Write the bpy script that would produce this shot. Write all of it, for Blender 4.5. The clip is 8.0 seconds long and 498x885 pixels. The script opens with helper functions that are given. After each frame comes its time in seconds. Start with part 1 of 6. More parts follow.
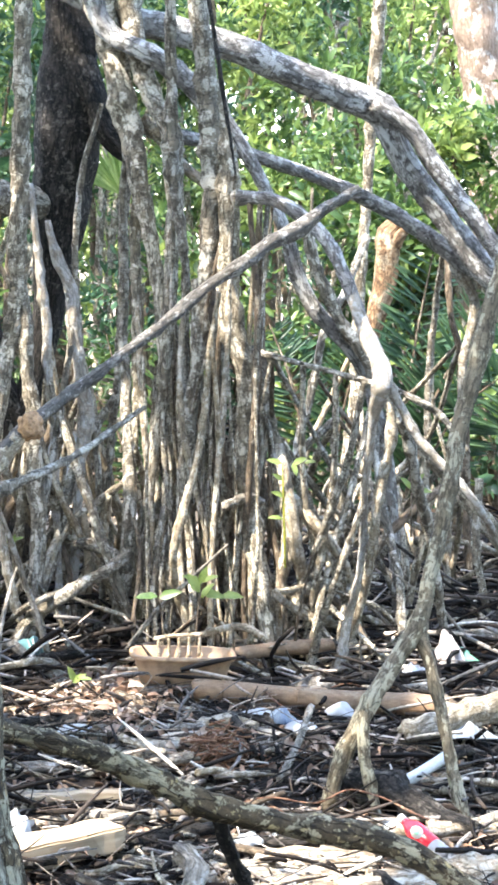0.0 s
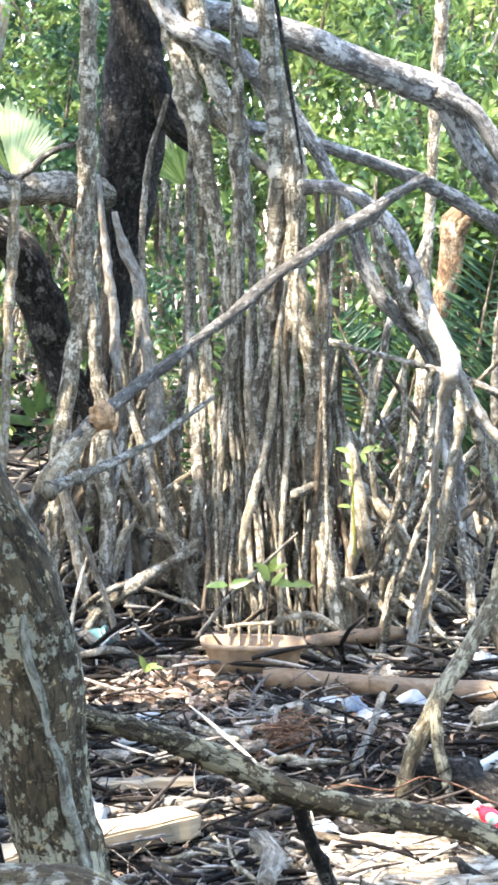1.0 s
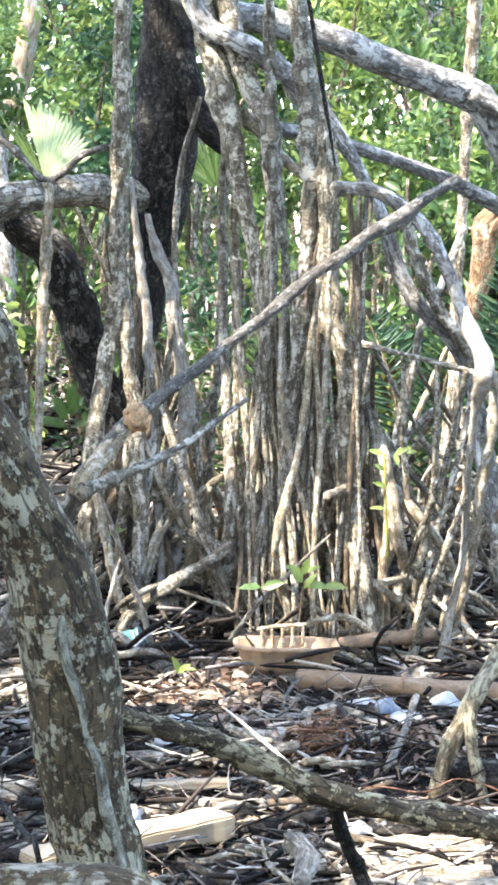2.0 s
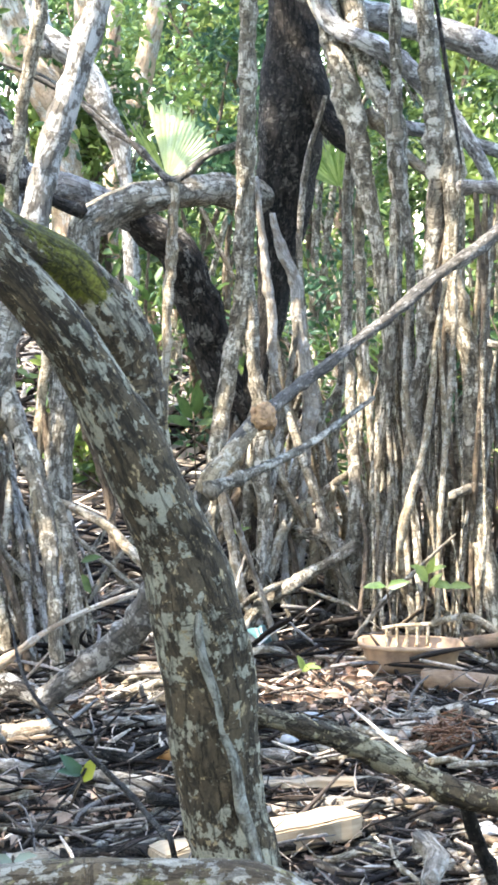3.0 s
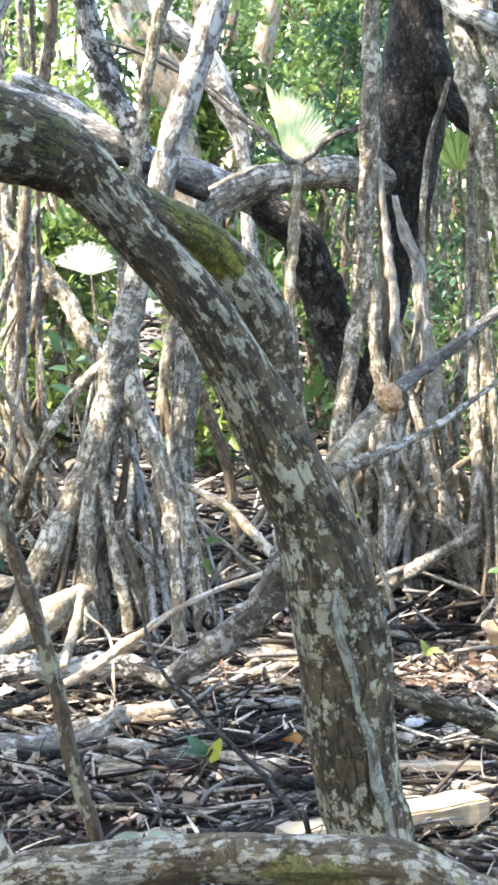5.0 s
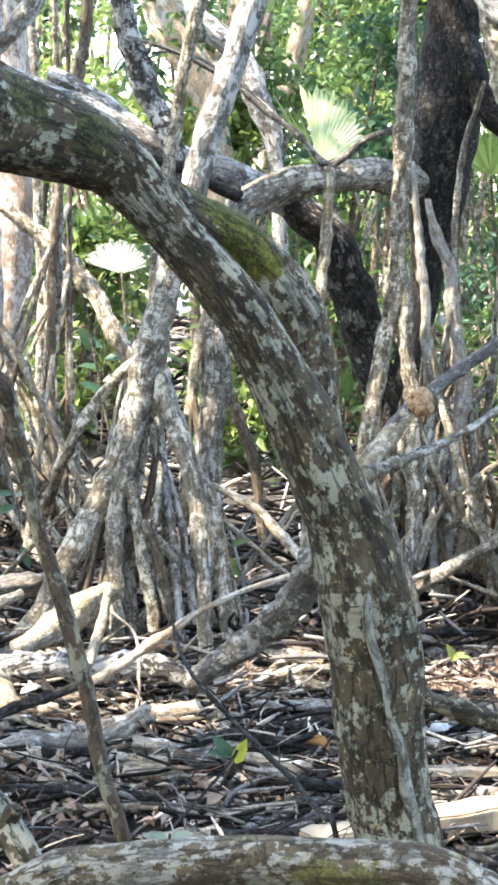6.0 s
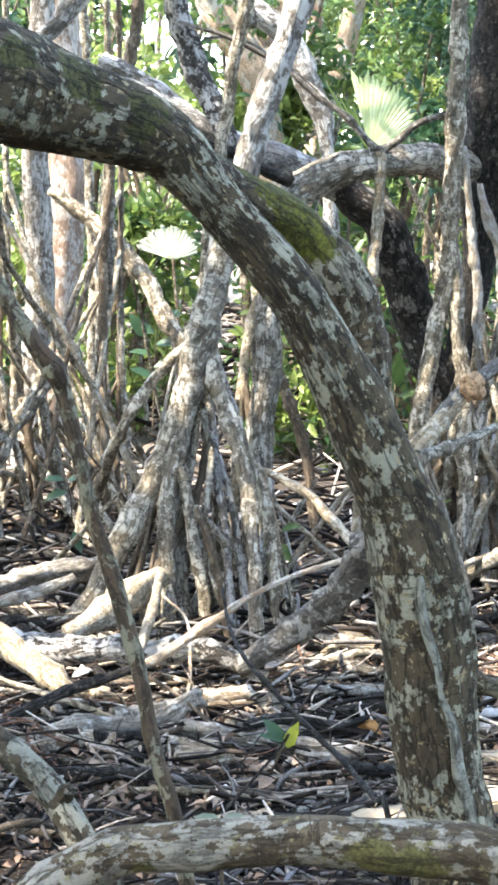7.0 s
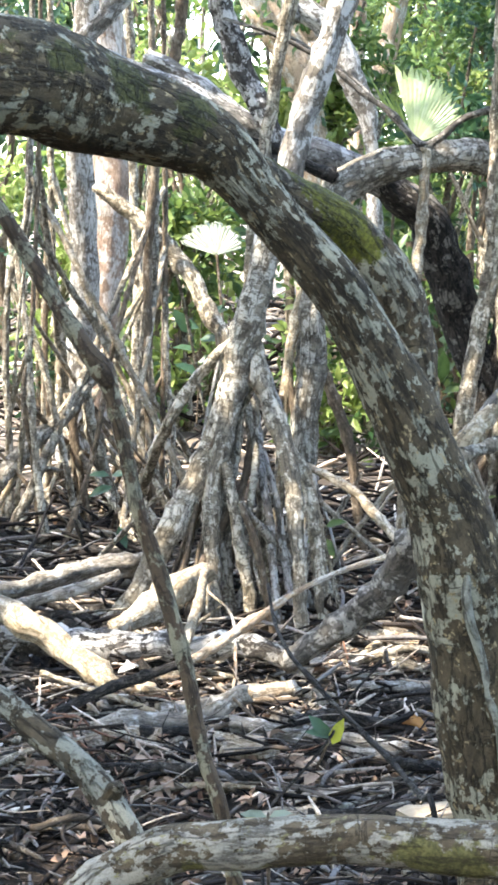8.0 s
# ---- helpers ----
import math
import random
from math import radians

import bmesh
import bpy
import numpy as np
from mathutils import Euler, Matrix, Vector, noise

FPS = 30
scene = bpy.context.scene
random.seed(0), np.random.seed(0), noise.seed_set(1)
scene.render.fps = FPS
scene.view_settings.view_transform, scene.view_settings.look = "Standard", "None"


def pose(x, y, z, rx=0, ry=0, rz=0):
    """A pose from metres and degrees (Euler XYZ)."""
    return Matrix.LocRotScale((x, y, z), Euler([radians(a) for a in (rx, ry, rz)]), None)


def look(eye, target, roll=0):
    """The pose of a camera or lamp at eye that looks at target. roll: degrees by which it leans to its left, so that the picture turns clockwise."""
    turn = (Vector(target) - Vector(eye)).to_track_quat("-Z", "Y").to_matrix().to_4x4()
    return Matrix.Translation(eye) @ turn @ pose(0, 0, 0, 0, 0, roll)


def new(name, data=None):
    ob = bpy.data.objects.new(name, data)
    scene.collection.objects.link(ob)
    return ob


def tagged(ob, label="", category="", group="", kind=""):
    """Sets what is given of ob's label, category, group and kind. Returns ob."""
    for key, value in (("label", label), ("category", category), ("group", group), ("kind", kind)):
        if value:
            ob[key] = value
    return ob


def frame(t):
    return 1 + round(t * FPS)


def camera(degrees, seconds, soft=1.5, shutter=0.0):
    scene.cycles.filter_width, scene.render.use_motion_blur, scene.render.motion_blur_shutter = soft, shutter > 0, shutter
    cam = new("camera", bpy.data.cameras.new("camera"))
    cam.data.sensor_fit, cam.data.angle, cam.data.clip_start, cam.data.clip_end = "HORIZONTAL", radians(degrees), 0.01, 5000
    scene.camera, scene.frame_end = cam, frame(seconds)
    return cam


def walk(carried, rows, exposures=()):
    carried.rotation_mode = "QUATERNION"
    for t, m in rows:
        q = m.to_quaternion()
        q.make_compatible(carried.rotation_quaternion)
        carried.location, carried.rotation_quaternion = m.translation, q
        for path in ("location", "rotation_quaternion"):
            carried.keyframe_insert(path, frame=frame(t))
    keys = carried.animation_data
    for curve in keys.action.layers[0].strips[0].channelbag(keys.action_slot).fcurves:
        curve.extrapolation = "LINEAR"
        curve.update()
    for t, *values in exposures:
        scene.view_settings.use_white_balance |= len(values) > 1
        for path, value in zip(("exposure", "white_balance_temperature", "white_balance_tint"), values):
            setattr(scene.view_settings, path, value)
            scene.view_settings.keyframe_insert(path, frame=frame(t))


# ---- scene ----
EXPO = 3.53
KELVIN = 7050
CANOPY_DENSITY = 4700
cam = camera(14.363, 8.0, soft=3.2)
PATH = [
    (0, look((-0.0000, 0.0003, 1.6004), (0.6007, 7.9375, 0.8010), 0.674)),
    (0.5, look((-0.0129, -0.0011, 1.5972), (0.5200, 7.9368, 0.7577), 0.414)),
    (1, look((-0.0342, -0.0098, 1.5945), (0.3268, 7.9381, 0.7571), 0.078)),
    (1.2, look((-0.0351, -0.0114, 1.5932), (0.2911, 7.9381, 0.7574), 0.077)),
    (2.3, look((-0.0632, -0.0193, 1.5959), (0.0652, 7.9366, 0.7672), -0.072)),
    (2.5, look((-0.0756, -0.0225, 1.5966), (-0.0941, 7.9339, 0.7630), -0.154)),
    (3, look((-0.0842, -0.0245, 1.5954), (-0.3060, 7.9288, 0.7616), -0.143)),
    (3.5, look((-0.0860, -0.0218, 1.5847), (-0.4290, 7.9276, 0.7540), -0.240)),
    (4, look((-0.0997, -0.0236, 1.5842), (-0.6128, 7.9152, 0.7396), -0.375)),
    (4.5, look((-0.1196, -0.0157, 1.5783), (-0.7357, 7.9127, 0.7057), -0.504)),
    (4.7, look((-0.1258, -0.0128, 1.5759), (-0.7676, 7.9129, 0.6984), -0.482)),
    (5.8, look((-0.1419, -0.0073, 1.5720), (-0.8899, 7.9094, 0.6969), 0.344)),
    (6, look((-0.1494, -0.0054, 1.5743), (-0.9110, 7.9100, 0.6987), 0.629)),
    (6.5, look((-0.1567, -0.0053, 1.5705), (-1.0030, 7.9014, 0.6945), 0.635)),
    (7, look((-0.1533, -0.0082, 1.5640), (-1.1154, 7.8796, 0.6382), 0.510)),
    (7.5, look((-0.1561, -0.0175, 1.5704), (-1.1761, 7.8598, 0.6178), 0.456)),
    (8, look((-0.1586, -0.0249, 1.5781), (-1.2910, 7.8366, 0.6218), 0.336)),
]
walk(cam, PATH, [(0, EXPO, KELVIN - 150, 10), (4, EXPO + 0.08, KELVIN, 10), (8, EXPO - 0.10, KELVIN + 150, 10)])

# ---- light ----
SUN = Vector((-0.46, -0.30, 0.84)).normalized()
world = bpy.data.worlds.new("world")
scene.world = world
world.use_nodes = True
wn, wl = world.node_tree.nodes, world.node_tree.links
sky = wn.new("ShaderNodeTexSky")
sky.sky_type, sky.sun_disc = "NISHITA", False
sky.sun_elevation = math.asin(SUN.z)
sky.sun_rotation = math.atan2(SUN.x, SUN.y)
wl.new(sky.outputs[0], wn["Background"].inputs[0])
wn["Background"].inputs[1].default_value = 0.15
sun_data = bpy.data.lights.new("sun", "SUN")
sun_data.energy, sun_data.angle, sun_data.color = 1.95, radians(0.53), (1.0, 0.965, 0.90)
sun = new("sun", sun_data)
sun.matrix_world = look(SUN * 30, (0, 0, 0))


# ---- materials ----
def material(name):
    m = bpy.data.materials.new(name)
    m.use_nodes = True
    return m, m.node_tree.nodes, m.node_tree.links, m.node_tree.nodes["Principled BSDF"]


def ramp(n, l, src, lo, hi):
    r = n.new("ShaderNodeMapRange")
    r.inputs[1].default_value, r.inputs[2].default_value = lo, hi
    l.new(src, r.inputs[0])
    return r.outputs[0]


def tex(n, l, vec, scale, detail=4.0, rough=0.6, kind="ShaderNodeTexNoise"):
    t = n.new(kind)
    t.inputs["Scale"].default_value = scale
    if kind == "ShaderNodeTexNoise":
        t.inputs["Detail"].default_value, t.inputs["Roughness"].default_value = detail, rough
    l.new(vec, t.inputs["Vector"])
    return t.outputs[0]


def blend(n, l, fac, a, b):
    m = n.new("ShaderNodeMix")
    m.data_type = "RGBA"
    for sock, v in ((m.inputs[0], fac), (m.inputs[6], a), (m.inputs[7], b)):
        if isinstance(v, (tuple, list)):
            sock.default_value = (*v, 1) if len(v) == 3 else v
        elif isinstance(v, float):
            sock.default_value = v
        else:
            l.new(v, sock)
    return m.outputs[2]


def stretch(n, l, vec, s):
    m = n.new("ShaderNodeMapping")
    m.inputs["Scale"].default_value = s
    l.new(vec, m.inputs["Vector"])
    return m.outputs[0]


def calc(n, l, op, a, b=0.0, c=0.0):
    m = n.new("ShaderNodeMath")
    m.operation = op
    for sock, v in zip(m.inputs, (a, b, c)):
        if isinstance(v, (int, float)):
            sock.default_value = v
        else:
            l.new(v, sock)
    return m.outputs[0]


def bark(name, base, dark, patch, low=0.52, high=0.58, size=24.0, second=None, moss=None, gloss=0.85, relief=0.6, crack=0.75, mottle=0.5, streaky=1.0, drifts=0.45, moss_spots=(), joints=0.0, vary=0.0):
    """Bark: streaks and fissures along the limb, ragged pale lichen patches, fine speckle, and moss where given."""
    m, n, l, p = material(name)
    a = n.new("ShaderNodeAttribute")
    a.attribute_name = "grain"
    g = a.outputs["Vector"]
    streak = tex(n, l, stretch(n, l, g, (1, 1, 0.38)), 90, 7, 0.72)
    col = blend(n, l, ramp(n, l, streak, 0.49 - 0.15 / streaky, 0.49 + 0.15 / streaky), tuple(d + (b - d) * 0.5 * (1 - streaky) for d, b in zip(dark, base)), tuple(b + (d - b) * 0.35 * (1 - streaky) for d, b in zip(dark, base)))
    broad = tex(n, l, g, 11, 4, 0.65)
    col = blend(n, l, calc(n, l, "MULTIPLY", ramp(n, l, broad, 0.47, 0.62), mottle), col, dark)
    spots = tex(n, l, stretch(n, l, g, (1, 1, 0.8)), size, 8, 0.66)
    drift = tex(n, l, g, size * 0.22, 3, 0.5)
    spots = calc(n, l, "MULTIPLY_ADD", drift, drifts, calc(n, l, "SUBTRACT", spots, drifts / 2))
    mask = ramp(n, l, spots, low, high)
    grit = tex(n, l, g, 260, 3, 0.6)
    tone = blend(n, l, ramp(n, l, grit, 0.38, 0.62), tuple(c * 0.62 for c in patch), patch)
    col = blend(n, l, mask, col, tone)
    if second:
        s2 = tex(n, l, stretch(n, l, g, (0.9, 1.1, 0.7)), size * 1.3, 7, 0.66)
        col = blend(n, l, ramp(n, l, s2, 0.59, 0.63), col, second)
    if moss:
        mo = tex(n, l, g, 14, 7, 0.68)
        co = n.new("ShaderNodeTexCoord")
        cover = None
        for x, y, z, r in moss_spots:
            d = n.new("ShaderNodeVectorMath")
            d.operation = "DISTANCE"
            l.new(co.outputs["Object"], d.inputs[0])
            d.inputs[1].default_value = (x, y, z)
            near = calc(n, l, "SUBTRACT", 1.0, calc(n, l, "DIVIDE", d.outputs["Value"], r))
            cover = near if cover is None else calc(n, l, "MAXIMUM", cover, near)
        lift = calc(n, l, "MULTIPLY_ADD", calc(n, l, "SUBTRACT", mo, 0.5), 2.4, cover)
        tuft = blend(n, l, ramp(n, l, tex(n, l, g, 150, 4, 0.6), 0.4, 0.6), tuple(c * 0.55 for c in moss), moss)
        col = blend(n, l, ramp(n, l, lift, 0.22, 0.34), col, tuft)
    fiss = tex(n, l, stretch(n, l, g, (1, 1, 0.24)), 34, 6, 0.62)
    ridge = ramp(n, l, calc(n, l, "ABSOLUTE", calc(n, l, "SUBTRACT", fiss, 0.5)), 0.0, 0.045)
    ring = tex(n, l, stretch(n, l, g, (0.25, 0.25, 1)), 34, 4, 0.6)
    ring = ramp(n, l, calc(n, l, "ABSOLUTE", calc(n, l, "SUBTRACT", ring, 0.5)), 0.0, 0.022)
    open_ = calc(n, l, "MULTIPLY", ridge, calc(n, l, "MAXIMUM", ring, ramp(n, l, broad, 0.42, 0.50)))
    col = blend(n, l, calc(n, l, "MULTIPLY_ADD", open_, -crack, crack), col, tuple(c * 0.4 for c in dark))
    col = blend(n, l, calc(n, l, "MULTIPLY", ramp(n, l, grit, 0.52, 0.66), 0.35), col, dark)
    if joints:
        step = tex(n, l, stretch(n, l, g, (0.45, 0.45, 1.0)), 26, 4, 0.6)
        scar = ramp(n, l, calc(n, l, "ABSOLUTE", calc(n, l, "SUBTRACT", step, 0.5)), 0.008, 0.022)
        col = blend(n, l, calc(n, l, "MULTIPLY_ADD", scar, -joints, joints), col, tuple(c * 0.7 for c in dark))
    if vary:
        info = n.new("ShaderNodeObjectInfo")
        tint = blend(n, l, info.outputs["Random"], (1 - vary, 1 - 0.95 * vary, 1 - 0.9 * vary), (1 + 0.5 * vary, 1 + 0.3 * vary, 1 - 0.1 * vary))
        v = n.new("ShaderNodeVectorMath")
        v.operation = "MULTIPLY"
        l.new(col, v.inputs[0])
        l.new(tint, v.inputs[1])
        col = v.outputs[0]
    l.new(col, p.inputs["Base Color"])
    p.inputs["Roughness"].default_value = gloss
    p.inputs["Specular IOR Level"].default_value = 0.3
    b = n.new("ShaderNodeBump")
    b.inputs["Strength"].default_value, b.inputs["Distance"].default_value = relief, 0.008
    h = calc(n, l, "MULTIPLY_ADD", streak, 0.9, calc(n, l, "MULTIPLY", open_, 0.8))
    h = calc(n, l, "MULTIPLY_ADD", mask, 0.3, h)
    l.new(h, b.inputs["Height"])
    l.new(b.outputs[0], p.inputs["Normal"])
    return m


MAT = {
    "gray_bark": bark("gray_bark", (0.425, 0.368, 0.282), (0.095, 0.076, 0.055), (0.70, 0.64, 0.535), 0.503, 0.513, 30, crack=0.75, relief=0.9, mottle=0.5, streaky=0.65, joints=0.7, vary=0.2),
    "pale_root": bark("pale_root", (0.50, 0.42, 0.31), (0.17, 0.130, 0.085), (0.64, 0.575, 0.475), 0.505, 0.52, 34, mottle=0.35, streaky=0.6, joints=0.6, vary=0.22),
    "pale_bark": bark("pale_bark", (0.33, 0.29, 0.245), (0.07, 0.058, 0.047), (0.60, 0.57, 0.525), 0.47, 0.485, 26, crack=0.7, relief=0.8, streaky=0.5),
    "lichen_bark": bark("lichen_bark", (0.200, 0.136, 0.074), (0.038, 0.028, 0.016), (0.54, 0.445, 0.28), 0.505, 0.52, 46, (0.50, 0.38, 0.19), mottle=0.6, relief=1.0, crack=0.65, streaky=0.8, drifts=0.55),
    "moss_bark": bark("moss_bark", (0.180, 0.132, 0.074), (0.032, 0.023, 0.013), (0.50, 0.455, 0.325), 0.538, 0.549, 48, (0.44, 0.33, 0.18), (0.105, 0.100, 0.030), mottle=0.65, relief=1.0, crack=0.65, streaky=0.75, drifts=0.6, moss_spots=((-0.88, 2.72, 1.83, 0.085), (-0.81, 2.82, 1.80, 0.065), (-0.74, 2.92, 1.77, 0.075), (-0.70, 3.02, 1.715, 0.055))),
    "mossy_bark": bark("mossy_bark", (0.205, 0.144, 0.082), (0.036, 0.026, 0.015), (0.50, 0.435, 0.31), 0.525, 0.54, 50, (0.40, 0.285, 0.15), (0.175, 0.162, 0.020), mottle=0.6, relief=1.0, crack=0.65, streaky=0.75, drifts=0.55, moss_spots=((-0.58, 3.30, 1.63, 0.09), (-0.53, 3.33, 1.59, 0.09), (-0.49, 3.34, 1.55, 0.08), (-0.45, 3.35, 1.51, 0.05))),
    "dark_bark": bark("dark_bark", (0.062, 0.053, 0.045), (0.006, 0.005, 0.0045), (0.15, 0.135, 0.115), 0.56, 0.62, 60, relief=1.0, crack=0.95, gloss=0.95),
    "ash_bark": bark("ash_bark", (0.185, 0.162, 0.135), (0.040, 0.034, 0.028), (0.36, 0.33, 0.29), 0.53, 0.56, 34, streaky=0.8),
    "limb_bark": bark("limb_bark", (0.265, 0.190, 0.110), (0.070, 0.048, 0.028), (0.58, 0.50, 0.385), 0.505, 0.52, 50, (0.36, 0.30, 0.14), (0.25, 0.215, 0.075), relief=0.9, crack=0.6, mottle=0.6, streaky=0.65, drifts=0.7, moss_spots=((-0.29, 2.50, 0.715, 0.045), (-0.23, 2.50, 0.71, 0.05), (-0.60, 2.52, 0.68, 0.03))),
    "slate_bark": bark("slate_bark", (0.40, 0.375, 0.345), (0.085, 0.074, 0.066), (0.60, 0.58, 0.545), 0.50, 0.525, 30, crack=0.8, relief=0.8, streaky=0.7),
    "vine_bark": bark("vine_bark", (0.35, 0.335, 0.265), (0.08, 0.065, 0.045), (0.42, 0.41, 0.33), 0.48, 0.52, 30),
    # Near-white bark: the sun on these roots is put into the colour.
    "sunlit_root": bark("sunlit_root", (0.45, 0.395, 0.32), (0.20, 0.16, 0.12), (0.54, 0.50, 0.445), 0.49, 0.52, 30, mottle=0.4, crack=0.6, streaky=0.7),
    "snag_bark": bark("snag_bark", (0.46, 0.29, 0.16), (0.07, 0.035, 0.018), (0.58, 0.44, 0.29), 0.54, 0.60, 16, mottle=0.8),
    "slab_wood": bark("slab_wood", (0.60, 0.51, 0.39), (0.24, 0.165, 0.10), (0.70, 0.64, 0.54), 0.52, 0.60, 18, mottle=0.6, relief=0.8),
    "stick_bark": bark("stick_bark", (0.150, 0.100, 0.058), (0.040, 0.027, 0.017), (0.30, 0.27, 0.18), 0.52, 0.54, 34, streaky=0.6),
    "brown_bark": bark("brown_bark", (0.21, 0.155, 0.105), (0.06, 0.043, 0.029), (0.34, 0.28, 0.21), 0.55, 0.61, 32),
    "pink_bark": bark("pink_bark", (0.46, 0.345, 0.265), (0.16, 0.100, 0.070), (0.62, 0.55, 0.48), 0.51, 0.54, 14, streaky=0.6, crack=0.6),
    "orange_bark": bark("orange_bark", (0.62, 0.48, 0.35), (0.36, 0.24, 0.15), (0.72, 0.655, 0.56), 0.50, 0.54, 12, mottle=0.3, streaky=0.6),
    "fork_bark": bark("fork_bark", (0.29, 0.235, 0.155), (0.070, 0.054, 0.034), (0.46, 0.41, 0.29), 0.51, 0.53, 34, crack=0.8, mottle=0.6, streaky=0.7),
    "blotch_bark": bark("blotch_bark", (0.13, 0.112, 0.094), (0.022, 0.018, 0.015), (0.58, 0.55, 0.505), 0.475, 0.49, 24, crack=0.8, mottle=0.6, streaky=0.6, relief=0.9),
    "drab_bark": bark("drab_bark", (0.150, 0.118, 0.076), (0.032, 0.025, 0.016), (0.37, 0.35, 0.27), 0.515, 0.53, 40, crack=0.6, mottle=0.6, streaky=0.7, relief=0.9),
    "red_twig": bark("red_twig", (0.26, 0.130, 0.080), (0.080, 0.038, 0.024), (0.38, 0.25, 0.17), 0.55, 0.62, 60, mottle=0.4),
    "dry_fibre": bark("dry_fibre", (0.36, 0.20, 0.125), (0.13, 0.062, 0.038), (0.48, 0.33, 0.23), 0.55, 0.62, 60, mottle=0.4, vary=0.3),
    "burnt_bark": bark("burnt_bark", (0.082, 0.066, 0.053), (0.008, 0.0065, 0.0055), (0.26, 0.235, 0.20), 0.56, 0.60, 40, relief=1.0, crack=0.9, gloss=0.95, drifts=0.8),
    "driftwood": bark("driftwood", (0.40, 0.35, 0.285), (0.10, 0.082, 0.064), (0.54, 0.51, 0.46), 0.54, 0.64, 28),
    "bamboo": bark("bamboo", (0.30, 0.20, 0.125), (0.17, 0.105, 0.062), (0.34, 0.25, 0.165), 0.53, 0.62, 22, gloss=0.5, relief=0.2, crack=0.3, mottle=0.4),
    "white_pvc": bark("white_pvc", (0.74, 0.74, 0.72), (0.55, 0.54, 0.50), (0.55, 0.52, 0.47), 0.58, 0.68, 18, gloss=0.45, relief=0.1, crack=0.1, mottle=0.2),
}


def leafy(name, a, b, glow=0.45, rough=0.4):
    """Leaves: colour varies from leaf to leaf; part of the light passes through."""
    m, n, l, p = material(name)
    geo = n.new("ShaderNodeNewGeometry")
    col = blend(n, l, geo.outputs["Random Per Island"], a, b)
    co = n.new("ShaderNodeTexCoord")
    col = blend(n, l, ramp(n, l, tex(n, l, co.outputs["Object"], 30, 3), 0.5, 0.8), col, tuple(c * 0.7 for c in a))
    l.new(col, p.inputs["Base Color"])
    p.inputs["Roughness"].default_value = rough
    tr = n.new("ShaderNodeBsdfTranslucent")
    l.new(col, tr.inputs["Color"])
    mix = n.new("ShaderNodeMixShader")
    mix.inputs[0].default_value = glow
    l.new(p.outputs[0], mix.inputs[1])
    l.new(tr.outputs[0], mix.inputs[2])
    l.new(mix.outputs[0], n["Material Output"].inputs[0])
    return m


MAT["leaf"] = leafy("leaf", (0.035, 0.085, 0.028), (0.150, 0.225, 0.060), 0.42)
MAT["leaf_dark"] = leafy("leaf_dark", (0.018, 0.055, 0.030), (0.060, 0.125, 0.055), 0.35)
MAT["leaf_bright"] = leafy("leaf_bright", (0.150, 0.225, 0.050), (0.33, 0.40, 0.13), 0.5)
MAT["frond"] = leafy("frond", (0.022, 0.058, 0.026), (0.075, 0.135, 0.060), 0.35, 0.35)
# Fan leaves far paler than leaf green: strong sun put into the colour.
MAT["frond_sunlit"] = leafy("frond_sunlit", (0.50, 0.57, 0.27), (0.64, 0.68, 0.40), 0.55, 0.35)
MAT["frond_sun_white"] = leafy("frond_sun_white", (0.40, 0.44, 0.32), (0.54, 0.57, 0.45), 0.4, 0.35)
MAT["leaf_pale"] = leafy("leaf_pale", (0.20, 0.24, 0.16), (0.34, 0.38, 0.28), 0.3, 0.5)
MAT["dead_leaf"] = leafy("dead_leaf", (0.055, 0.032, 0.021), (0.42, 0.275, 0.19), 0.15, 0.7)
MAT["dead_orange"] = leafy("dead_orange", (0.45, 0.20, 0.05), (0.55, 0.30, 0.10), 0.25, 0.6)


def plain(name, col, dark, scale=30.0, rough=0.6, relief=0.2, along=1.0):
    m, n, l, p = material(name)
    co = n.new("ShaderNodeTexCoord")
    t = tex(n, l, stretch(n, l, co.outputs["Object"], (along, 1, 1)), scale, 5)
    l.new(blend(n, l, ramp(n, l, t, 0.35, 0.75), col, dark), p.inputs["Base Color"])
    p.inputs["Roughness"].default_value = rough
    b = n.new("ShaderNodeBump")
    b.inputs["Strength"].default_value, b.inputs["Distance"].default_value = relief, 0.004
    l.new(t, b.inputs["Height"])
    l.new(b.outputs[0], p.inputs["Normal"])
    return m


def mud():
    m, n, l, p = material("mud")
    co = n.new("ShaderNodeTexCoord")
    c = co.outputs["Object"]
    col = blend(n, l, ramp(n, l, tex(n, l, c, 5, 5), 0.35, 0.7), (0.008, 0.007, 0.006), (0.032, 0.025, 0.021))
    col = blend(n, l, ramp(n, l, tex(n, l, c, 60, 4), 0.55, 0.7), col, (0.085, 0.068, 0.055))
    # Past y 8.8 the mud is painted paler: far sunlight put into the colour.
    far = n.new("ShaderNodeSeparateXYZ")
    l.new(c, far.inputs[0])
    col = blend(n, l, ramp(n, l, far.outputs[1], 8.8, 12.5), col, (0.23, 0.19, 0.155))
    l.new(col, p.inputs["Base Color"])
    p.inputs["Roughness"].default_value = 0.9
    p.inputs["Specular IOR Level"].default_value = 0.12
    b = n.new("ShaderNodeBump")
    b.inputs["Strength"].default_value, b.inputs["Distance"].default_value = 0.8, 0.02
    l.new(tex(n, l, c, 40, 6), b.inputs["Height"])
    l.new(b.outputs[0], p.inputs["Normal"])
    return m


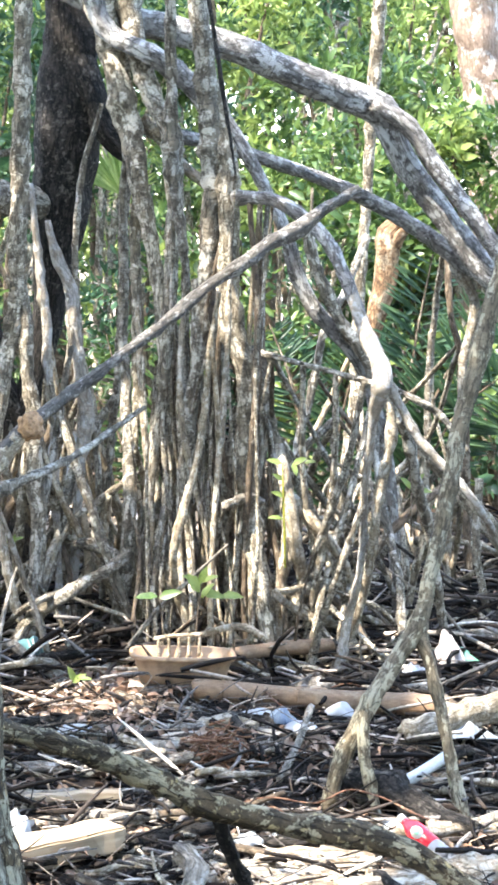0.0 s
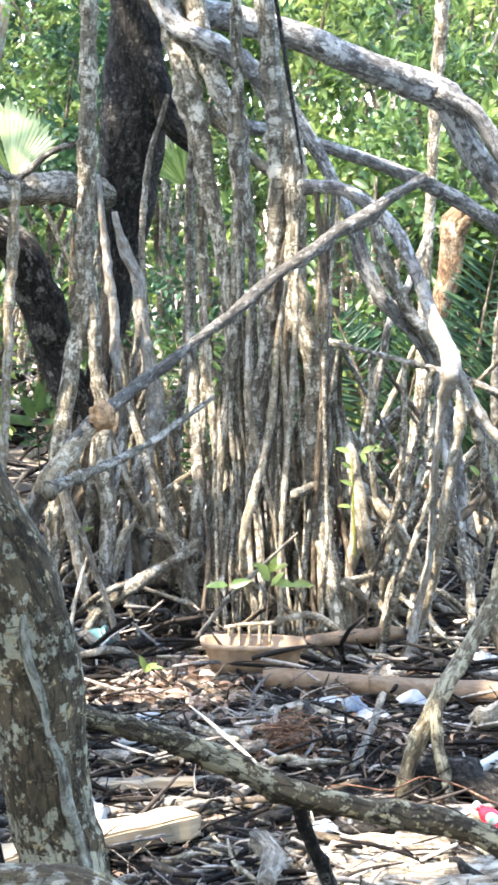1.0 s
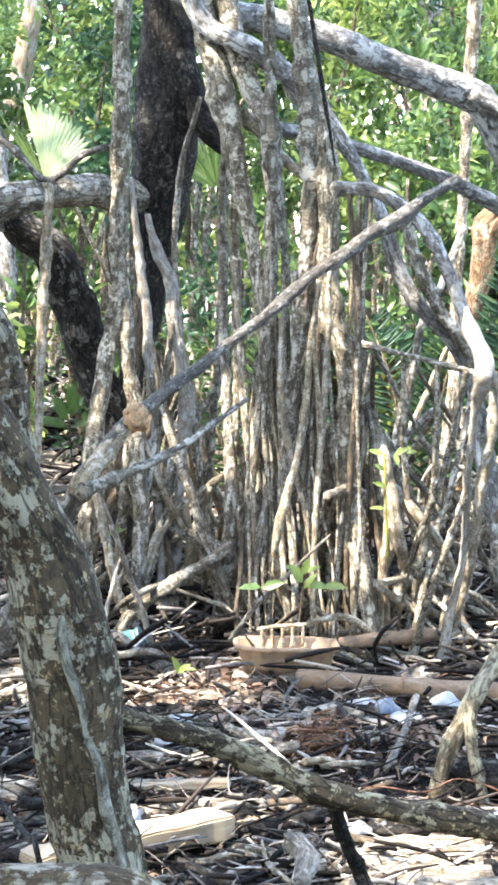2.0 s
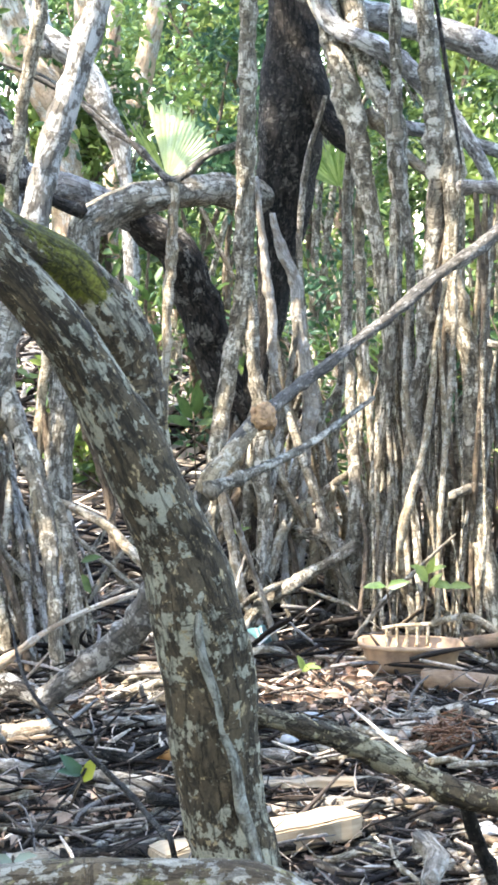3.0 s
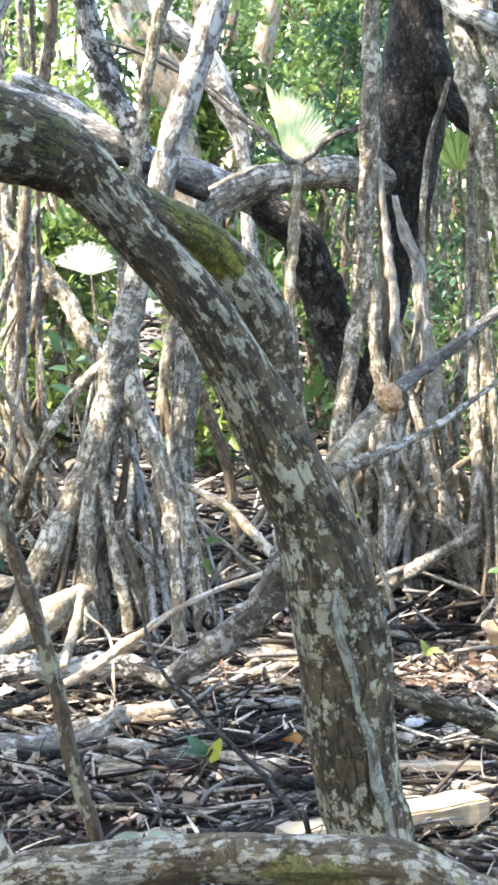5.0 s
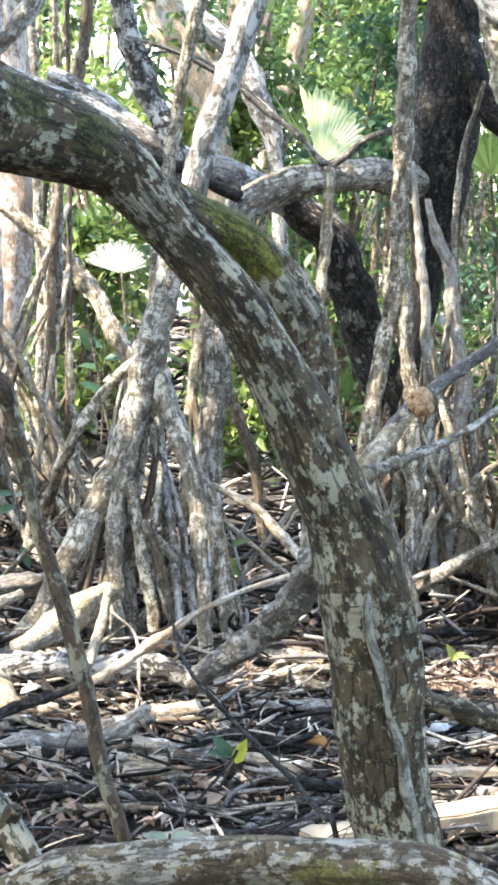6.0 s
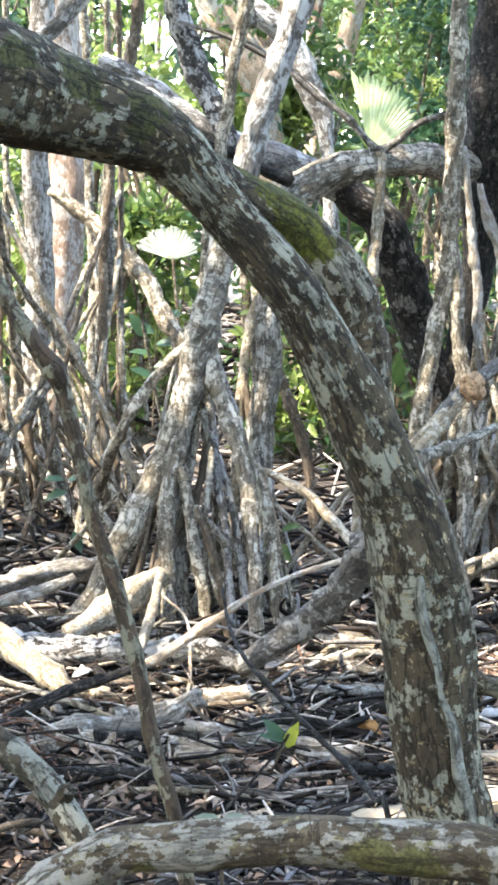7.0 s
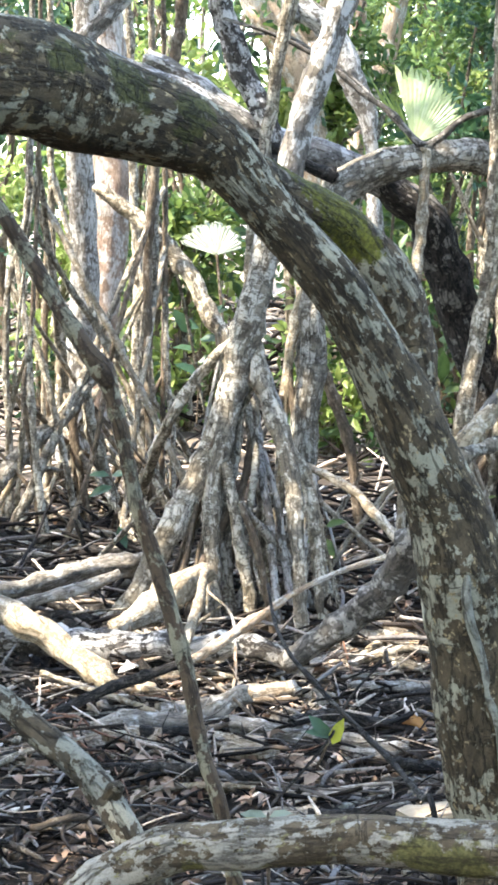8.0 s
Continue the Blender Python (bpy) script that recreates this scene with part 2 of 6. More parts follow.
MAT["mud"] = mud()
MAT["terracotta"] = plain("terracotta", (0.44, 0.285, 0.17), (0.20, 0.13, 0.082), 24, 0.6)
MAT["cream_wood"] = plain("cream_wood", (0.44, 0.34, 0.225), (0.24, 0.165, 0.095), 60, 0.75, 0.4, 0.06)
MAT["red_plastic"] = plain("red_plastic", (0.62, 0.015, 0.03), (0.50, 0.012, 0.025), 8, 0.25, 0.02)
MAT["cloudy_plastic"] = plain("cloudy_plastic", (0.46, 0.43, 0.41), (0.28, 0.20, 0.185), 40, 0.3, 0.15)
MAT["white_plastic"] = plain("white_plastic", (0.45, 0.455, 0.455), (0.27, 0.265, 0.255), 18, 0.4, 0.1)
MAT["green_plastic"] = plain("green_plastic", (0.16, 0.34, 0.24), (0.08, 0.20, 0.13), 14, 0.35, 0.1)
MAT["teal_plastic"] = plain("teal_plastic", (0.07, 0.16, 0.165), (0.05, 0.10, 0.105), 14, 0.35, 0.1)
MAT["blue_plastic"] = plain("blue_plastic", (0.035, 0.06, 0.11), (0.20, 0.25, 0.30), 20, 0.3, 0.2)
MAT["nest"] = plain("nest", (0.44, 0.265, 0.135), (0.13, 0.070, 0.036), 60, 0.9, 0.9)


def twiggy(name, tones):
    """Loose sticks: each piece takes its own tone."""
    m, n, l, p = material(name)
    geo = n.new("ShaderNodeNewGeometry")
    r = n.new("ShaderNodeValToRGB")
    e = r.color_ramp.elements
    e[0].color, e[1].color = (*tones[0][1], 1), (*tones[-1][1], 1)
    for at, tone in tones[1:-1]:
        e.new(at).color = (*tone, 1)
    l.new(geo.outputs["Random Per Island"], r.inputs[0])
    co = n.new("ShaderNodeTexCoord")
    t = tex(n, l, co.outputs["Object"], 80, 5, 0.65)
    col = blend(n, l, ramp(n, l, t, 0.48, 0.72), r.outputs[0], (0.03, 0.022, 0.016))
    l.new(col, p.inputs["Base Color"])
    p.inputs["Roughness"].default_value = 0.85
    p.inputs["Specular IOR Level"].default_value = 0.15
    bp = n.new("ShaderNodeBump")
    bp.inputs["Strength"].default_value, bp.inputs["Distance"].default_value = 0.6, 0.004
    l.new(t, bp.inputs["Height"])
    l.new(bp.outputs[0], p.inputs["Normal"])
    return m


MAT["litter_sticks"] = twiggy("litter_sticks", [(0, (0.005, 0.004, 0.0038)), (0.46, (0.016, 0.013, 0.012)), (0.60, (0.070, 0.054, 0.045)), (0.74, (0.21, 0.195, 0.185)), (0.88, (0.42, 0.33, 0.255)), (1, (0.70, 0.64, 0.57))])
MAT["litter_leaf"] = leafy("litter_leaf", (0.17, 0.092, 0.056), (0.50, 0.375, 0.28), 0.15, 0.7)
MAT["leaf_yellow"] = leafy("leaf_yellow", (0.33, 0.34, 0.05), (0.42, 0.41, 0.06), 0.5, 0.4)


# ---- geometry helpers ----
def ground_z(x, y):
    slope = min(max(0.0, 0.04 * (y - 4.8)), 0.37)
    return slope + 0.035 * noise.noise(Vector((x * 1.7, y * 1.7, 3.1))) + 0.015 * noise.noise(Vector((x * 6, y * 6, 9.0))) - 0.03


def mesh_of(name, verts, faces, mat, smooth=True, grain=None):
    me = bpy.data.meshes.new(name)
    me.from_pydata(verts, [], faces)
    me.materials.append(MAT[mat])
    if smooth:
        me.polygons.foreach_set("use_smooth", [True] * len(faces))
    if grain is not None:
        at = me.attributes.new("grain", "FLOAT_VECTOR", "POINT")
        at.data.foreach_set("vector", np.asarray(grain, dtype=np.float32).ravel())
    return me


def spline(pts, step):
    """Points x, y, z, radius along a Catmull-Rom curve through the given ones."""
    p = np.array(pts, float)
    p = np.vstack([2 * p[0] - p[1], p, 2 * p[-1] - p[-2]])
    out = []
    for i in range(1, len(p) - 2):
        a, b, c, d = p[i - 1 : i + 3]
        k = max(2, int(np.linalg.norm(c[:3] - b[:3]) / step))
        for t in np.linspace(0, 1, k, endpoint=False):
            v = 0.5 * (2 * b + (c - a) * t + (2 * a - 5 * b + 4 * c - d) * t * t + (3 * b - a - 3 * c + d) * t**3)
            v[3] = b[3] + (c[3] - b[3]) * t
            out.append(v)
    out.append(p[-2])
    return np.array(out)


def tube(name, pts, mat, sides=0, knobby=0.16, fine=1.0, wander=0.34, flute=0.2):
    """A knobby tapering limb along a few points, closed at both ends."""
    r_mean = float(np.mean([q[3] for q in pts]))
    step = max(0.012, min(0.05, r_mean * 0.9)) / fine
    sides = sides or (20 if r_mean > 0.045 else 14 if r_mean > 0.02 else 9 if r_mean > 0.008 else 6)
    c = spline(pts, step)
    seed = Vector((c[0][0] * 7.3, c[0][1] * 3.1, c[0][2] * 5.7 + c[-1][0] * 2.0))
    d = np.gradient(c[:, :3], axis=0)
    d /= np.linalg.norm(d, axis=1)[:, None] + 1e-9
    up = Vector((0.31, 0.12, 0.94)) if abs(d[0][2]) < 0.8 else Vector((0.94, 0.3, 0.1))
    verts, grain, faces, s = [], [], [], 0.0
    for i, (row, t) in enumerate(zip(c, d)):
        t = Vector(t)
        side = t.cross(up).normalized()
        up = side.cross(t).normalized()
        pos, r = Vector(row[:3]), row[3]
        if i:
            s += (pos - last).length
        last = pos.copy()
        if 0 < i < len(c) - 1:
            w = noise.noise_vector(seed + Vector((s * 6, 0, 0))) * (r * wander) + noise.noise_vector(seed + Vector((s * 22, 5, 0))) * (r * wander * 0.5)
            pos += side * w.x + up * w.y
        swell = 1 + knobby * noise.noise(seed + Vector((0, s * 9 / max(0.4, r_mean * 20), 0)))
        if r_mean < 0.05:
            swell += 2.6 * knobby * max(0.0, noise.noise(seed + Vector((7, s * 13, 3))) - 0.22)
            node = s / 0.11 + 1.4 * noise.noise(seed + Vector((s * 2.5, 9, 1)))
            if noise.noise(seed + Vector((3, math.floor(node) * 1.7, 11))) > -0.1:
                swell += 1.5 * knobby * max(0.0, 1 - abs(node % 1.0 - 0.5) * 5)
        for k in range(sides):
            a = 2 * math.pi * k / sides
            ca, sa = math.cos(a), math.sin(a)
            q = seed + Vector((ca * 1.3, sa * 1.3, s * 7))
            rr = r * swell * (1 + knobby * noise.noise(q) + knobby * 0.7 * noise.noise(q * 3.1) + flute * noise.noise(seed + Vector((ca * 2.1, sa * 2.1, s * 2.2))))
            torn = r * 0.9 * noise.noise(seed + Vector((ca * 1.8, sa * 1.8, 40 + i))) if i in (0, len(c) - 1) else 0.0
            verts.append(pos + (side * ca + up * sa) * rr + t * torn)
            grain.append((ca * r_mean + seed.x, sa * r_mean + seed.y, s + seed.z))
    rings = len(c)
    for i in range(rings - 1):
        for k in range(sides):
            k2 = (k + 1) % sides
            faces.append((i * sides + k, i * sides + k2, (i + 1) * sides + k2, (i + 1) * sides + k))
    for ring, sign in ((0, -1), (rings - 1, 1)):
        verts.append(Vector(c[ring][:3]) + Vector(d[ring]) * (c[ring][3] * 0.35 * sign))
        grain.append((seed.x, seed.y, seed.z + s * (ring > 0)))
        for k in range(sides):
            a, b = ring * sides + k, ring * sides + (k + 1) % sides
            faces.append((b, a, len(verts) - 1) if sign < 0 else (a, b, len(verts) - 1))
    return mesh_of(name, verts, faces, mat, True, grain)


def thing(name, label, category, group="", at=(0, 0, 0)):
    ob = new(name)
    ob.empty_display_size = 0.1
    ob.location = at
    return tagged(ob, label, category, group)


def part(owner, name, me, label=""):
    ob = new(name, me)
    ob.parent = owner
    ob.matrix_parent_inverse = Matrix.Translation(owner.location).inverted()
    return tagged(ob, label)


LINES = {}


def limb(owner, name, mat, pts, **kw):
    LINES.setdefault(owner.name, []).append(pts)
    return part(owner, name, tube(name, pts, mat, **kw))


def leaves_mesh(name, rows, mat, curl=0.12, width=0.42):
    """Leaves as folded blades. Rows: base point, direction, normal, length."""
    verts, faces = [], []
    for base, way, nrm, size in rows:
        side = way.cross(nrm)
        w = size * width * 0.5
        i = len(verts)
        sag = nrm * (size * curl)
        verts += [
            base, base + way * (size * 0.3) + side * w + sag * 0.9, base + way * (size * 0.32), base + way * (size * 0.3) - side * w + sag * 0.9,
            base + way * (size * 0.7) + side * (w * 0.8) + sag * 0.2, base + way * (size * 0.68) - sag * 0.5, base + way * (size * 0.7) - side * (w * 0.8) + sag * 0.2,
            base + way * size - sag * 1.6,
        ]
        faces += [(i, i + 1, i + 2), (i, i + 2, i + 3), (i + 1, i + 4, i + 5, i + 2), (i + 2, i + 5, i + 6, i + 3), (i + 4, i + 7, i + 5), (i + 5, i + 7, i + 6)]
    return mesh_of(name, verts, faces, mat, True)


def fan_mesh(name, hub, radius, a0, a1, count, mat, split=0.72, lean=-0.12):
    """A pleated fan palm leaf in an upright plane: blades joined near the hub, free at the tips."""
    verts, faces = [], []
    for k in range(count):
        f0, f1 = k / count, (k + 1) / count
        fm = (f0 + f1) / 2
        r = radius * (0.62 + 0.38 * fm) * (1 + 0.05 * math.sin(k * 2.4))

        def at(f, q, push):
            a = math.radians(a0 + (a1 - a0) * f)
            return Vector(hub) + Vector((math.cos(a) * q, lean * q - push, math.sin(a) * q))

        i = len(verts)
        verts += [at(f0, r * 0.04, 0), at(fm, r * 0.04, 0.002), at(f1, r * 0.04, 0), at(f0, r * split, 0), at(fm, r * split, 0.006), at(f1, r * split, 0), at(fm + 0.3 / count * math.sin(k * 1.7), r, 0.03 + 0.02 * math.sin(k * 3.1))]
        faces += [(i, i + 1, i + 4, i + 3), (i + 1, i + 2, i + 5, i + 4), (i + 3, i + 4, i + 6), (i + 4, i + 5, i + 6)]
    return mesh_of(name, verts, faces, mat, False)


def unit(rng):
    while True:
        v = Vector((rng.uniform(-1, 1), rng.uniform(-1, 1), rng.uniform(-1, 1)))
        if 0.05 < v.length < 1:
            return v.normalized()


def sprays(rng, centre, radii, clumps, per, size, flat=0.5):
    """Leaf rows in sprays scattered through an uneven ellipsoid."""
    rows = []
    for _ in range(clumps):
        v = unit(rng) * rng.uniform(0.25, 1.0) ** 0.6
        c = Vector(centre) + Vector((v.x * radii[0], v.y * radii[1], v.z * radii[2]))
        axis = (unit(rng) + Vector((0, 0, 0.3))).normalized()
        reach = size * rng.uniform(0.8, 2.2)
        for _ in range(per):
            way = (axis * 0.6 + unit(rng)).normalized()
            nrm = (Vector((0, 0, 1)) * flat + unit(rng)).normalized()
            nrm = (nrm - way * nrm.dot(way)).normalized()
            rows.append((c + way * reach * rng.uniform(0.05, 0.9), way, nrm, size * rng.uniform(0.6, 1.25)))
    return rows


# ---- ground ----
def axis_steps(a, b, lo, hi, fine):
    near = np.arange(lo, hi, fine)
    out1 = lo - np.geomspace(fine * 2, lo - a, 26)[::-1]
    out2 = hi + np.geomspace(fine * 2, b - hi, 26)
    return np.concatenate([out1, near, out2])


xs, ys = axis_steps(-90, 90, -4.5, 4.0, 0.06), axis_steps(-60, 160, 2.0, 13.0, 0.06)
verts = [(x, y, ground_z(x, y)) for y in ys for x in xs]
nx = len(xs)
faces = [(j * nx + i, j * nx + i + 1, (j + 1) * nx + i + 1, (j + 1) * nx + i) for j in range(len(ys) - 1) for i in range(nx - 1)]
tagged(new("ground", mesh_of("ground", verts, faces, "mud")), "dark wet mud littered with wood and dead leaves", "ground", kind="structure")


# ---- background bushes and trees ----
def bush(name, label, x, y, height, spread, count, size, mats, seed, per=9, low=0.25, skirt=True):
    rng = random.Random(seed)
    z0 = ground_z(x, y)
    ob = thing(name, label, "bush", "bushes behind the mangroves", (x, y, z0))
    for k in range(5):
        if k == 3 and not skirt:
            continue
        a = rng.uniform(0, 6.3)
        top = z0 + height * rng.uniform(0.55, 0.95)
        tip = (x + math.cos(a) * spread * 0.75, y + math.sin(a) * spread * 0.5, top)
        mid = (x + math.cos(a) * spread * 0.25, y + math.sin(a) * spread * 0.2, z0 + height * 0.45)
        stem = limb(ob, "stem", rng.choice(["brown_bark", "gray_bark"]), [(x + 0.03 * k, y, z0 - 0.05, 0.03), (*mid, 0.022), (*tip, 0.008)], fine=0.4)
        r = spread * rng.uniform(0.45, 0.75)
        rows = sprays(rng, tip if k not in (0, 3) else (x + rng.uniform(-0.3, 0.3) * spread, y - 0.1, z0 + height * (0.4 + low if k == 0 else 0.22)), (r, r * 0.8, r * rng.uniform(0.6, 1.2) if k != 3 else height * 0.2), count // 5, per, size * rng.uniform(0.8, 1.25))
        part(stem, "foliage", leaves_mesh("foliage", rows, mats[k % len(mats)]))
    return ob


rng = random.Random(11)
GREEN = "dense green broad-leaved bush in dappled sunlight behind the roots"
LOW = "low green undergrowth behind the stilt roots"
for i in range(30):
    y = rng.uniform(12.0, 15.5)
    x = (-0.30 + 0.54 * (i + rng.random()) / 30) * y
    if x / y > 0.15 and y < 13.5:
        y += 2
    left = x / y < -0.13
    if left and i % 3:
        continue
    bush("bush", GREEN, x, y, rng.uniform(1.6, 3.9), rng.uniform(0.5, 0.8), 80 if left else 190, rng.uniform(0.060, 0.095), rng.sample(["leaf", "leaf", "leaf_bright", "leaf_bright", "leaf_dark"], 3), 100 + i, skirt=not -0.10 < x / y < 0.2)
for i in range(24):
    y = rng.uniform(17, 22)
    x = (-0.34 + 0.62 * (i + rng.random()) / 24) * y
    left = x / y < -0.13
    if left and i % 2:
        continue
    bush("bush", GREEN, x, y, rng.uniform(3.5, 6.0), rng.uniform(0.9, 1.5), 100 if left else 210, rng.uniform(0.095, 0.135), rng.sample(["leaf", "leaf_dark", "leaf_bright"], 2), 200 + i)
for i in range(20):
    y = rng.uniform(9.6, 11.6)
    x = (-0.28 + 0.50 * (i + rng.random()) / 20) * y
    if (x / y < -0.14 and i % 3) or -0.08 < x / y < 0.2:
        continue
    bush("low_bush", LOW, x, y, rng.uniform(0.5, 1.3), rng.uniform(0.3, 0.5), 46, rng.uniform(0.07, 0.11), rng.sample(["leaf", "leaf_dark", "leaf_bright"], 2), 400 + i, low=0.05)


for i in range(26):
    y = rng.uniform(23, 29)
    x = (-0.42 + 0.80 * (i + rng.random()) / 26) * y
    bush("far_tree", "tall dark green leafy tree far behind", x, y, rng.uniform(6.0, 9.0), rng.uniform(1.5, 2.2), 170, rng.uniform(0.18, 0.26), rng.sample(["leaf", "leaf_dark", "leaf_dark"], 2), 300 + i)
for i in range(12):
    y = rng.uniform(10.6, 12.4)
    x = (-0.06 + 0.27 * (i + rng.random()) / 12) * y
    bush("low_bush", LOW, x, y, rng.uniform(1.0, 1.8), rng.uniform(0.3, 0.5), 60, rng.uniform(0.06, 0.09), rng.sample(["leaf", "leaf_dark", "leaf_bright"], 2), 450 + i, low=0.1)


bush("bush", GREEN, 2.03, 10.9, 2.34, 0.34, 120, 0.07, ["leaf", "leaf_bright"], 505, low=0.45)
bush("bush", GREEN, -2.22, 12.2, 2.57, 0.42, 110, 0.08, ["leaf_bright", "leaf"], 520, low=0.4)
bush("bush", GREEN, -2.77, 12.6, 2.69, 0.42, 110, 0.08, ["leaf_bright", "leaf"], 521, low=0.4)
bush("bush", GREEN, -3.20, 11.8, 1.78, 0.42, 110, 0.08, ["leaf_bright", "leaf"], 522, low=0.4)
bush("bush", GREEN, -2.45, 11.4, 1.49, 0.42, 110, 0.08, ["leaf", "leaf_bright"], 523, low=0.4)
bush("bush", GREEN, *(2.042, 10.689, 2.231)[:2], 2.55, 0.40, 150, 0.075, ["leaf", "leaf_bright"], 501, low=0.3)
bush("bush", GREEN, *(1.354, 11.099, 2.243)[:2], 2.2, 0.40, 110, 0.07, ["leaf", "leaf_bright"], 502, low=0.3)
bush("bush", GREEN, *(1.875, 11.135, 2.032)[:2], 1.9, 0.40, 90, 0.07, ["leaf", "leaf_dark"], 503, low=0.3)
bush("bush", GREEN, *(-0.554, 11.446, 2.298)[:2], 2.3, 0.45, 110, 0.08, ["leaf_dark", "leaf"], 504, low=0.4)


# ---- palms ----
def frond(owner, base, tip, sag, leaflet, count, mat, face=(0, -1, 0.3), droop=0.35, width=0.018, one_sided=False):
    """A feather palm frond: a bowed rib with narrow leaflets along both sides."""
    b, t = Vector(base), Vector(tip)
    mid = (b + t) / 2 + Vector((0, 0, sag))
    rib = spline([(*b, 0.009), (*mid, 0.007), (*t, 0.003)], 0.05)
    holder = part(owner, "rib", tube("rib", [(*b, 0.009), (*mid, 0.007), (*t, 0.003)], "brown_bark", fine=0.6))
    rows = []
    for k in range(count):
        f = 0.12 + 0.86 * k / (count - 1)
        p = Vector(rib[int(f * (len(rib) - 1))][:3])
        q = Vector(rib[min(len(rib) - 1, int(f * (len(rib) - 1)) + 1)][:3])
        along = (q - p).normalized() if (q - p).length > 1e-6 else (t - b).normalized()
        nrm = Vector(face).normalized()
        side = along.cross(nrm).normalized()
        size = leaflet * (0.55 + 0.9 * math.sin(math.pi * min(1, f * 0.85 + 0.1)) * 0.6)
        for sgn in ((1,) if one_sided else (-1, 1)):
            way = (side * sgn + along * 0.55 + Vector((0, 0, -droop)) + unit(rng) * 0.16).normalized()
            n2 = (nrm - way * nrm.dot(way)).normalized()
            rows.append((p, way, n2, size))
    if one_sided:
        for row in rows:
            ob = part(holder, "leaflet", leaves_mesh("leaflet", [row], mat, 0.05, width / leaflet * 2))
            ob.matrix_parent_inverse = Matrix.Identity(4)
        return holder
    return tagged(part(owner, "blade", leaves_mesh("blade", rows, mat, 0.05, width / leaflet * 2)), kind="stuff")


def palm(label, x, y, height, fronds, reach, leaflet, mat, seed):
    rr = random.Random(seed)
    z = ground_z(x, y)
    ob = thing("palm", label, "palm", "young palms", (x, y, z))
    for k in range(fronds):
        a = 2 * math.pi * (k + rr.random() * 0.6) / fronds
        r = reach * rr.uniform(0.7, 1.1)
        tip = (x + math.cos(a) * r, y + math.sin(a) * r * 0.6, z + height * rr.uniform(0.45, 1.0))
        frond(ob, (x + 0.03 * math.cos(a), y, z + 0.02), tip, height * 0.45, leaflet, 34, mat, (0.2, -0.8, 0.6))
    return ob

def low_palm(label, base, tips, sag, leaflet, mat):
    """A stemless palm: long bowed fronds from one base to given tips."""
    ob = thing("palm", label, "palm", "young palms", (base[0], base[1], ground_z(base[0], base[1])))
    for k, tip in enumerate(tips):
        frond(ob, (base[0] + 0.02 * k, base[1], ground_z(base[0], base[1])), tip, sag, leaflet, 46, mat, (0.15, -0.95, 0.25), 0.1, leaflet * 0.042)


DARK_PALM = "low palm with long dark blue-green feather fronds"
low_palm(DARK_PALM, (1.400, 9.521, 0.407), [(1.874, 9.407, 1.322), (1.626, 9.661, 1.562), (1.903, 9.183, 1.011)], 0.16, 0.26, "frond")
low_palm(DARK_PALM, (1.094, 9.761, 0.377), [(0.85, 9.961, 1.20), (1.30, 9.70, 1.10)], 0.16, 0.22, "frond")
low_palm("low palm with light green feather fronds", (0.195, 10.3, 0.359), [(0.03, 10.4, 1.12), (0.36, 10.5, 1.05), (-0.10, 10.3, 0.90)], 0.12, 0.13, "leaf")
PALE = thing("palm", "fan palm with large leaf coloured pale to look sunlit", "palm", "young palms", (-1.02, 11.0, ground_z(-1.02, 11.0)))
limb(PALE, "stalk", "brown_bark", [(-1.0, 11.02, 0.2, 0.012), (-0.98, 11.02, 1.0, 0.011), (-0.93, 11.0, 1.72, 0.009)])
part(PALE, "fan_leaf", fan_mesh("fan_leaf", (-0.830, 10.848, 1.904), 0.45, 24, 106, 17, "frond_sunlit", 0.88, 0.22))
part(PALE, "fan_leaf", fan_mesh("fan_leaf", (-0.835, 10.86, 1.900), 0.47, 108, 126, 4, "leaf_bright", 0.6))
PALE2 = thing("palm", "fan palm leaf lit from above behind the dark trunk", "palm", "young palms", (0.2, 12.0, ground_z(0.2, 12.0)))
limb(PALE2, "stalk", "brown_bark", [(0.2, 12.0, 0.25, 0.012), (0.18, 12.0, 1.2, 0.011), (*(0.126, 11.773, 1.876), 0.009)])
part(PALE2, "fan_leaf", fan_mesh("fan_leaf", (0.126, 11.773, 1.876), 0.36, 20, 160, 20, "leaf_bright"))
PALE3 = thing("palm", "fan palm with drooping leaf coloured near white to look sunlit", "palm", "young palms", (-1.71, 9.95, ground_z(-1.71, 9.95)))
limb(PALE3, "stalk", "brown_bark", [(-1.71, 9.95, 0.15, 0.010), (-1.72, 9.94, 0.8, 0.009), (-1.759, 9.905, 1.322, 0.007)])
part(PALE3, "fan_leaf", fan_mesh("fan_leaf", (-1.759, 9.9, 1.322), 0.21, 15, 165, 18, "frond_sun_white", 0.93, 0.35))



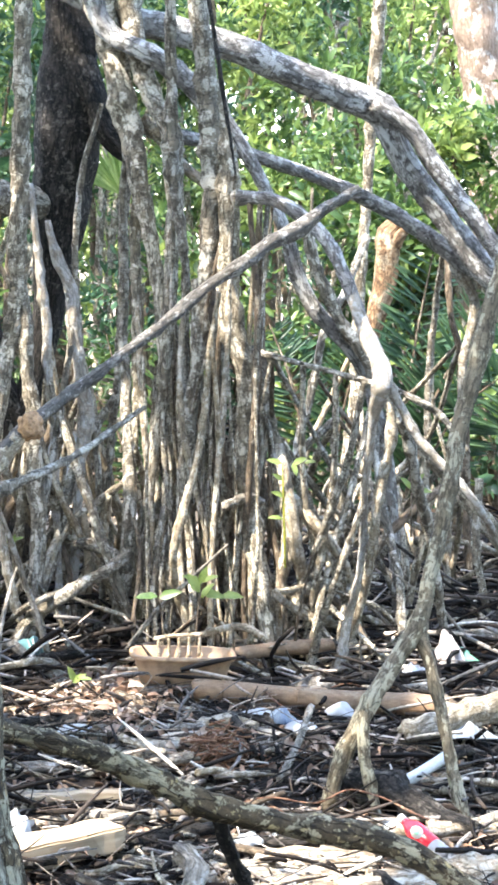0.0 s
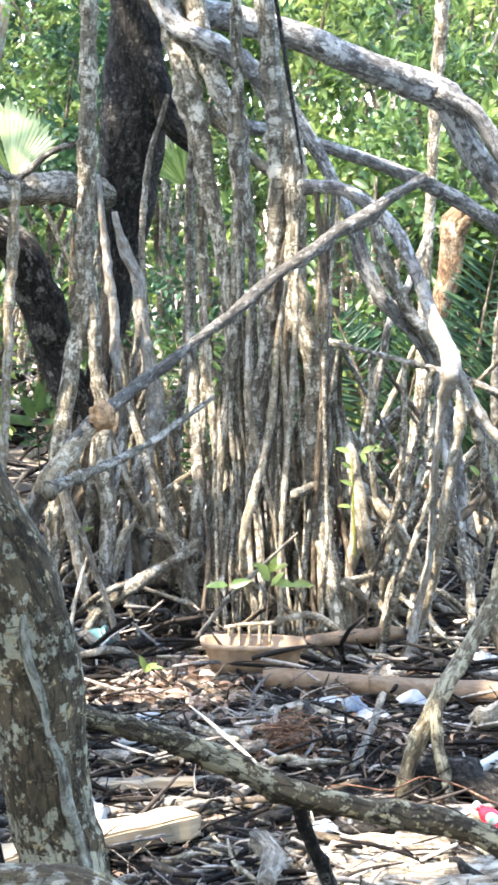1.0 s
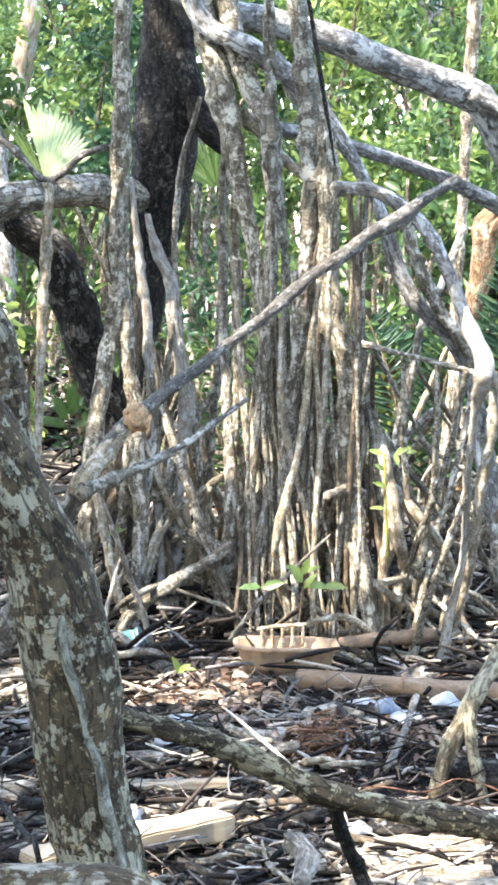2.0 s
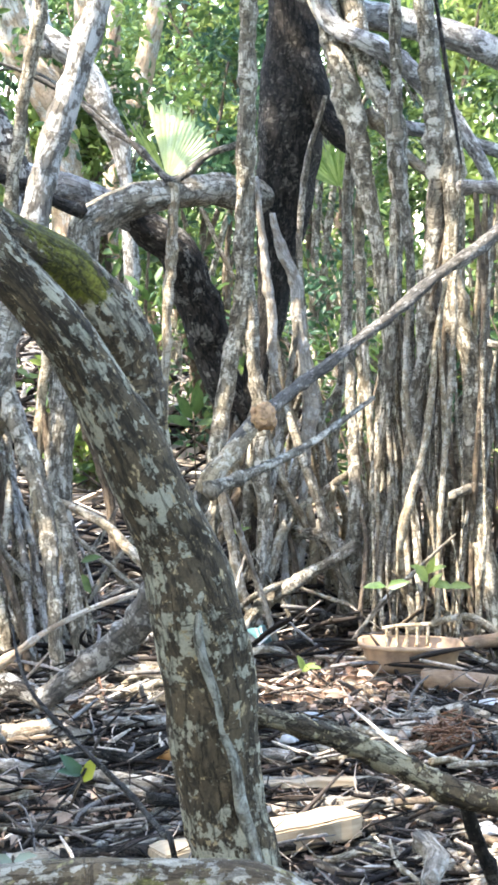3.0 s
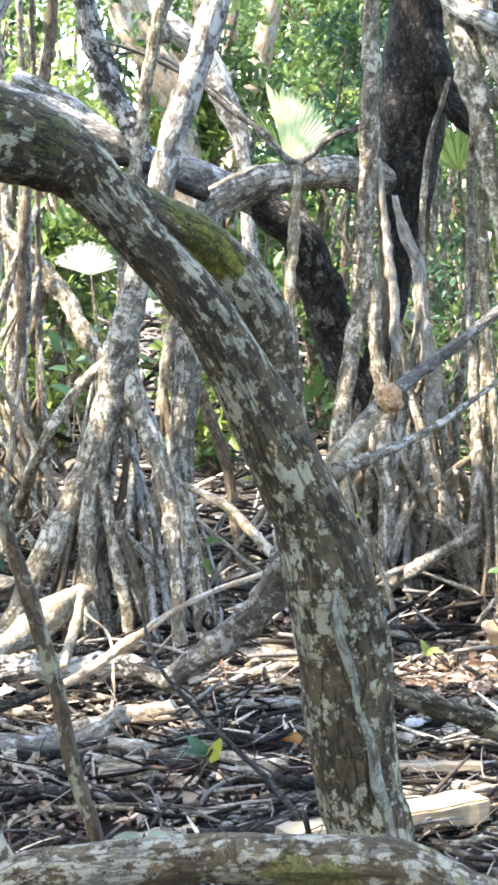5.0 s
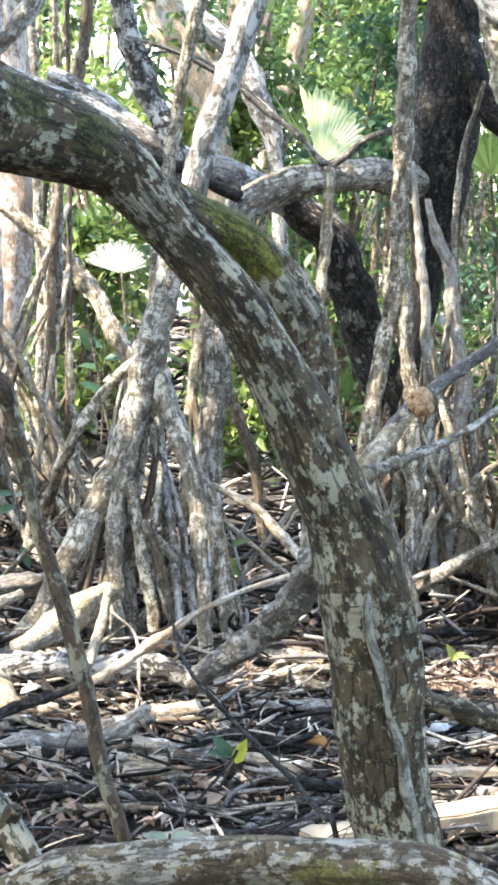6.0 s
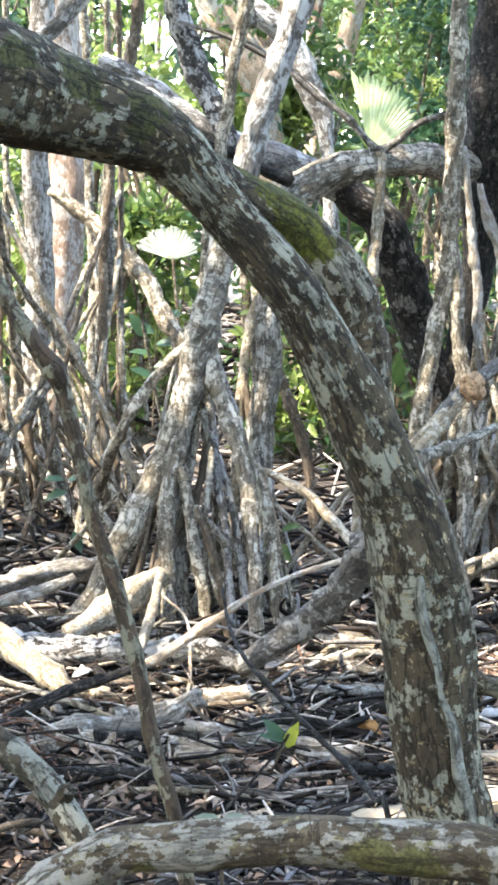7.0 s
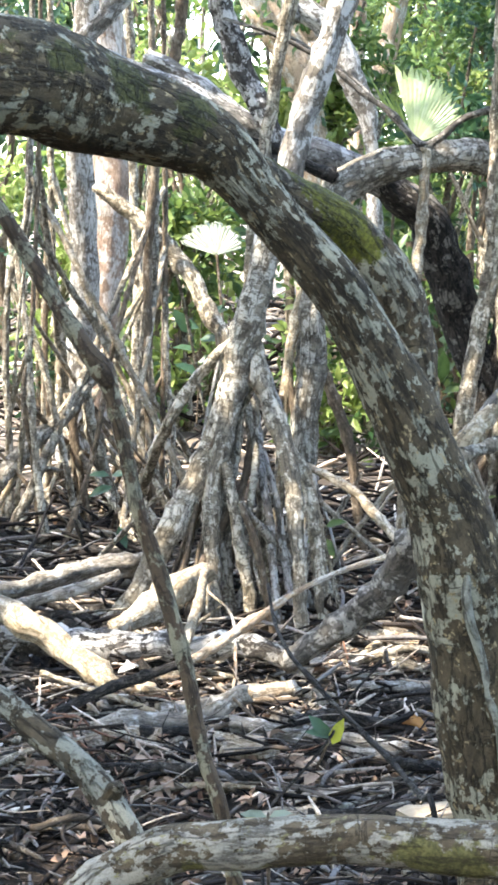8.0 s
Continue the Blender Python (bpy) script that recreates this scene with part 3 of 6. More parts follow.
# ---- canopy added out of view: its gaps aim sun flecks at chosen spots ----
GAPS = [
    (0.96, 6.75, 1.20, 0.16), (0.55, 7.36, 1.23, 0.09), (-0.22, 7.67, 1.36, 0.15), (0.70, 7.12, 0.54, 0.14), (0.29, 7.20, 0.47, 0.10), (0.20, 6.85, 0.20, 0.13),
    (-0.20, 7.20, 0.26, 0.12), (-0.04, 6.44, 0.06, 0.20), (-0.05, 5.15, 0.01, 0.16), (0.55, 4.88, 0.00, 0.22), (0.92, 5.12, 0.01, 0.16), (1.21, 6.19, 0.05, 0.16),
    (0.90, 6.70, 0.10, 0.12), (-1.40, 6.64, 0.19, 0.16), (-1.54, 6.00, 0.14, 0.18), (-1.10, 5.90, 0.20, 0.18), (-0.62, 6.50, 0.20, 0.16), (0.95, 6.85, 0.55, 0.14),
    (0.33, 7.95, 2.43, 0.20), (-0.97, 7.22, 2.13, 0.16), (1.10, 8.05, 2.15, 0.20), (-2.20, 8.70, 0.70, 0.25), (-0.86, 7.66, 1.74, 0.16),
]


def canopy(count, seed):
    """Unseen leafy boughs added for shade, left open toward each chosen sun fleck."""
    rr = random.Random(seed)
    rows = []
    for _ in range(count):
        h = rr.uniform(5.2, 7.2)
        a, q = rr.uniform(0, 6.2832), rr.random() ** 0.5
        edge = q * (1 + 0.25 * noise.noise(Vector((math.cos(a) * 2, math.sin(a) * 2, 4))))
        if rr.random() < (edge - 0.8) * 4:
            continue
        c = Vector((-0.2 + 4.2 * edge * math.cos(a), 4.6 + 5.0 * edge * math.sin(a), 0.5)) + SUN * ((h - 0.5) / SUN.z)
        axis = (unit(rr) + Vector((0, 0, 0.3))).normalized()
        # Denser toward the camera, to hold the sun off the near limbs.
        for _ in range(8 if c.y > 1.8 else 14):
            way = (axis * 0.5 + unit(rr)).normalized()
            nrm = (SUN * 1.2 + unit(rr)).normalized()
            nrm = (nrm - way * nrm.dot(way)).normalized()
            size = rr.uniform(0.12, 0.20)
            base = c + way * rr.uniform(0.0, 0.12)
            mid = base + way * (size * 0.5)
            across = mid - SUN * mid.dot(SUN)
            clear = noise.noise(across * 2.6 + Vector((3.1, 0.4, 7.7))) < 0.30 or across.y < 3.7
            for px, py, pz, pr in GAPS:
                off = mid - Vector((px, py, pz))
                if (off - SUN * off.dot(SUN)).length < pr + 0.05:
                    clear = False
                    break
            if clear:
                rows.append((base, way, nrm, size))
    return rows


rows = canopy(CANOPY_DENSITY, 300)
ROWS = sorted(rows, key=lambda q: q[0].x)
for k in range(5):
    crown = ROWS[k * len(ROWS) // 5 : (k + 1) * len(ROWS) // 5]
    mid = sum((q[0] for q in crown), Vector()) / len(crown)
    x, y = mid.x - 1.6, mid.y - 4.5 - 0.6 * (k % 2)
    ob = thing("canopy_tree", "tall tree added out of view, its leafy crown shading the mangrove floor", "tree", "canopy trees", (x, y, 0))
    limb(ob, "trunk", "pale_bark", [(x, y, -0.2, 0.16), (x + 0.1, y - 0.1, 3.4, 0.13), (x + 0.5, y + 1.2, 5.4, 0.09), (mid.x, mid.y, mid.z, 0.03)], fine=0.4)
    for j in range(4):
        tip = crown[(j * 2 + 1) * len(crown) // 8][0]
        limb(ob, "bough", "pale_bark", [(x + 0.5, y + 1.2, 5.4, 0.06), ((x + tip.x) / 2, (y + tip.y) / 2 + 0.6, 5.9, 0.04), (tip.x, tip.y, tip.z, 0.012)], fine=0.4)
    part(ob, "crown", leaves_mesh("crown", crown, "leaf"))


# ---- trees added out of view round the clearing to hold back sky light ----
def shade_tree(x, y, height, seed):
    rr = random.Random(seed)
    z = ground_z(x, y)
    ob = thing("shade_tree", "leafy tree added out of view to hold back sky light", "tree", "trees round the clearing", (x, y, z))
    limb(ob, "trunk", "pale_bark", [(x, y, z - 0.1, 0.11), (x + rr.uniform(-0.2, 0.2), y, z + height * 0.4, 0.09), (x + rr.uniform(-0.4, 0.4), y, z + height * 0.85, 0.04)], fine=0.4)
    for k in range(6):
        a = rr.uniform(0, 6.28)
        c = (x + math.cos(a) * 1.0, y + math.sin(a) * 1.0, z + height * (0.22 + 0.13 * k))
        bough = limb(ob, "bough", "pale_bark", [(x, y, c[2] - 0.5, 0.035), ((x + c[0]) / 2, (y + c[1]) / 2, c[2] - 0.2, 0.025), (*c, 0.01)], fine=0.3)
        part(bough, "foliage", leaves_mesh("foliage", sprays(rr, c, (1.25, 1.25, 0.85), 46, 8, 0.26), rr.choice(["leaf", "leaf_dark"])))


for k in range(14):
    a = math.radians(150 + 240 * k / 13)
    shade_tree(8.0 * math.cos(a) + (0.6 if k % 2 else -0.5), 4.0 + 8.2 * math.sin(a), 5.2 + 1.2 * math.sin(k * 2.3), 700 + k)


# ---- trees, roots and branches ----
TREE = {}
tree = TREE["leaning_tree"] = thing("leaning_tree", "leaning mangrove with lichen-blotched bark and an arching trunk", "tree", at=(0.44, 3.96, 0.00))
limb(tree, "trunk", "moss_bark", [(-.19, 3.18, -.11, .087), (-.19, 3.27, .2, .076), (-.2, 3.32, .5, .073), (-.22, 3.32, .58, .072), (-.23, 3.32, .68, .074), (-.24, 3.31, .78, .078), (-.25, 3.3, .88, .081), (-.27, 3.28, .98, .078), (-.3, 3.27, 1.08, .066), (-.34, 3.24, 1.17, .059), (-.38, 3.22, 1.27, .057), (-.43, 3.2, 1.36, .049), (-.48, 3.17, 1.45, .045), (-.55, 3.15, 1.53, .041), (-.61, 3.13, 1.6, .041), (-.67, 3.11, 1.67, .055), (-.76, 3.03, 1.71, .071), (-.85, 2.96, 1.74, .085), (-.93, 2.86, 1.76, .09), (-1.05, 2.74, 1.77, .093)], fine=1.6, wander=0.08, knobby=0.07, flute=0.12)
limb(tree, "stem", "mossy_bark", [(-.28, 3.38, 1, .02), (-.31, 3.4, 1.1, .029), (-.34, 3.41, 1.18, .036), (-.36, 3.41, 1.26, .041), (-.38, 3.42, 1.34, .047), (-.39, 3.41, 1.39, .05), (-.42, 3.39, 1.46, .053), (-.49, 3.37, 1.53, .05), (-.56, 3.3, 1.58, .044), (-.62, 3.22, 1.62, .041), (-.67, 3.15, 1.64, .037)], fine=1.6, wander=0.08, knobby=0.07, flute=0.12)
limb(tree, "vine", "vine_bark", [(-.27, 3.23, 1, .004), (-.26, 3.21, .97, .007), (-.26, 3.21, .93, .009), (-.25, 3.22, .88, .009), (-.23, 3.23, .82, .009), (-.22, 3.24, .76, .01), (-.2, 3.25, .7, .01), (-.19, 3.25, .63, .011), (-.17, 3.26, .56, .011), (-.16, 3.24, .49, .012), (-.15, 3.26, .3, .012)], fine=1.6, wander=0.08, knobby=0.07, flute=0.12)
low_branch = limb(tree, "branch", "lichen_bark", [(-.21, 3.39, .76, .022), (-.12, 3.48, .72, .018), (-.02, 3.6, .66, .020), (.11, 3.7, .58, .023), (.22, 3.73, .52, .026), (.37, 3.76, .47, .024), (.54, 3.76, .44, .027), (.68, 3.75, .37, .023), (.81, 3.73, .29, .023), (1.03, 3.67, .12, .022), (1.19, 3.62, -.13, .021)], fine=1.6, wander=0.2, knobby=0.14, flute=0.2)
limb(low_branch, "twig", "dark_bark", [(.23, 3.73, .5, .012), (.26, 3.82, .4, .014), (.31, 3.91, .27, .016), (.38, 3.94, .02, .015), (.44, 3.96, -.23, .013)])
tree = TREE["fallen_limb"] = thing("fallen_limb", "bowed fallen limb with pale lichen and moss", "log", at=(-0.85, 2.24, 0.00))
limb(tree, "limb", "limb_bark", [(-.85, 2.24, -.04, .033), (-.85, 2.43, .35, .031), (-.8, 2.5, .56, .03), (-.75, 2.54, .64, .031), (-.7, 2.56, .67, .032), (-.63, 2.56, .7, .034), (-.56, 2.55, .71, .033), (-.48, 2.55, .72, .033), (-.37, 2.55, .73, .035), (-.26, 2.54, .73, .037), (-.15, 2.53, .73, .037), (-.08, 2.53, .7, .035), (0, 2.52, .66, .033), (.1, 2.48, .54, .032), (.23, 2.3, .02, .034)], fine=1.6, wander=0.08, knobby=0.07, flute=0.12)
tree = TREE["leaning_stick"] = thing("leaning_stick", "thin brown stick with a knee, leaning upright", "stick", at=(-0.55, 3.24, 0.00))
limb(tree, "stick", "stick_bark", [(-1.43, 3.88, 1.83, .015), (-1.2, 3.75, 1.57, .015), (-1.09, 3.71, 1.41, .016), (-1.01, 3.66, 1.31, .018), (-.97, 3.65, 1.26, .021), (-.95, 3.64, 1.21, .016), (-.92, 3.62, 1.11, .015), (-.89, 3.59, 1.01, .015), (-.84, 3.56, .88, .016), (-.78, 3.5, .72, .015), (-.74, 3.44, .59, .014), (-.69, 3.38, .47, .014), (-.62, 3.32, .15, .016), (-.55, 3.24, -.17, .015)], fine=1.6, wander=0.08, knobby=0.07, flute=0.12)
limb(tree, "knot", "stick_bark", [(-.985, 3.65, 1.275, .012), (-.968, 3.64, 1.262, .019), (-.95, 3.63, 1.235, .012)])
tree = TREE["bent_limb"] = thing("bent_limb", "short bent limb with lichen patches", "stick", at=(-0.63, 2.9, 0.00))
limb(tree, "limb", "drab_bark", [(-1.2, 3.24, .78, .020), (-1.06, 3.21, .73, .022), (-.96, 3.17, .67, .024), (-.89, 3.14, .63, .025), (-.84, 3.1, .59, .027), (-.79, 3.06, .53, .025), (-.74, 3.06, .42, .024), (-.63, 2.9, -.03, .024)], fine=1.6, wander=0.08, knobby=0.07, flute=0.12)
limb(tree, "stub", "drab_bark", [(-.84, 3.10, .59, .018), (-.825, 3.08, .615, .016), (-.815, 3.06, .63, .010)])
tree = TREE["thin_twig"] = thing("bare_twig", "thin dark bare twig", "twig", at=(-0.23, 3.4, 0.00))
limb(tree, "twig", "dark_bark", [(-.76, 4.47, .7, .003), (-.72, 4.31, .64, .004), (-.66, 4.15, .6, .005), (-.54, 3.99, .53, .005), (-.44, 3.83, .49, .006), (-.35, 3.58, .48, .006), (-.31, 3.33, .52, .006), (-.26, 3.4, .14, .006), (-.23, 3.4, -.12, .005)])
tree = TREE["leafy_twig"] = thing("leafy_twig", "thin seedling twig with a yellow-green leaf", "twig", at=(-0.85, 4.81, 0.00))
limb(tree, "twig", "dark_bark", [(-.54, 5.14, .37, .003), (-.62, 5.09, .28, .004), (-.67, 5.03, .18, .004), (-.75, 4.95, .09, .004), (-.81, 4.88, .03, .005), (-.85, 4.81, -.02, .005)])
tree = TREE["fallen_branch"] = thing("fallen_branch", "long grey broken branch leaning on the roots", "branch", at=(-0.91, 5.98, 0.15))
limb(tree, "branch", "ash_bark", [(-.91, 5.98, .15, .030), (-.81, 5.98, .22, .031), (-.7, 5.98, .3, .039), (-.6, 5.94, .39, .050), (-.53, 5.89, .51, .050), (-.45, 5.77, .68, .035), (-.36, 5.7, .89, .025), (-.26, 5.79, 1.01, .023), (-.21, 5.86, 1.06, .022), (-.07, 6.07, 1.15, .018), (.14, 6.28, 1.3, .018), (.35, 6.48, 1.46, .019), (.45, 6.52, 1.53, .024), (.57, 6.61, 1.61, .022), (.62, 6.66, 1.63, .028), (.76, 6.79, 1.72, .022), (.89, 6.88, 1.79, .016)])
limb(tree, "twig", "gray_bark", [(-.36, 5.62, .86, .027), (-.3, 5.68, .88, .019), (-.2, 5.79, .91, .013), (-.09, 5.94, .95, .011), (.02, 6.1, 1.01, .009), (.14, 6.25, 1.08, .007)])
# Paler sleeve over the lower branch: its sunlight is put into the colour.
limb(tree, "branch", "pale_root", [(-.40, 5.72, .80, .022), (-.355, 5.69, .89, .029), (-.30, 5.74, .96, .027), (-.245, 5.80, 1.025, .022)])
tree = TREE["forked_stick"] = thing("forked_stick", "grey forked branch standing on three legs", "branch", at=(0.63, 5.39, 0.00))
limb(tree, "stick", "fork_bark", [(1.38, 6.02, 2.1, .024), (1.27, 5.91, 1.73, .026), (1.16, 5.78, 1.46, .027), (1.11, 5.74, 1.27, .026), (1.05, 5.7, 1.07, .024), (1, 5.64, .84, .024), (.96, 5.59, .67, .023), (.91, 5.54, .52, .027), (.83, 5.47, .41, .024), (.75, 5.4, .31, .024), (.68, 5.4, .16, .023), (.63, 5.39, 0, .02)])
limb(tree, "leg", "fork_bark", [(.91, 5.54, .51, .025), (.94, 5.49, .4, .019), (.97, 5.43, .28, .018), (.99, 5.36, .13, .018), (1.01, 5.29, 0, .02)])
limb(tree, "leg", "fork_bark", [(.74, 5.38, .3, .017), (.74, 5.35, .18, .016), (.76, 5.32, .08, .016), (.77, 5.3, 0, .013)])
tree = TREE["mangrove_tree"] = thing("mangrove_tree", "grey mangrove with a thick bundle of stilt roots", "tree", at=(0.63, 7.02, 0.07))
limb(tree, "trunk", "gray_bark", [(-.04, 7.79, 2.84, .085), (-.02, 7.82, 2.63, .066), (.01, 7.84, 2.48, .053), (.06, 7.81, 2.28, .049), (.11, 7.77, 2.07, .045), (.15, 7.73, 1.85, .041), (.19, 7.69, 1.65, .031), (.22, 7.65, 1.45, .026), (.24, 7.61, 1.19, .024), (.26, 7.55, .85, .022), (.28, 7.48, .55, .02), (.28, 7.37, .08, .022)])
limb(tree, "stem", "gray_bark", [(.08, 7.85, 2.77, .057), (.12, 7.81, 2.42, .043), (.19, 7.75, 2.19, .043), (.27, 7.67, 2.01, .037), (.28, 7.65, 1.78, .031), (.27, 7.62, 1.52, .027), (.25, 7.57, 1.2, .025), (.22, 7.55, .87, .023), (.19, 7.52, .66, .02), (.17, 7.48, .42, .018), (.16, 7.42, .08, .02)])
limb(tree, "stem", "gray_bark", [(.32, 7.3, 2.68, .03), (.35, 7.33, 2.45, .032), (.38, 7.35, 2.23, .036), (.4, 7.37, 2, .037), (.41, 7.37, 1.77, .039), (.4, 7.38, 1.59, .037), (.38, 7.39, 1.38, .03), (.36, 7.4, 1.12, .029), (.33, 7.4, .87, .027), (.31, 7.38, .57, .025), (.3, 7.36, .33, .023), (.29, 7.33, .08, .023)])
limb(tree, "stem", "gray_bark", [(.24, 7.4, 2.7, .016), (.25, 7.44, 2.42, .02), (.26, 7.46, 2.15, .022), (.26, 7.48, 1.96, .032), (.28, 7.48, 1.78, .022), (.31, 7.48, 1.56, .018), (.32, 7.48, 1.29, .016), (.31, 7.46, .99, .016)])
limb(tree, "stem", "gray_bark", [(.42, 7.4, 2.19, .027), (.46, 7.36, 1.98, .03), (.48, 7.32, 1.79, .041), (.47, 7.34, 1.63, .032), (.46, 7.36, 1.48, .039), (.5, 7.36, 1.29, .046), (.54, 7.34, 1.12, .043), (.54, 7.3, .87, .037), (.55, 7.25, .63, .034), (.57, 7.18, .47, .028), (.6, 7.1, .27, .026), (.63, 7.02, .07, .024)])
limb(tree, "stilt_root", "pale_root", [(.42, 7.07, 1.43, .009), (.39, 7.12, 1.2, .011), (.38, 7.16, 1.02, .015), (.35, 7.14, .81, .012), (.3, 7.12, .63, .017), (.27, 7.1, .48, .015), (.29, 7.26, .29, .013), (.35, 7.42, .08, .013)])
limb(tree, "stilt_root", "gray_bark", [(.11, 7.82, 2.18, .019), (.09, 7.89, 1.78, .017), (.09, 7.76, 1.19, .019), (.11, 7.61, .8, .02), (.11, 7.47, .6, .022), (.1, 7.46, .4, .031), (.08, 7.45, .23, .024), (.05, 7.44, .09, .026)])
limb(tree, "stilt_root", "gray_bark", [(.16, 7.7, 1.82, .028), (.13, 7.79, 1.63, .021), (.14, 7.73, 1.37, .019), (.14, 7.67, 1.02, .018), (.12, 7.59, .69, .017), (.11, 7.5, .42, .016)])
limb(tree, "stilt_root", "gray_bark", [(.11, 7.42, .42, .025), (0, 7.32, .36, .02), (-.14, 7.22, .3, .025), (-.25, 7.27, .21, .024), (-.33, 7.3, .08, .022)])
limb(tree, "stilt_root", "gray_bark", [(0, 7.39, .34, .016), (-.13, 7.28, .31, .014), (-.23, 7.17, .29, .012), (-.32, 7.35, .2, .013), (-.39, 7.53, .09, .013)])
limb(tree, "stilt_root", "gray_bark", [(-.24, 7.77, .27, .013), (-.11, 7.7, .42, .019), (.07, 7.5, .4, .02), (.11, 7.41, .38, .02)])
limb(tree, "stilt_root", "pale_root", [(.66, 7.27, .86, .016), (.68, 7.2, .72, .025), (.71, 7.12, .54, .024), (.76, 7.24, .35, .02), (.8, 7.36, .2, .018), (.82, 7.49, .09, .02)])
limb(tree, "stilt_root", "pale_root", [(.71, 7.3, .68, .012), (.75, 7.23, .63, .019), (.81, 7.17, .55, .023), (.92, 7.28, .4, .016), (.98, 7.4, .21, .015), (1.02, 7.53, .09, .015)])
limb(tree, "stilt_root", "gray_bark", [(.56, 7.41, 1.21, .02), (.62, 7.42, 1.03, .018), (.67, 7.42, .86, .02), (.75, 7.47, .7, .02), (.85, 7.51, .48, .018), (.94, 7.54, .3, .019), (1, 7.57, .09, .017)])
limb(tree, "stilt_root", "gray_bark", [(.58, 7.23, .48, .021), (.64, 7.29, .34, .02), (.73, 7.34, .18, .018), (.79, 7.4, .08, .018)])
limb(tree, "stilt_root", "gray_bark", [(.63, 7.05, .34, .012), (.75, 7.17, .34, .012), (.91, 7.29, .35, .014), (1.06, 7.41, .34, .013)])
limb(tree, "stilt_root", "gray_bark", [(.37, 7.58, 1.46, .024), (.37, 7.55, 1.15, .022), (.39, 7.52, .85, .022), (.41, 7.47, .55, .02), (.41, 7.42, .32, .018), (.41, 7.36, .08, .02)])
limb(tree, "stilt_root", "gray_bark", [(.45, 7.57, 1.33, .024), (.46, 7.55, 1.07, .024), (.46, 7.51, .81, .022), (.48, 7.47, .55, .022), (.49, 7.42, .32, .018), (.5, 7.37, .08, .018)])
limb(tree, "stilt_root", "gray_bark", [(.29, 7.68, 1.28, .022), (.29, 7.68, .97, .022), (.31, 7.66, .68, .02), (.38, 7.64, .4, .019), (.48, 7.6, .09, .019)])
limb(tree, "stilt_root", "gray_bark", [(.53, 7.54, .98, .024), (.51, 7.49, .73, .022), (.53, 7.41, .45, .02), (.55, 7.34, .23, .018), (.58, 7.27, .08, .016)])
limb(tree, "stilt_root", "gray_bark", [(.23, 7.72, 1.14, .02), (.21, 7.66, .84, .018), (.22, 7.58, .54, .018), (.21, 7.5, .29, .018), (.2, 7.41, .08, .018)])
limb(tree, "stilt_root", "brown_bark", [(.61, 7.66, 1.45, .02), (.62, 7.63, 1.19, .02), (.64, 7.59, .93, .018), (.62, 7.55, .7, .018), (.7, 7.47, .33, .016), (.73, 7.4, .08, .015)])
limb(tree, "stilt_root", "brown_bark", [(.44, 7.68, 1.54, .022), (.42, 7.64, 1.37, .028), (.43, 7.6, 1.2, .024), (.44, 7.55, .98, .018), (.44, 7.48, .66, .018), (.43, 7.4, .35, .016), (.36, 7.32, .08, .016)])
limb(tree, "stilt_root", "gray_bark", [(.45, 7.11, .65, .017), (.54, 7.21, .67, .019), (.61, 7.3, .64, .014)])
limb(tree, "stilt_root", "gray_bark", [(-.21, 7.8, .44, .013), (0, 7.6, .43, .018), (.1, 7.49, .37, .02)])
limb(tree, "branch", "slate_bark", [(.48, 7.32, 1.77, .035), (.54, 7.25, 1.77, .023), (.62, 7.17, 1.76, .023), (.72, 7.09, 1.7, .024), (.81, 7.01, 1.6, .025), (.88, 6.93, 1.43, .025), (.92, 6.92, 1.33, .025)], wander=0.12, knobby=0.09)
limb(tree, "stilt_root", "sunlit_root", [(.87, 6.95, 1.46, .022), (.92, 6.83, 1.29, .028), (.96, 6.7, 1.15, .038), (.95, 6.75, 1.04, .021), (.94, 6.8, .94, .015), (.93, 6.85, .78, .013), (.93, 6.89, .63, .015), (.92, 6.91, .43, .012), (.89, 6.95, .26, .017), (.86, 6.97, .07, .019)])
limb(tree, "stilt_root", "sunlit_root", [(.96, 6.7, 1.16, .022), (1, 6.71, 1.09, .017), (1.04, 6.72, 1.03, .016), (1.1, 6.72, .94, .016), (1.18, 6.72, .85, .014), (1.31, 6.7, .7, .013), (1.53, 7.08, .37, .012), (1.7, 7.47, .08, .013)])
limb(tree, "stilt_root", "pale_root", [(1.02, 6.89, 1.05, .017), (1.02, 6.88, .95, .020), (1, 6.87, .82, .019), (.97, 6.85, .64, .017), (.96, 6.97, .4, .016), (.92, 7.08, .17, .015), (.92, 7.22, .08, .016)])
limb(tree, "stilt_root", "gray_bark", [(1.05, 6.83, 1, .017), (1.11, 6.93, .83, .019), (1.17, 7.03, .65, .019), (1.22, 7.12, .47, .018), (1.27, 7.2, .25, .016), (1.31, 7.3, .08, .016)])
limb(tree, "stilt_root", "gray_bark", [(.79, 7.66, 1.67, .022), (.83, 7.67, 1.52, .024), (.92, 7.67, 1.32, .024), (1.02, 7.67, 1.19, .028), (1.11, 7.66, 1.02, .024), (1.22, 7.64, .84, .022), (1.37, 7.61, .69, .022), (1.53, 7.57, .52, .021), (1.85, 8.41, .12, .021)])
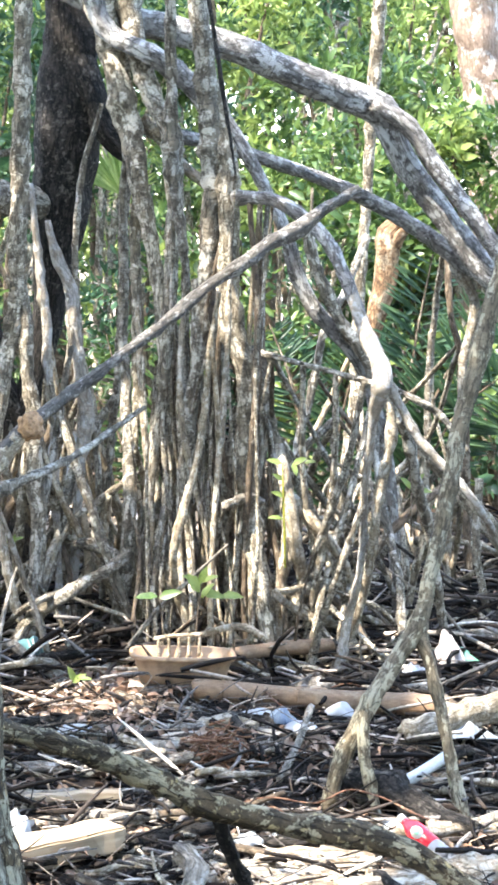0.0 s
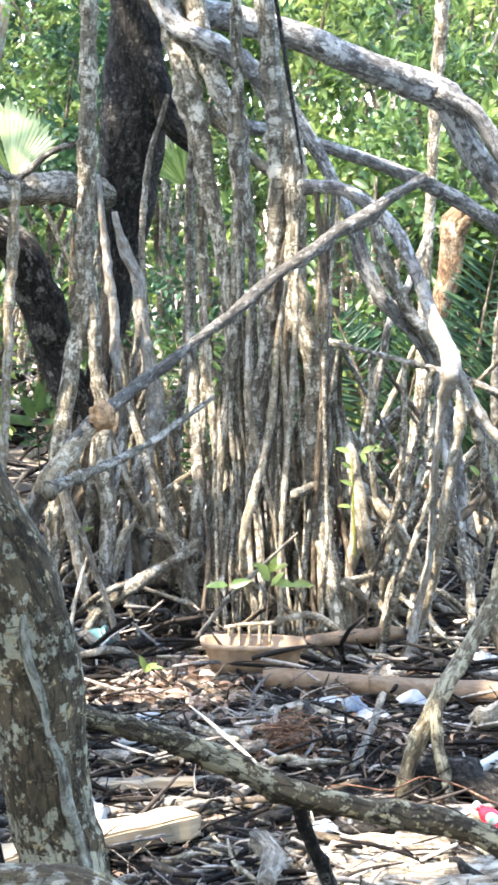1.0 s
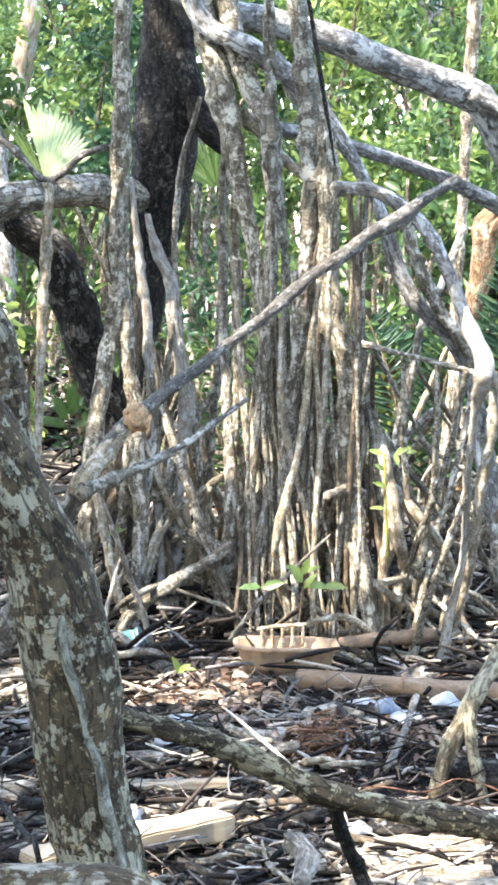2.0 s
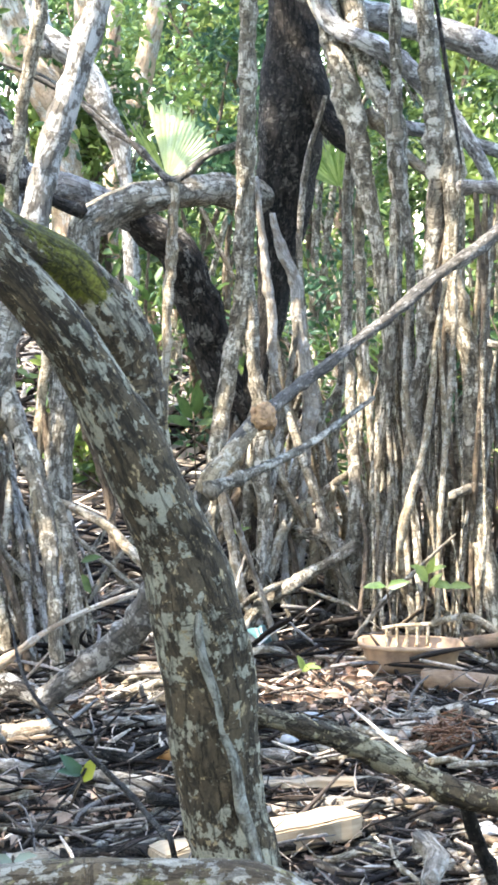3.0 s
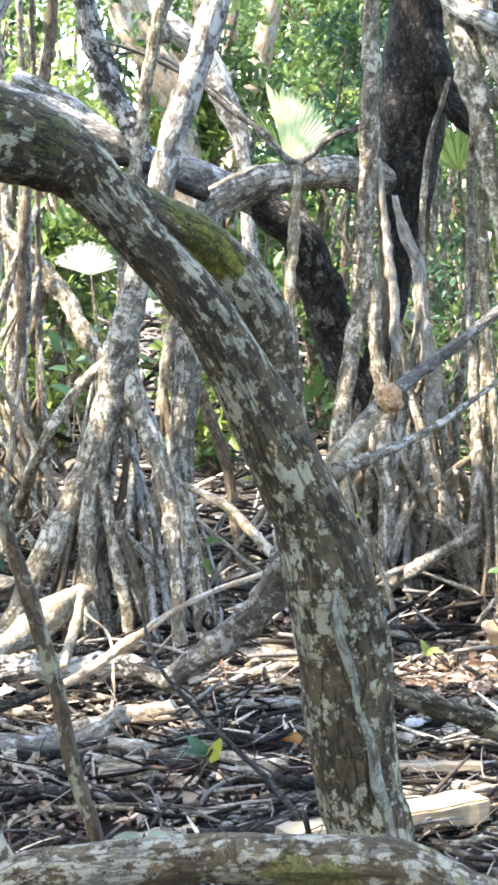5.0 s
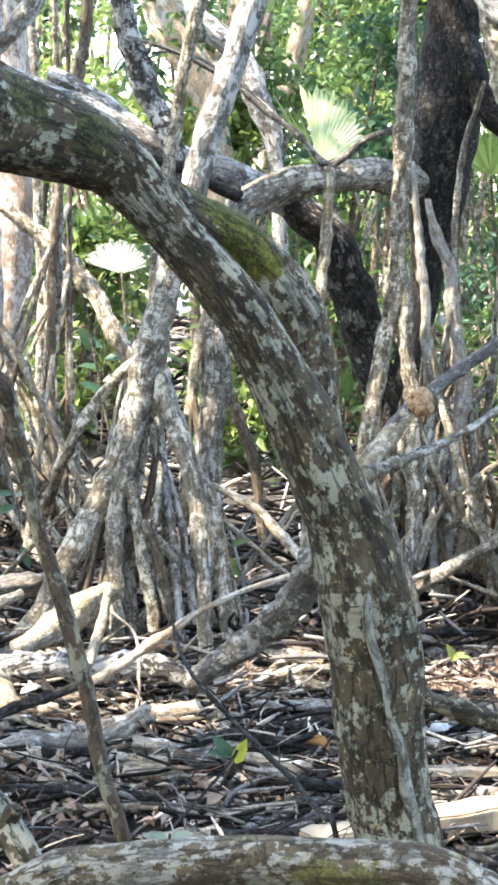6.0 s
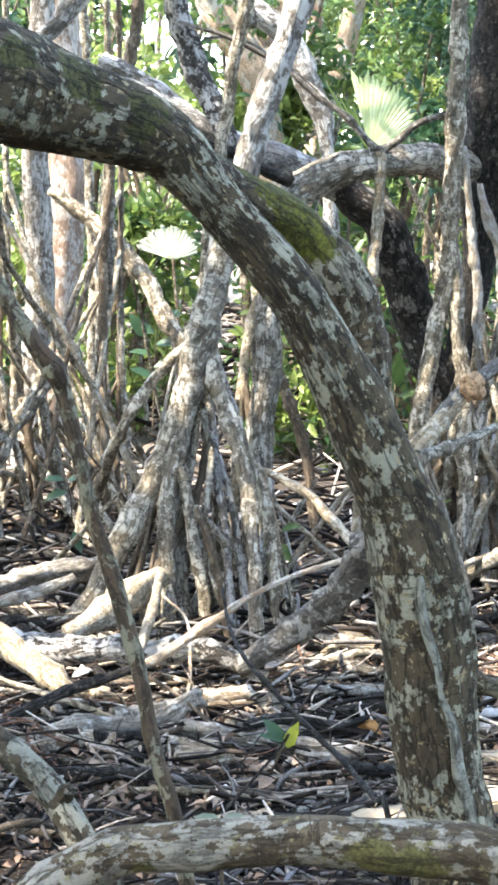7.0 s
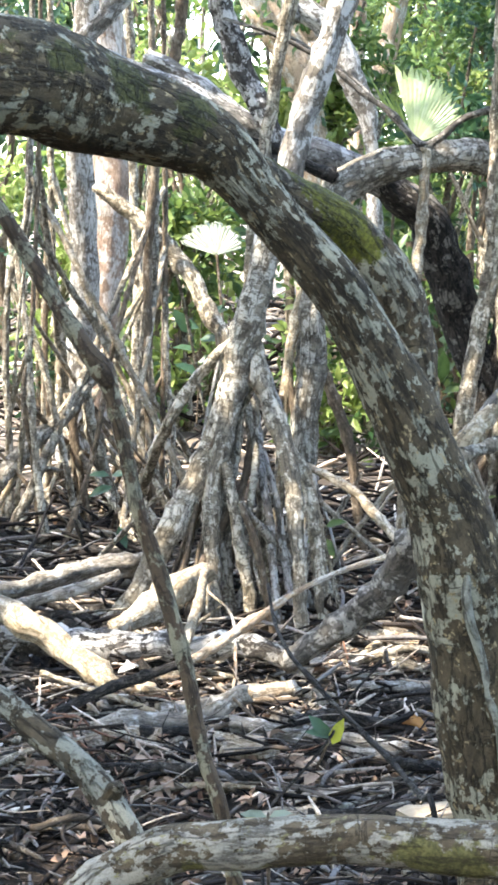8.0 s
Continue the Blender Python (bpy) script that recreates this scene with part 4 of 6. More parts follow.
limb(tree, "branch", "slate_bark", [(-.07, 7.81, 2.71, .046), (.01, 7.77, 2.43, .034), (.18, 7.7, 2.32, .038), (.31, 7.73, 2.24, .038), (.45, 7.76, 2.1, .036), (.55, 7.76, 1.97, .029), (.65, 7.76, 1.8, .026), (.72, 7.75, 1.65, .026), (.77, 7.75, 1.48, .029), (.85, 7.74, 1.34, .031), (.97, 7.72, 1.21, .031), (1.05, 7.75, 1.08, .029), (1.13, 7.77, .83, .025), (1.17, 7.78, .51, .023), (1.2, 7.76, .1, .023)], wander=0.12, knobby=0.09)
limb(tree, "twig", "gray_bark", [(.56, 7.38, 1.2, .02), (.63, 7.26, 1.19, .011), (.8, 7.13, 1.15, .01), (.98, 6.92, 1.11, .01), (1.07, 6.73, 1.08, .012), (1.17, 6.73, 1.02, .012), (1.27, 6.73, .89, .011)])
limb(tree, "branch", "slate_bark", [(-.21, 7.92, 2.64, .061), (.08, 7.89, 2.48, .056), (.2, 7.92, 2.45, .056), (.34, 7.94, 2.42, .056), (.55, 7.96, 2.37, .056), (.71, 7.97, 2.31, .056), (.92, 8.03, 2.23, .060), (1.13, 8.09, 2.15, .072), (1.2, 8.11, 2.02, .052), (1.29, 8.13, 1.88, .051), (1.41, 8.14, 1.72, .051), (1.58, 8.13, 1.51, .051), (1.81, 8.03, 1.26, .051), (1.98, 7.91, .81, .047), (2.04, 7.74, .1, .044)], wander=0.12, knobby=0.09)
limb(tree, "branch", "slate_bark", [(1.1, 8.01, 2.17, .033), (1.24, 8.01, 2.08, .036), (1.35, 8.02, 1.93, .036), (1.47, 8.03, 1.78, .036), (1.62, 8.02, 1.58, .036), (1.75, 7.99, 1.39, .034)], wander=0.12, knobby=0.09)
limb(tree, "branch", "slate_bark", [(.17, 7.97, 2.07, .025), (.3, 8.04, 2.03, .029), (.47, 8.1, 2, .029), (.66, 8.15, 1.95, .028), (.85, 8.2, 1.89, .028), (1.09, 8.24, 1.8, .032), (1.33, 8.28, 1.67, .036), (1.54, 8.23, 1.52, .038), (1.72, 8.17, 1.4, .036), (1.88, 8.11, 1.12, .03), (1.98, 7.94, .1, .026)], wander=0.12, knobby=0.09)
limb(tree, "branch", "pale_root", [(.17, 7.82, 2.07, .028), (.23, 7.77, 2.01, .028), (.31, 7.73, 1.9, .024), (.38, 7.68, 1.85, .02), (.41, 7.67, 1.82, .017)])
limb(tree, "vine", "dark_bark", [(.37, 7.22, 2.55, .007), (.41, 7.24, 2.32, .008), (.44, 7.25, 2.14, .008), (.47, 7.26, 1.97, .006), (.49, 7.27, 1.85, .004)], wander=0.12, knobby=0.09)
tree = TREE["rear_mangrove"] = thing("mangrove_tree", "slender grey mangrove with thin stilt roots", "tree", at=(1.57, 7.69, 0.04))
limb(tree, "trunk", "gray_bark", [(1.32, 9.42, 2.91, .03), (1.31, 9.44, 2.6, .03), (1.28, 9.46, 2.23, .029), (1.27, 9.46, 1.88, .025), (1.25, 9.45, 1.53, .025), (1.23, 9.43, 1.15, .027), (1.21, 9.39, .78, .03), (1.16, 9.36, .48, .027), (1.1, 9.32, .14, .027)])
limb(tree, "stilt_root", "gray_bark", [(1.22, 9.39, .89, .027), (1.25, 9.37, .62, .025), (1.29, 9.33, .35, .023), (1.33, 9.29, .12, .023)])
limb(tree, "stilt_root", "gray_bark", [(1.25, 9.32, 1.64, .018), (1.1, 8.93, 1.38, .017), (.99, 8.74, 1.21, .017), (.94, 8.73, .96, .019), (.88, 8.71, .73, .019), (.82, 8.68, .43, .019), (.8, 8.64, .12, .019)])
limb(tree, "stilt_root", "gray_bark", [(1.03, 8.51, .85, .017), (.89, 8.51, .73, .019), (.74, 8.5, .56, .019), (.64, 8.48, .31, .019), (.6, 8.45, .11, .019)])
limb(tree, "stilt_root", "brown_bark", [(1.46, 8.22, 1.83, .014), (1.49, 8.47, 1.69, .017), (1.5, 8.47, 1.45, .017), (1.51, 8.46, 1.3, .014), (1.56, 8.44, 1.11, .019), (1.57, 8.42, .82, .019), (1.59, 8.32, .1, .019)])
limb(tree, "stilt_root", "pale_root", [(1.45, 8.27, 1.59, .02), (1.5, 8.27, 1.5, .022), (1.57, 8.25, 1.36, .02), (1.53, 8.25, 1.12, .02), (1.52, 8.24, .98, .018), (1.48, 8.21, .6, .016), (1.46, 8.14, .1, .016)])
limb(tree, "stilt_root", "gray_bark", [(1.5, 8.47, 1.74, .014), (1.53, 8.87, 1.49, .015), (1.54, 9.06, 1.28, .015), (1.52, 9.06, 1.04, .015), (1.51, 9.03, .7, .018), (1.49, 8.96, .13, .018)])
limb(tree, "stilt_root", "gray_bark", [(1.36, 8.04, .76, .018), (1.49, 8, .57, .022), (1.63, 7.94, .39, .022), (1.8, 7.86, .09, .02)])
limb(tree, "stilt_root", "gray_bark", [(1.22, 8.05, .61, .014), (1.25, 8.02, .41, .014), (1.28, 7.96, .1, .014)])
limb(tree, "stilt_root", "gray_bark", [(1.52, 7.8, .67, .015), (1.51, 7.78, .49, .017), (1.52, 7.74, .29, .017), (1.57, 7.69, .04, .017)])
tree = TREE["dark_mangrove"] = thing("mangrove_tree", "dark wet-barked mangrove with a crooked side limb", "tree", at=(-1.06, 7.41, 0.07))
limb(tree, "trunk", "dark_bark", [(-.16, 8.15, 3.03, .114), (-.13, 8.19, 2.61, .106), (-.13, 8.21, 2.32, .123), (-.14, 8.21, 2.04, .127), (-.16, 8.23, 1.79, .113), (-.19, 8.24, 1.56, .099), (-.21, 8.25, 1.35, .073), (-.27, 8.25, 1.06, .066), (-.32, 8.24, .78, .062), (-.34, 8.2, .5, .062), (-.36, 8.14, .1, .066)], wander=0.12, knobby=0.09)
limb(tree, "limb", "dark_bark", [(-.12, 8.2, 2.41, .071), (-.08, 8.15, 2.27, .07), (-.01, 8.13, 2.11, .061), (.06, 8.1, 2, .051), (.14, 8.07, 1.94, .039)], wander=0.12, knobby=0.09)
limb(tree, "limb", "slate_bark", [(-1.83, 7.68, 2.13, .045), (-1.56, 7.76, 2.02, .05), (-1.43, 7.8, 1.95, .054), (-1.28, 7.84, 1.87, .057), (-1.14, 7.92, 1.81, .057), (-.99, 7.99, 1.77, .062), (-.84, 8.05, 1.70, .066), (-.76, 8.04, 1.66, .068)], wander=0.12, knobby=0.09)
limb(tree, "stem", "burnt_bark", [(-.82, 8.05, 1.69, .058), (-.72, 8.05, 1.63, .068), (-.63, 8.07, 1.56, .076), (-.575, 8.1, 1.48, .086), (-.54, 8.16, 1.38, .09), (-.51, 8.2, 1.28, .093), (-.49, 8.24, 1.17, .088), (-.46, 8.25, 1.05, .08), (-.41, 8.24, .94, .074), (-.36, 8.23, .79, .068), (-.34, 8.2, .45, .064), (-.32, 8.14, .1, .071)], wander=0.2, knobby=0.2)
limb(tree, "limb", "gray_bark", [(-.15, 8.26, 1.74, .040), (-.24, 8.20, 1.76, .058), (-.36, 8.01, 1.77, .064), (-.51, 7.81, 1.77, .061), (-.68, 7.67, 1.75, .062), (-.82, 7.63, 1.7, .061), (-.92, 7.58, 1.63, .063), (-.93, 7.58, 1.52, .061), (-.98, 7.57, 1.32, .055), (-1, 7.56, 1.09, .05), (-1.02, 7.53, .76, .048), (-1.04, 7.48, .42, .048), (-1.06, 7.41, .07, .048)])
limb(tree, "limb", "dark_bark", [(-.92, 7.53, 1.69, .033), (-.99, 7.5, 1.71, .024), (-1.09, 7.46, 1.76, .019), (-1.21, 7.42, 1.81, .019), (-1.37, 7.36, 1.83, .019)], wander=0.12, knobby=0.09)
tree = TREE["mangrove_post"] = thing("mangrove_tree", "pale grey upright mangrove stems with thin aerial roots", "tree", at=(-0.46, 7.42, 0.07))
limb(tree, "stem", "gray_bark", [(-.27, 7.47, 2.87, .027), (-.29, 7.52, 2.49, .029), (-.3, 7.55, 2.2, .031), (-.31, 7.57, 1.84, .033), (-.31, 7.57, 1.56, .033), (-.31, 7.57, 1.37, .033), (-.36, 7.56, 1.15, .033), (-.4, 7.54, .89, .034), (-.43, 7.51, .65, .032), (-.45, 7.48, .42, .029), (-.46, 7.42, .07, .031)])
limb(tree, "stilt_root", "gray_bark", [(-.3, 7.57, 1.41, .026), (-.28, 7.56, 1.15, .024), (-.25, 7.54, .89, .029), (-.24, 7.52, .63, .033), (-.24, 7.49, .42, .029), (-.25, 7.42, .07, .031)])
limb(tree, "stilt_root", "sunlit_root", [(-.27, 7.67, 1.82, .009), (-.25, 7.69, 1.62, .014), (-.23, 7.7, 1.43, .018), (-.21, 7.7, 1.27, .019), (-.21, 7.7, 1.12, .019), (-.19, 7.7, .94, .015), (-.17, 7.67, .61, .015), (-.15, 7.58, .08, .015)])
limb(tree, "stilt_root", "sunlit_root", [(-.21, 7.88, 1.68, .013), (-.18, 7.87, 1.56, .021), (-.12, 7.86, 1.42, .023), (-.11, 7.85, 1.26, .026), (-.08, 7.83, 1.09, .021), (-.06, 7.81, .92, .036), (-.07, 7.78, .76, .021), (-.09, 7.75, .51, .019), (-.11, 7.68, .08, .019)])
limb(tree, "twig", "gray_bark", [(0, 7.86, 2.14, .009), (-.06, 7.87, 1.93, .012), (-.09, 7.88, 1.74, .013), (-.1, 7.88, 1.49, .013), (-.07, 7.86, 1.09, .013), (-.01, 7.83, .73, .013), (.02, 7.73, .07, .013)])
limb(tree, "branch", "ash_bark", [(-.32, 7.62, 1.95, .015), (-.44, 7.64, 1.91, .014), (-.59, 7.66, 1.81, .015), (-.72, 7.67, 1.93, .012), (-.85, 7.68, 2.02, .011), (-1, 7.68, 2.14, .009), (-1.18, 7.67, 2.23, .008), (-1.37, 7.64, 2.29, .006)])
limb(tree, "stilt_root", "pale_root", [(-.59, 7.66, 1.8, .02), (-.59, 7.67, 1.63, .02), (-.6, 7.69, 1.47, .022), (-.62, 7.69, 1.28, .019), (-.63, 7.69, .99, .017), (-.65, 7.65, .61, .017), (-.66, 7.56, .07, .019)])
limb(tree, "twig", "gray_bark", [(-.52, 8.37, 1.71, .01), (-.45, 8.37, 1.56, .01), (-.38, 8.37, 1.41, .01)])
limb(tree, "stilt_root", "gray_bark", [(.13, 7.86, 2.11, .017), (.11, 7.97, 1.85, .015), (.09, 7.98, 1.62, .015), (.08, 7.97, 1.31, .015), (.06, 7.95, .99, .015), (.03, 7.93, .67, .015), (-.03, 7.88, .36, .017), (-.07, 7.84, .09, .017)])
limb(tree, "stilt_root", "gray_bark", [(.13, 7.72, .69, .015), (-.02, 7.71, .58, .013), (-.16, 7.7, .45, .015), (-.28, 7.63, .08, .015)])
tree = TREE["stilt_mangrove"] = thing("mangrove_tree", "pale mangrove standing on splayed mottled stilt roots", "tree", at=(-0.92, 6.58, 0.05))
limb(tree, "trunk", "pale_bark", [(-.75, 7.19, 2.64, .044), (-.84, 7.22, 2.37, .044), (-.9, 7.21, 2.21, .047), (-.96, 7.21, 2.04, .05), (-1.02, 7.2, 1.84, .051), (-1.07, 7.18, 1.64, .052), (-1.13, 7.17, 1.41, .054)])
limb(tree, "stilt_root", "gray_bark", [(-1.1, 7.18, 1.51, .045), (-1.13, 7.16, 1.39, .054), (-1.18, 7.13, 1.21, .057), (-1.22, 7.08, 1, .05), (-1.26, 7.02, .78, .04), (-1.29, 6.95, .54, .034), (-1.29, 6.88, .31, .031), (-1.26, 6.8, .06, .032)])
limb(tree, "stilt_root", "gray_bark", [(-1.25, 7.13, .92, .038), (-1.34, 7.01, .64, .048), (-1.44, 6.88, .41, .046), (-1.54, 6.83, .21, .043), (-1.64, 6.79, .06, .046)])
limb(tree, "stilt_root", "gray_bark", [(-1.19, 7.12, 1.1, .026), (-1.15, 7.08, .98, .033), (-1.09, 7.04, .83, .033), (-1.02, 6.94, .67, .029), (-.98, 6.84, .53, .028), (-.95, 6.72, .35, .025), (-.92, 6.58, .05, .024)])
limb(tree, "stilt_root", "gray_bark", [(-1.04, 7.08, .7, .022), (-.96, 7, .59, .027), (-.91, 6.89, .4, .027), (-.88, 6.78, .22, .025), (-.85, 6.67, .05, .025)])
limb(tree, "stilt_root", "gray_bark", [(-1.25, 6.95, .65, .019), (-1.21, 6.92, .47, .022), (-1.17, 6.88, .29, .022), (-1.14, 6.85, .14, .019), (-1.12, 6.82, .06, .019)])
limb(tree, "stilt_root", "gray_bark", [(-1.24, 7.18, .89, .026), (-1.24, 7.12, .69, .024), (-1.26, 7.05, .49, .023), (-1.25, 6.97, .29, .022), (-1.22, 6.89, .06, .022)])
limb(tree, "stilt_root", "gray_bark", [(-1.32, 7.14, .64, .023), (-1.38, 7.08, .44, .021), (-1.42, 7.01, .24, .019), (-1.45, 6.94, .06, .019)])
limb(tree, "stilt_root", "gray_bark", [(-1.16, 6.74, .54, .012), (-1.08, 6.9, .39, .015), (-.99, 7.04, .21, .017), (-.95, 7.19, .07, .02)])
limb(tree, "stilt_root", "gray_bark", [(-1.1, 7.05, .53, .016), (-1.13, 7.03, .35, .019), (-1.19, 6.99, .17, .019), (-1.23, 6.97, .07, .017)])
limb(tree, "stilt_root", "gray_bark", [(-1.22, 7.2, 1.12, .023), (-1.31, 7.21, 1.03, .023), (-1.42, 7.22, .91, .023), (-1.52, 7.22, .74, .021), (-1.71, 7.81, .46, .021), (-1.9, 8.39, .12, .023)])
limb(tree, "stilt_root", "pale_root", [(-1.05, 7.84, 1.29, .021), (-1.09, 7.77, 1.13, .024), (-1.12, 7.71, .96, .021), (-1.13, 7.63, .72, .019), (-1.13, 7.54, .42, .017), (-1.12, 7.43, .08, .017)])
limb(tree, "stilt_root", "gray_bark", [(-1.07, 7.83, 1.11, .026), (-1.06, 7.71, .89, .026), (-1.06, 7.58, .68, .025), (-1, 7.46, .48, .022), (-1, 7.32, .24, .019), (-1.03, 7.18, .07, .017)])
limb(tree, "stilt_root", "brown_bark", [(-1.06, 8.12, 1, .02), (-.98, 8.1, .79, .024), (-.91, 8.08, .61, .022), (-.88, 8.05, .45, .018), (-.85, 8.01, .24, .02), (-.82, 7.97, .11, .02)])
limb(tree, "stilt_root", "gray_bark", [(-1.18, 7.3, 1.01, .025), (-1.19, 7.21, .76, .026), (-1.14, 7.12, .52, .024), (-1.1, 7.02, .29, .022), (-1.1, 6.91, .06, .022)])
limb(tree, "stem", "gray_bark", [(-1.05, 7.36, 2.63, .022), (-1.07, 7.39, 2.35, .024), (-1.12, 7.41, 2.14, .024), (-1.15, 7.42, 1.93, .025), (-1.18, 7.42, 1.77, .025), (-1.22, 7.42, 1.47, .025), (-1.24, 7.4, 1.17, .023)])
limb(tree, "stem", "blotch_bark", [(-1.47, 7.74, 2.73, .038), (-1.42, 7.78, 2.41, .040), (-1.37, 7.78, 2.26, .048), (-1.32, 7.79, 2.1, .049), (-1.23, 7.73, 1.94, .043), (-1.19, 7.67, 1.82, .037), (-1.22, 7.59, 1.47, .035), (-1.23, 7.51, 1.25, .033)])
limb(tree, "twig", "pale_root", [(-1.03, 7.14, .65, .012), (-.89, 7.02, .61, .015), (-.78, 6.9, .57, .018), (-.7, 6.77, .51, .018), (-.6, 6.63, .44, .018), (-.55, 6.62, .36, .016)])
limb(tree, "twig", "ash_bark", [(-1.31, 7.88, 2.25, .006), (-1.15, 7.87, 2.24, .006), (-.95, 7.87, 2.12, .006), (-.84, 7.85, 2.03, .007), (-.72, 7.81, 1.91, .007), (-.62, 7.77, 1.81, .007)])
limb(tree, "limb", "pale_bark", [(-1.75, 8.01, 2.17, .039), (-1.56, 8, 2.07, .043), (-1.42, 7.98, 1.97, .045), (-1.26, 7.86, 1.84, .042), (-1.13, 7.73, 1.67, .037)])
limb(tree, "limb", "pale_bark", [(-2.11, 8.34, 2.24, .037), (-1.99, 8.35, 2.38, .041), (-1.87, 8.36, 2.52, .041), (-1.72, 8.37, 2.73, .039)])
tree = TREE["left_saplings"] = thing("mangrove_sapling", "clump of thin grey-brown saplings and roots", "sapling", at=(-2.32, 8.78, 0.02))
limb(tree, "sapling", "gray_bark", [(-1.95, 9.13, 2.72, .016), (-1.96, 9.2, 1.87, .017), (-1.98, 9.2, 1.42, .018), (-1.99, 9.18, 1.05, .017), (-1.99, 9.08, .13, .018)])
limb(tree, "sapling", "brown_bark", [(-1.86, 8.96, 2.6, .011), (-1.86, 9.02, 1.66, .012), (-1.86, 9, 1.06, .013), (-1.86, 8.96, .59, .013), (-1.85, 8.9, .12, .013)])
limb(tree, "sapling", "brown_bark", [(-1.7, 8.68, 2.61, .026), (-1.75, 8.71, 2.25, .026), (-1.81, 8.71, 2.03, .021), (-1.85, 8.71, 1.66, .019), (-1.88, 8.7, 1.18, .019), (-1.84, 8.59, .12, .019)])
limb(tree, "sapling", "gray_bark", [(-2.14, 9.51, 2.71, .019), (-2.13, 9.56, 2.16, .02), (-2.12, 9.58, 1.61, .021), (-2.1, 9.57, 1.19, .024), (-2.11, 9.54, .69, .024), (-2.13, 9.47, .15, .024)])
limb(tree, "sapling", "gray_bark", [(-2.33, 8.44, 2.59, .014), (-2.35, 8.49, 1.97, .015), (-2.38, 8.49, 1.53, .015), (-2.46, 8.46, 1.18, .015), (-2.46, 8.43, .74, .017), (-2.43, 8.39, .39, .015), (-2.45, 8.34, .09, .015)])
limb(tree, "sapling", "gray_bark", [(-2.35, 8.85, 2.64, .013), (-2.37, 8.9, 1.84, .014), (-2.36, 8.9, 1.27, .015), (-2.33, 8.89, .85, .018), (-2.35, 8.85, .54, .018), (-2.38, 8.81, .31, .015), (-2.32, 8.78, .02, .015)])
limb(tree, "sapling", "brown_bark", [(-2.25, 8.26, 2.57, .009), (-2.28, 8.31, 1.72, .01), (-2.31, 8.28, 1, .01), (-2.34, 8.25, .75, .01), (-2.29, 8.23, .46, .01), (-2.25, 8.18, .1, .01)])
limb(tree, "stilt_root", "gray_bark", [(-2.12, 8.73, .82, .032), (-2.24, 8.54, .63, .036), (-2.35, 8.36, .5, .038), (-2.47, 8.17, .34, .037), (-2.6, 8.09, .09, .037)])
limb(tree, "stilt_root", "gray_bark", [(-2.2, 8.27, .58, .021), (-2.26, 8.24, .44, .023), (-2.35, 8.18, .22, .021), (-2.44, 8.13, .06, .021)])
limb(tree, "stilt_root", "gray_bark", [(-2.17, 8.71, .74, .028), (-2.12, 8.69, .51, .028), (-2.05, 8.68, .28, .028), (-1.99, 8.66, .08, .03)])
limb(tree, "stilt_root", "brown_bark", [(-2.25, 8.69, .72, .019), (-2.2, 8.67, .46, .019), (-2.16, 8.65, .26, .017), (-2.13, 8.62, .06, .017)])
limb(tree, "stilt_root", "gray_bark", [(-2.26, 9.34, 1.66, .035), (-1.97, 9.3, 1.45, .046), (-1.8, 9.26, 1.26, .041), (-1.66, 9.2, 1.03, .038), (-1.6, 9.14, .9, .033), (-1.57, 9.05, .14, .031)])
tree = TREE["pink_tree"] = thing("tree", "straight pinkish-brown trunk in sunlight", "tree", at=(-2.52, 10.35, 0.20))
limb(tree, "trunk", "pink_bark", [(-2.44, 10.33, 2.99, .101), (-2.45, 10.38, 2.65, .098), (-2.42, 10.43, 2.06, .104), (-2.42, 10.45, 1.67, .104), (-2.44, 10.44, 1.31, .095), (-2.46, 10.43, .98, .08), (-2.5, 10.4, .61, .077), (-2.52, 10.35, .2, .086)], wander=0.12, knobby=0.09)
tree = TREE["pink_tree_b"] = thing("tree", "slim grey blotched trunk beside a thicker one", "tree", at=(-2.55, 10.07, 0.19))
limb(tree, "trunk", "pale_bark", [(-2.39, 9.84, 2.92, .058), (-2.48, 9.96, 1.9, .067), (-2.48, 10.02, 1.46, .071), (-2.48, 10.06, 1.11, .074), (-2.52, 10.09, .76, .077), (-2.55, 10.07, .19, .084)], wander=0.12, knobby=0.09)
tree = TREE["upper_tree"] = thing("tree", "sunlit orange-brown trunk with a fork", "tree", at=(-1.48, 11.82, 0.25))
limb(tree, "trunk", "orange_bark", [(-1.97, 11.7, 3.36, .113), (-1.87, 11.76, 2.97, .113), (-1.76, 11.81, 2.68, .12), (-1.6, 11.85, 2.44, .127), (-1.53, 11.88, 2.12, .103), (-1.5, 11.89, 1.58, .096), (-1.49, 11.88, .97, .103), (-1.48, 11.82, .25, .103)], wander=0.12, knobby=0.09)
limb(tree, "limb", "orange_bark", [(-1.57, 11.86, 2.42, .103), (-1.43, 11.86, 2.59, .082), (-1.38, 11.84, 2.82, .069), (-1.39, 11.81, 3.11, .062)], wander=0.12, knobby=0.09)
tree = TREE["upper_tree_b"] = thing("tree", "thin leaning orange-brown trunk in sunlight", "tree", at=(-1.41, 12.84, 0.27))
limb(tree, "trunk", "orange_bark", [(-.97, 12.81, 3.44, .056), (-1.04, 12.86, 3.02, .059), (-1.1, 12.89, 2.74, .063), (-1.17, 12.9, 2.45, .063), (-1.29, 12.91, 2.17, .067), (-1.34, 12.92, 1.8, .067), (-1.38, 12.9, 1.07, .071), (-1.41, 12.84, .27, .074)], wander=0.12, knobby=0.09)
tree = TREE["upper_tree_c"] = thing("tree", "pale sunlit slanting trunk", "tree", at=(-1.06, 10.85, 0.20))
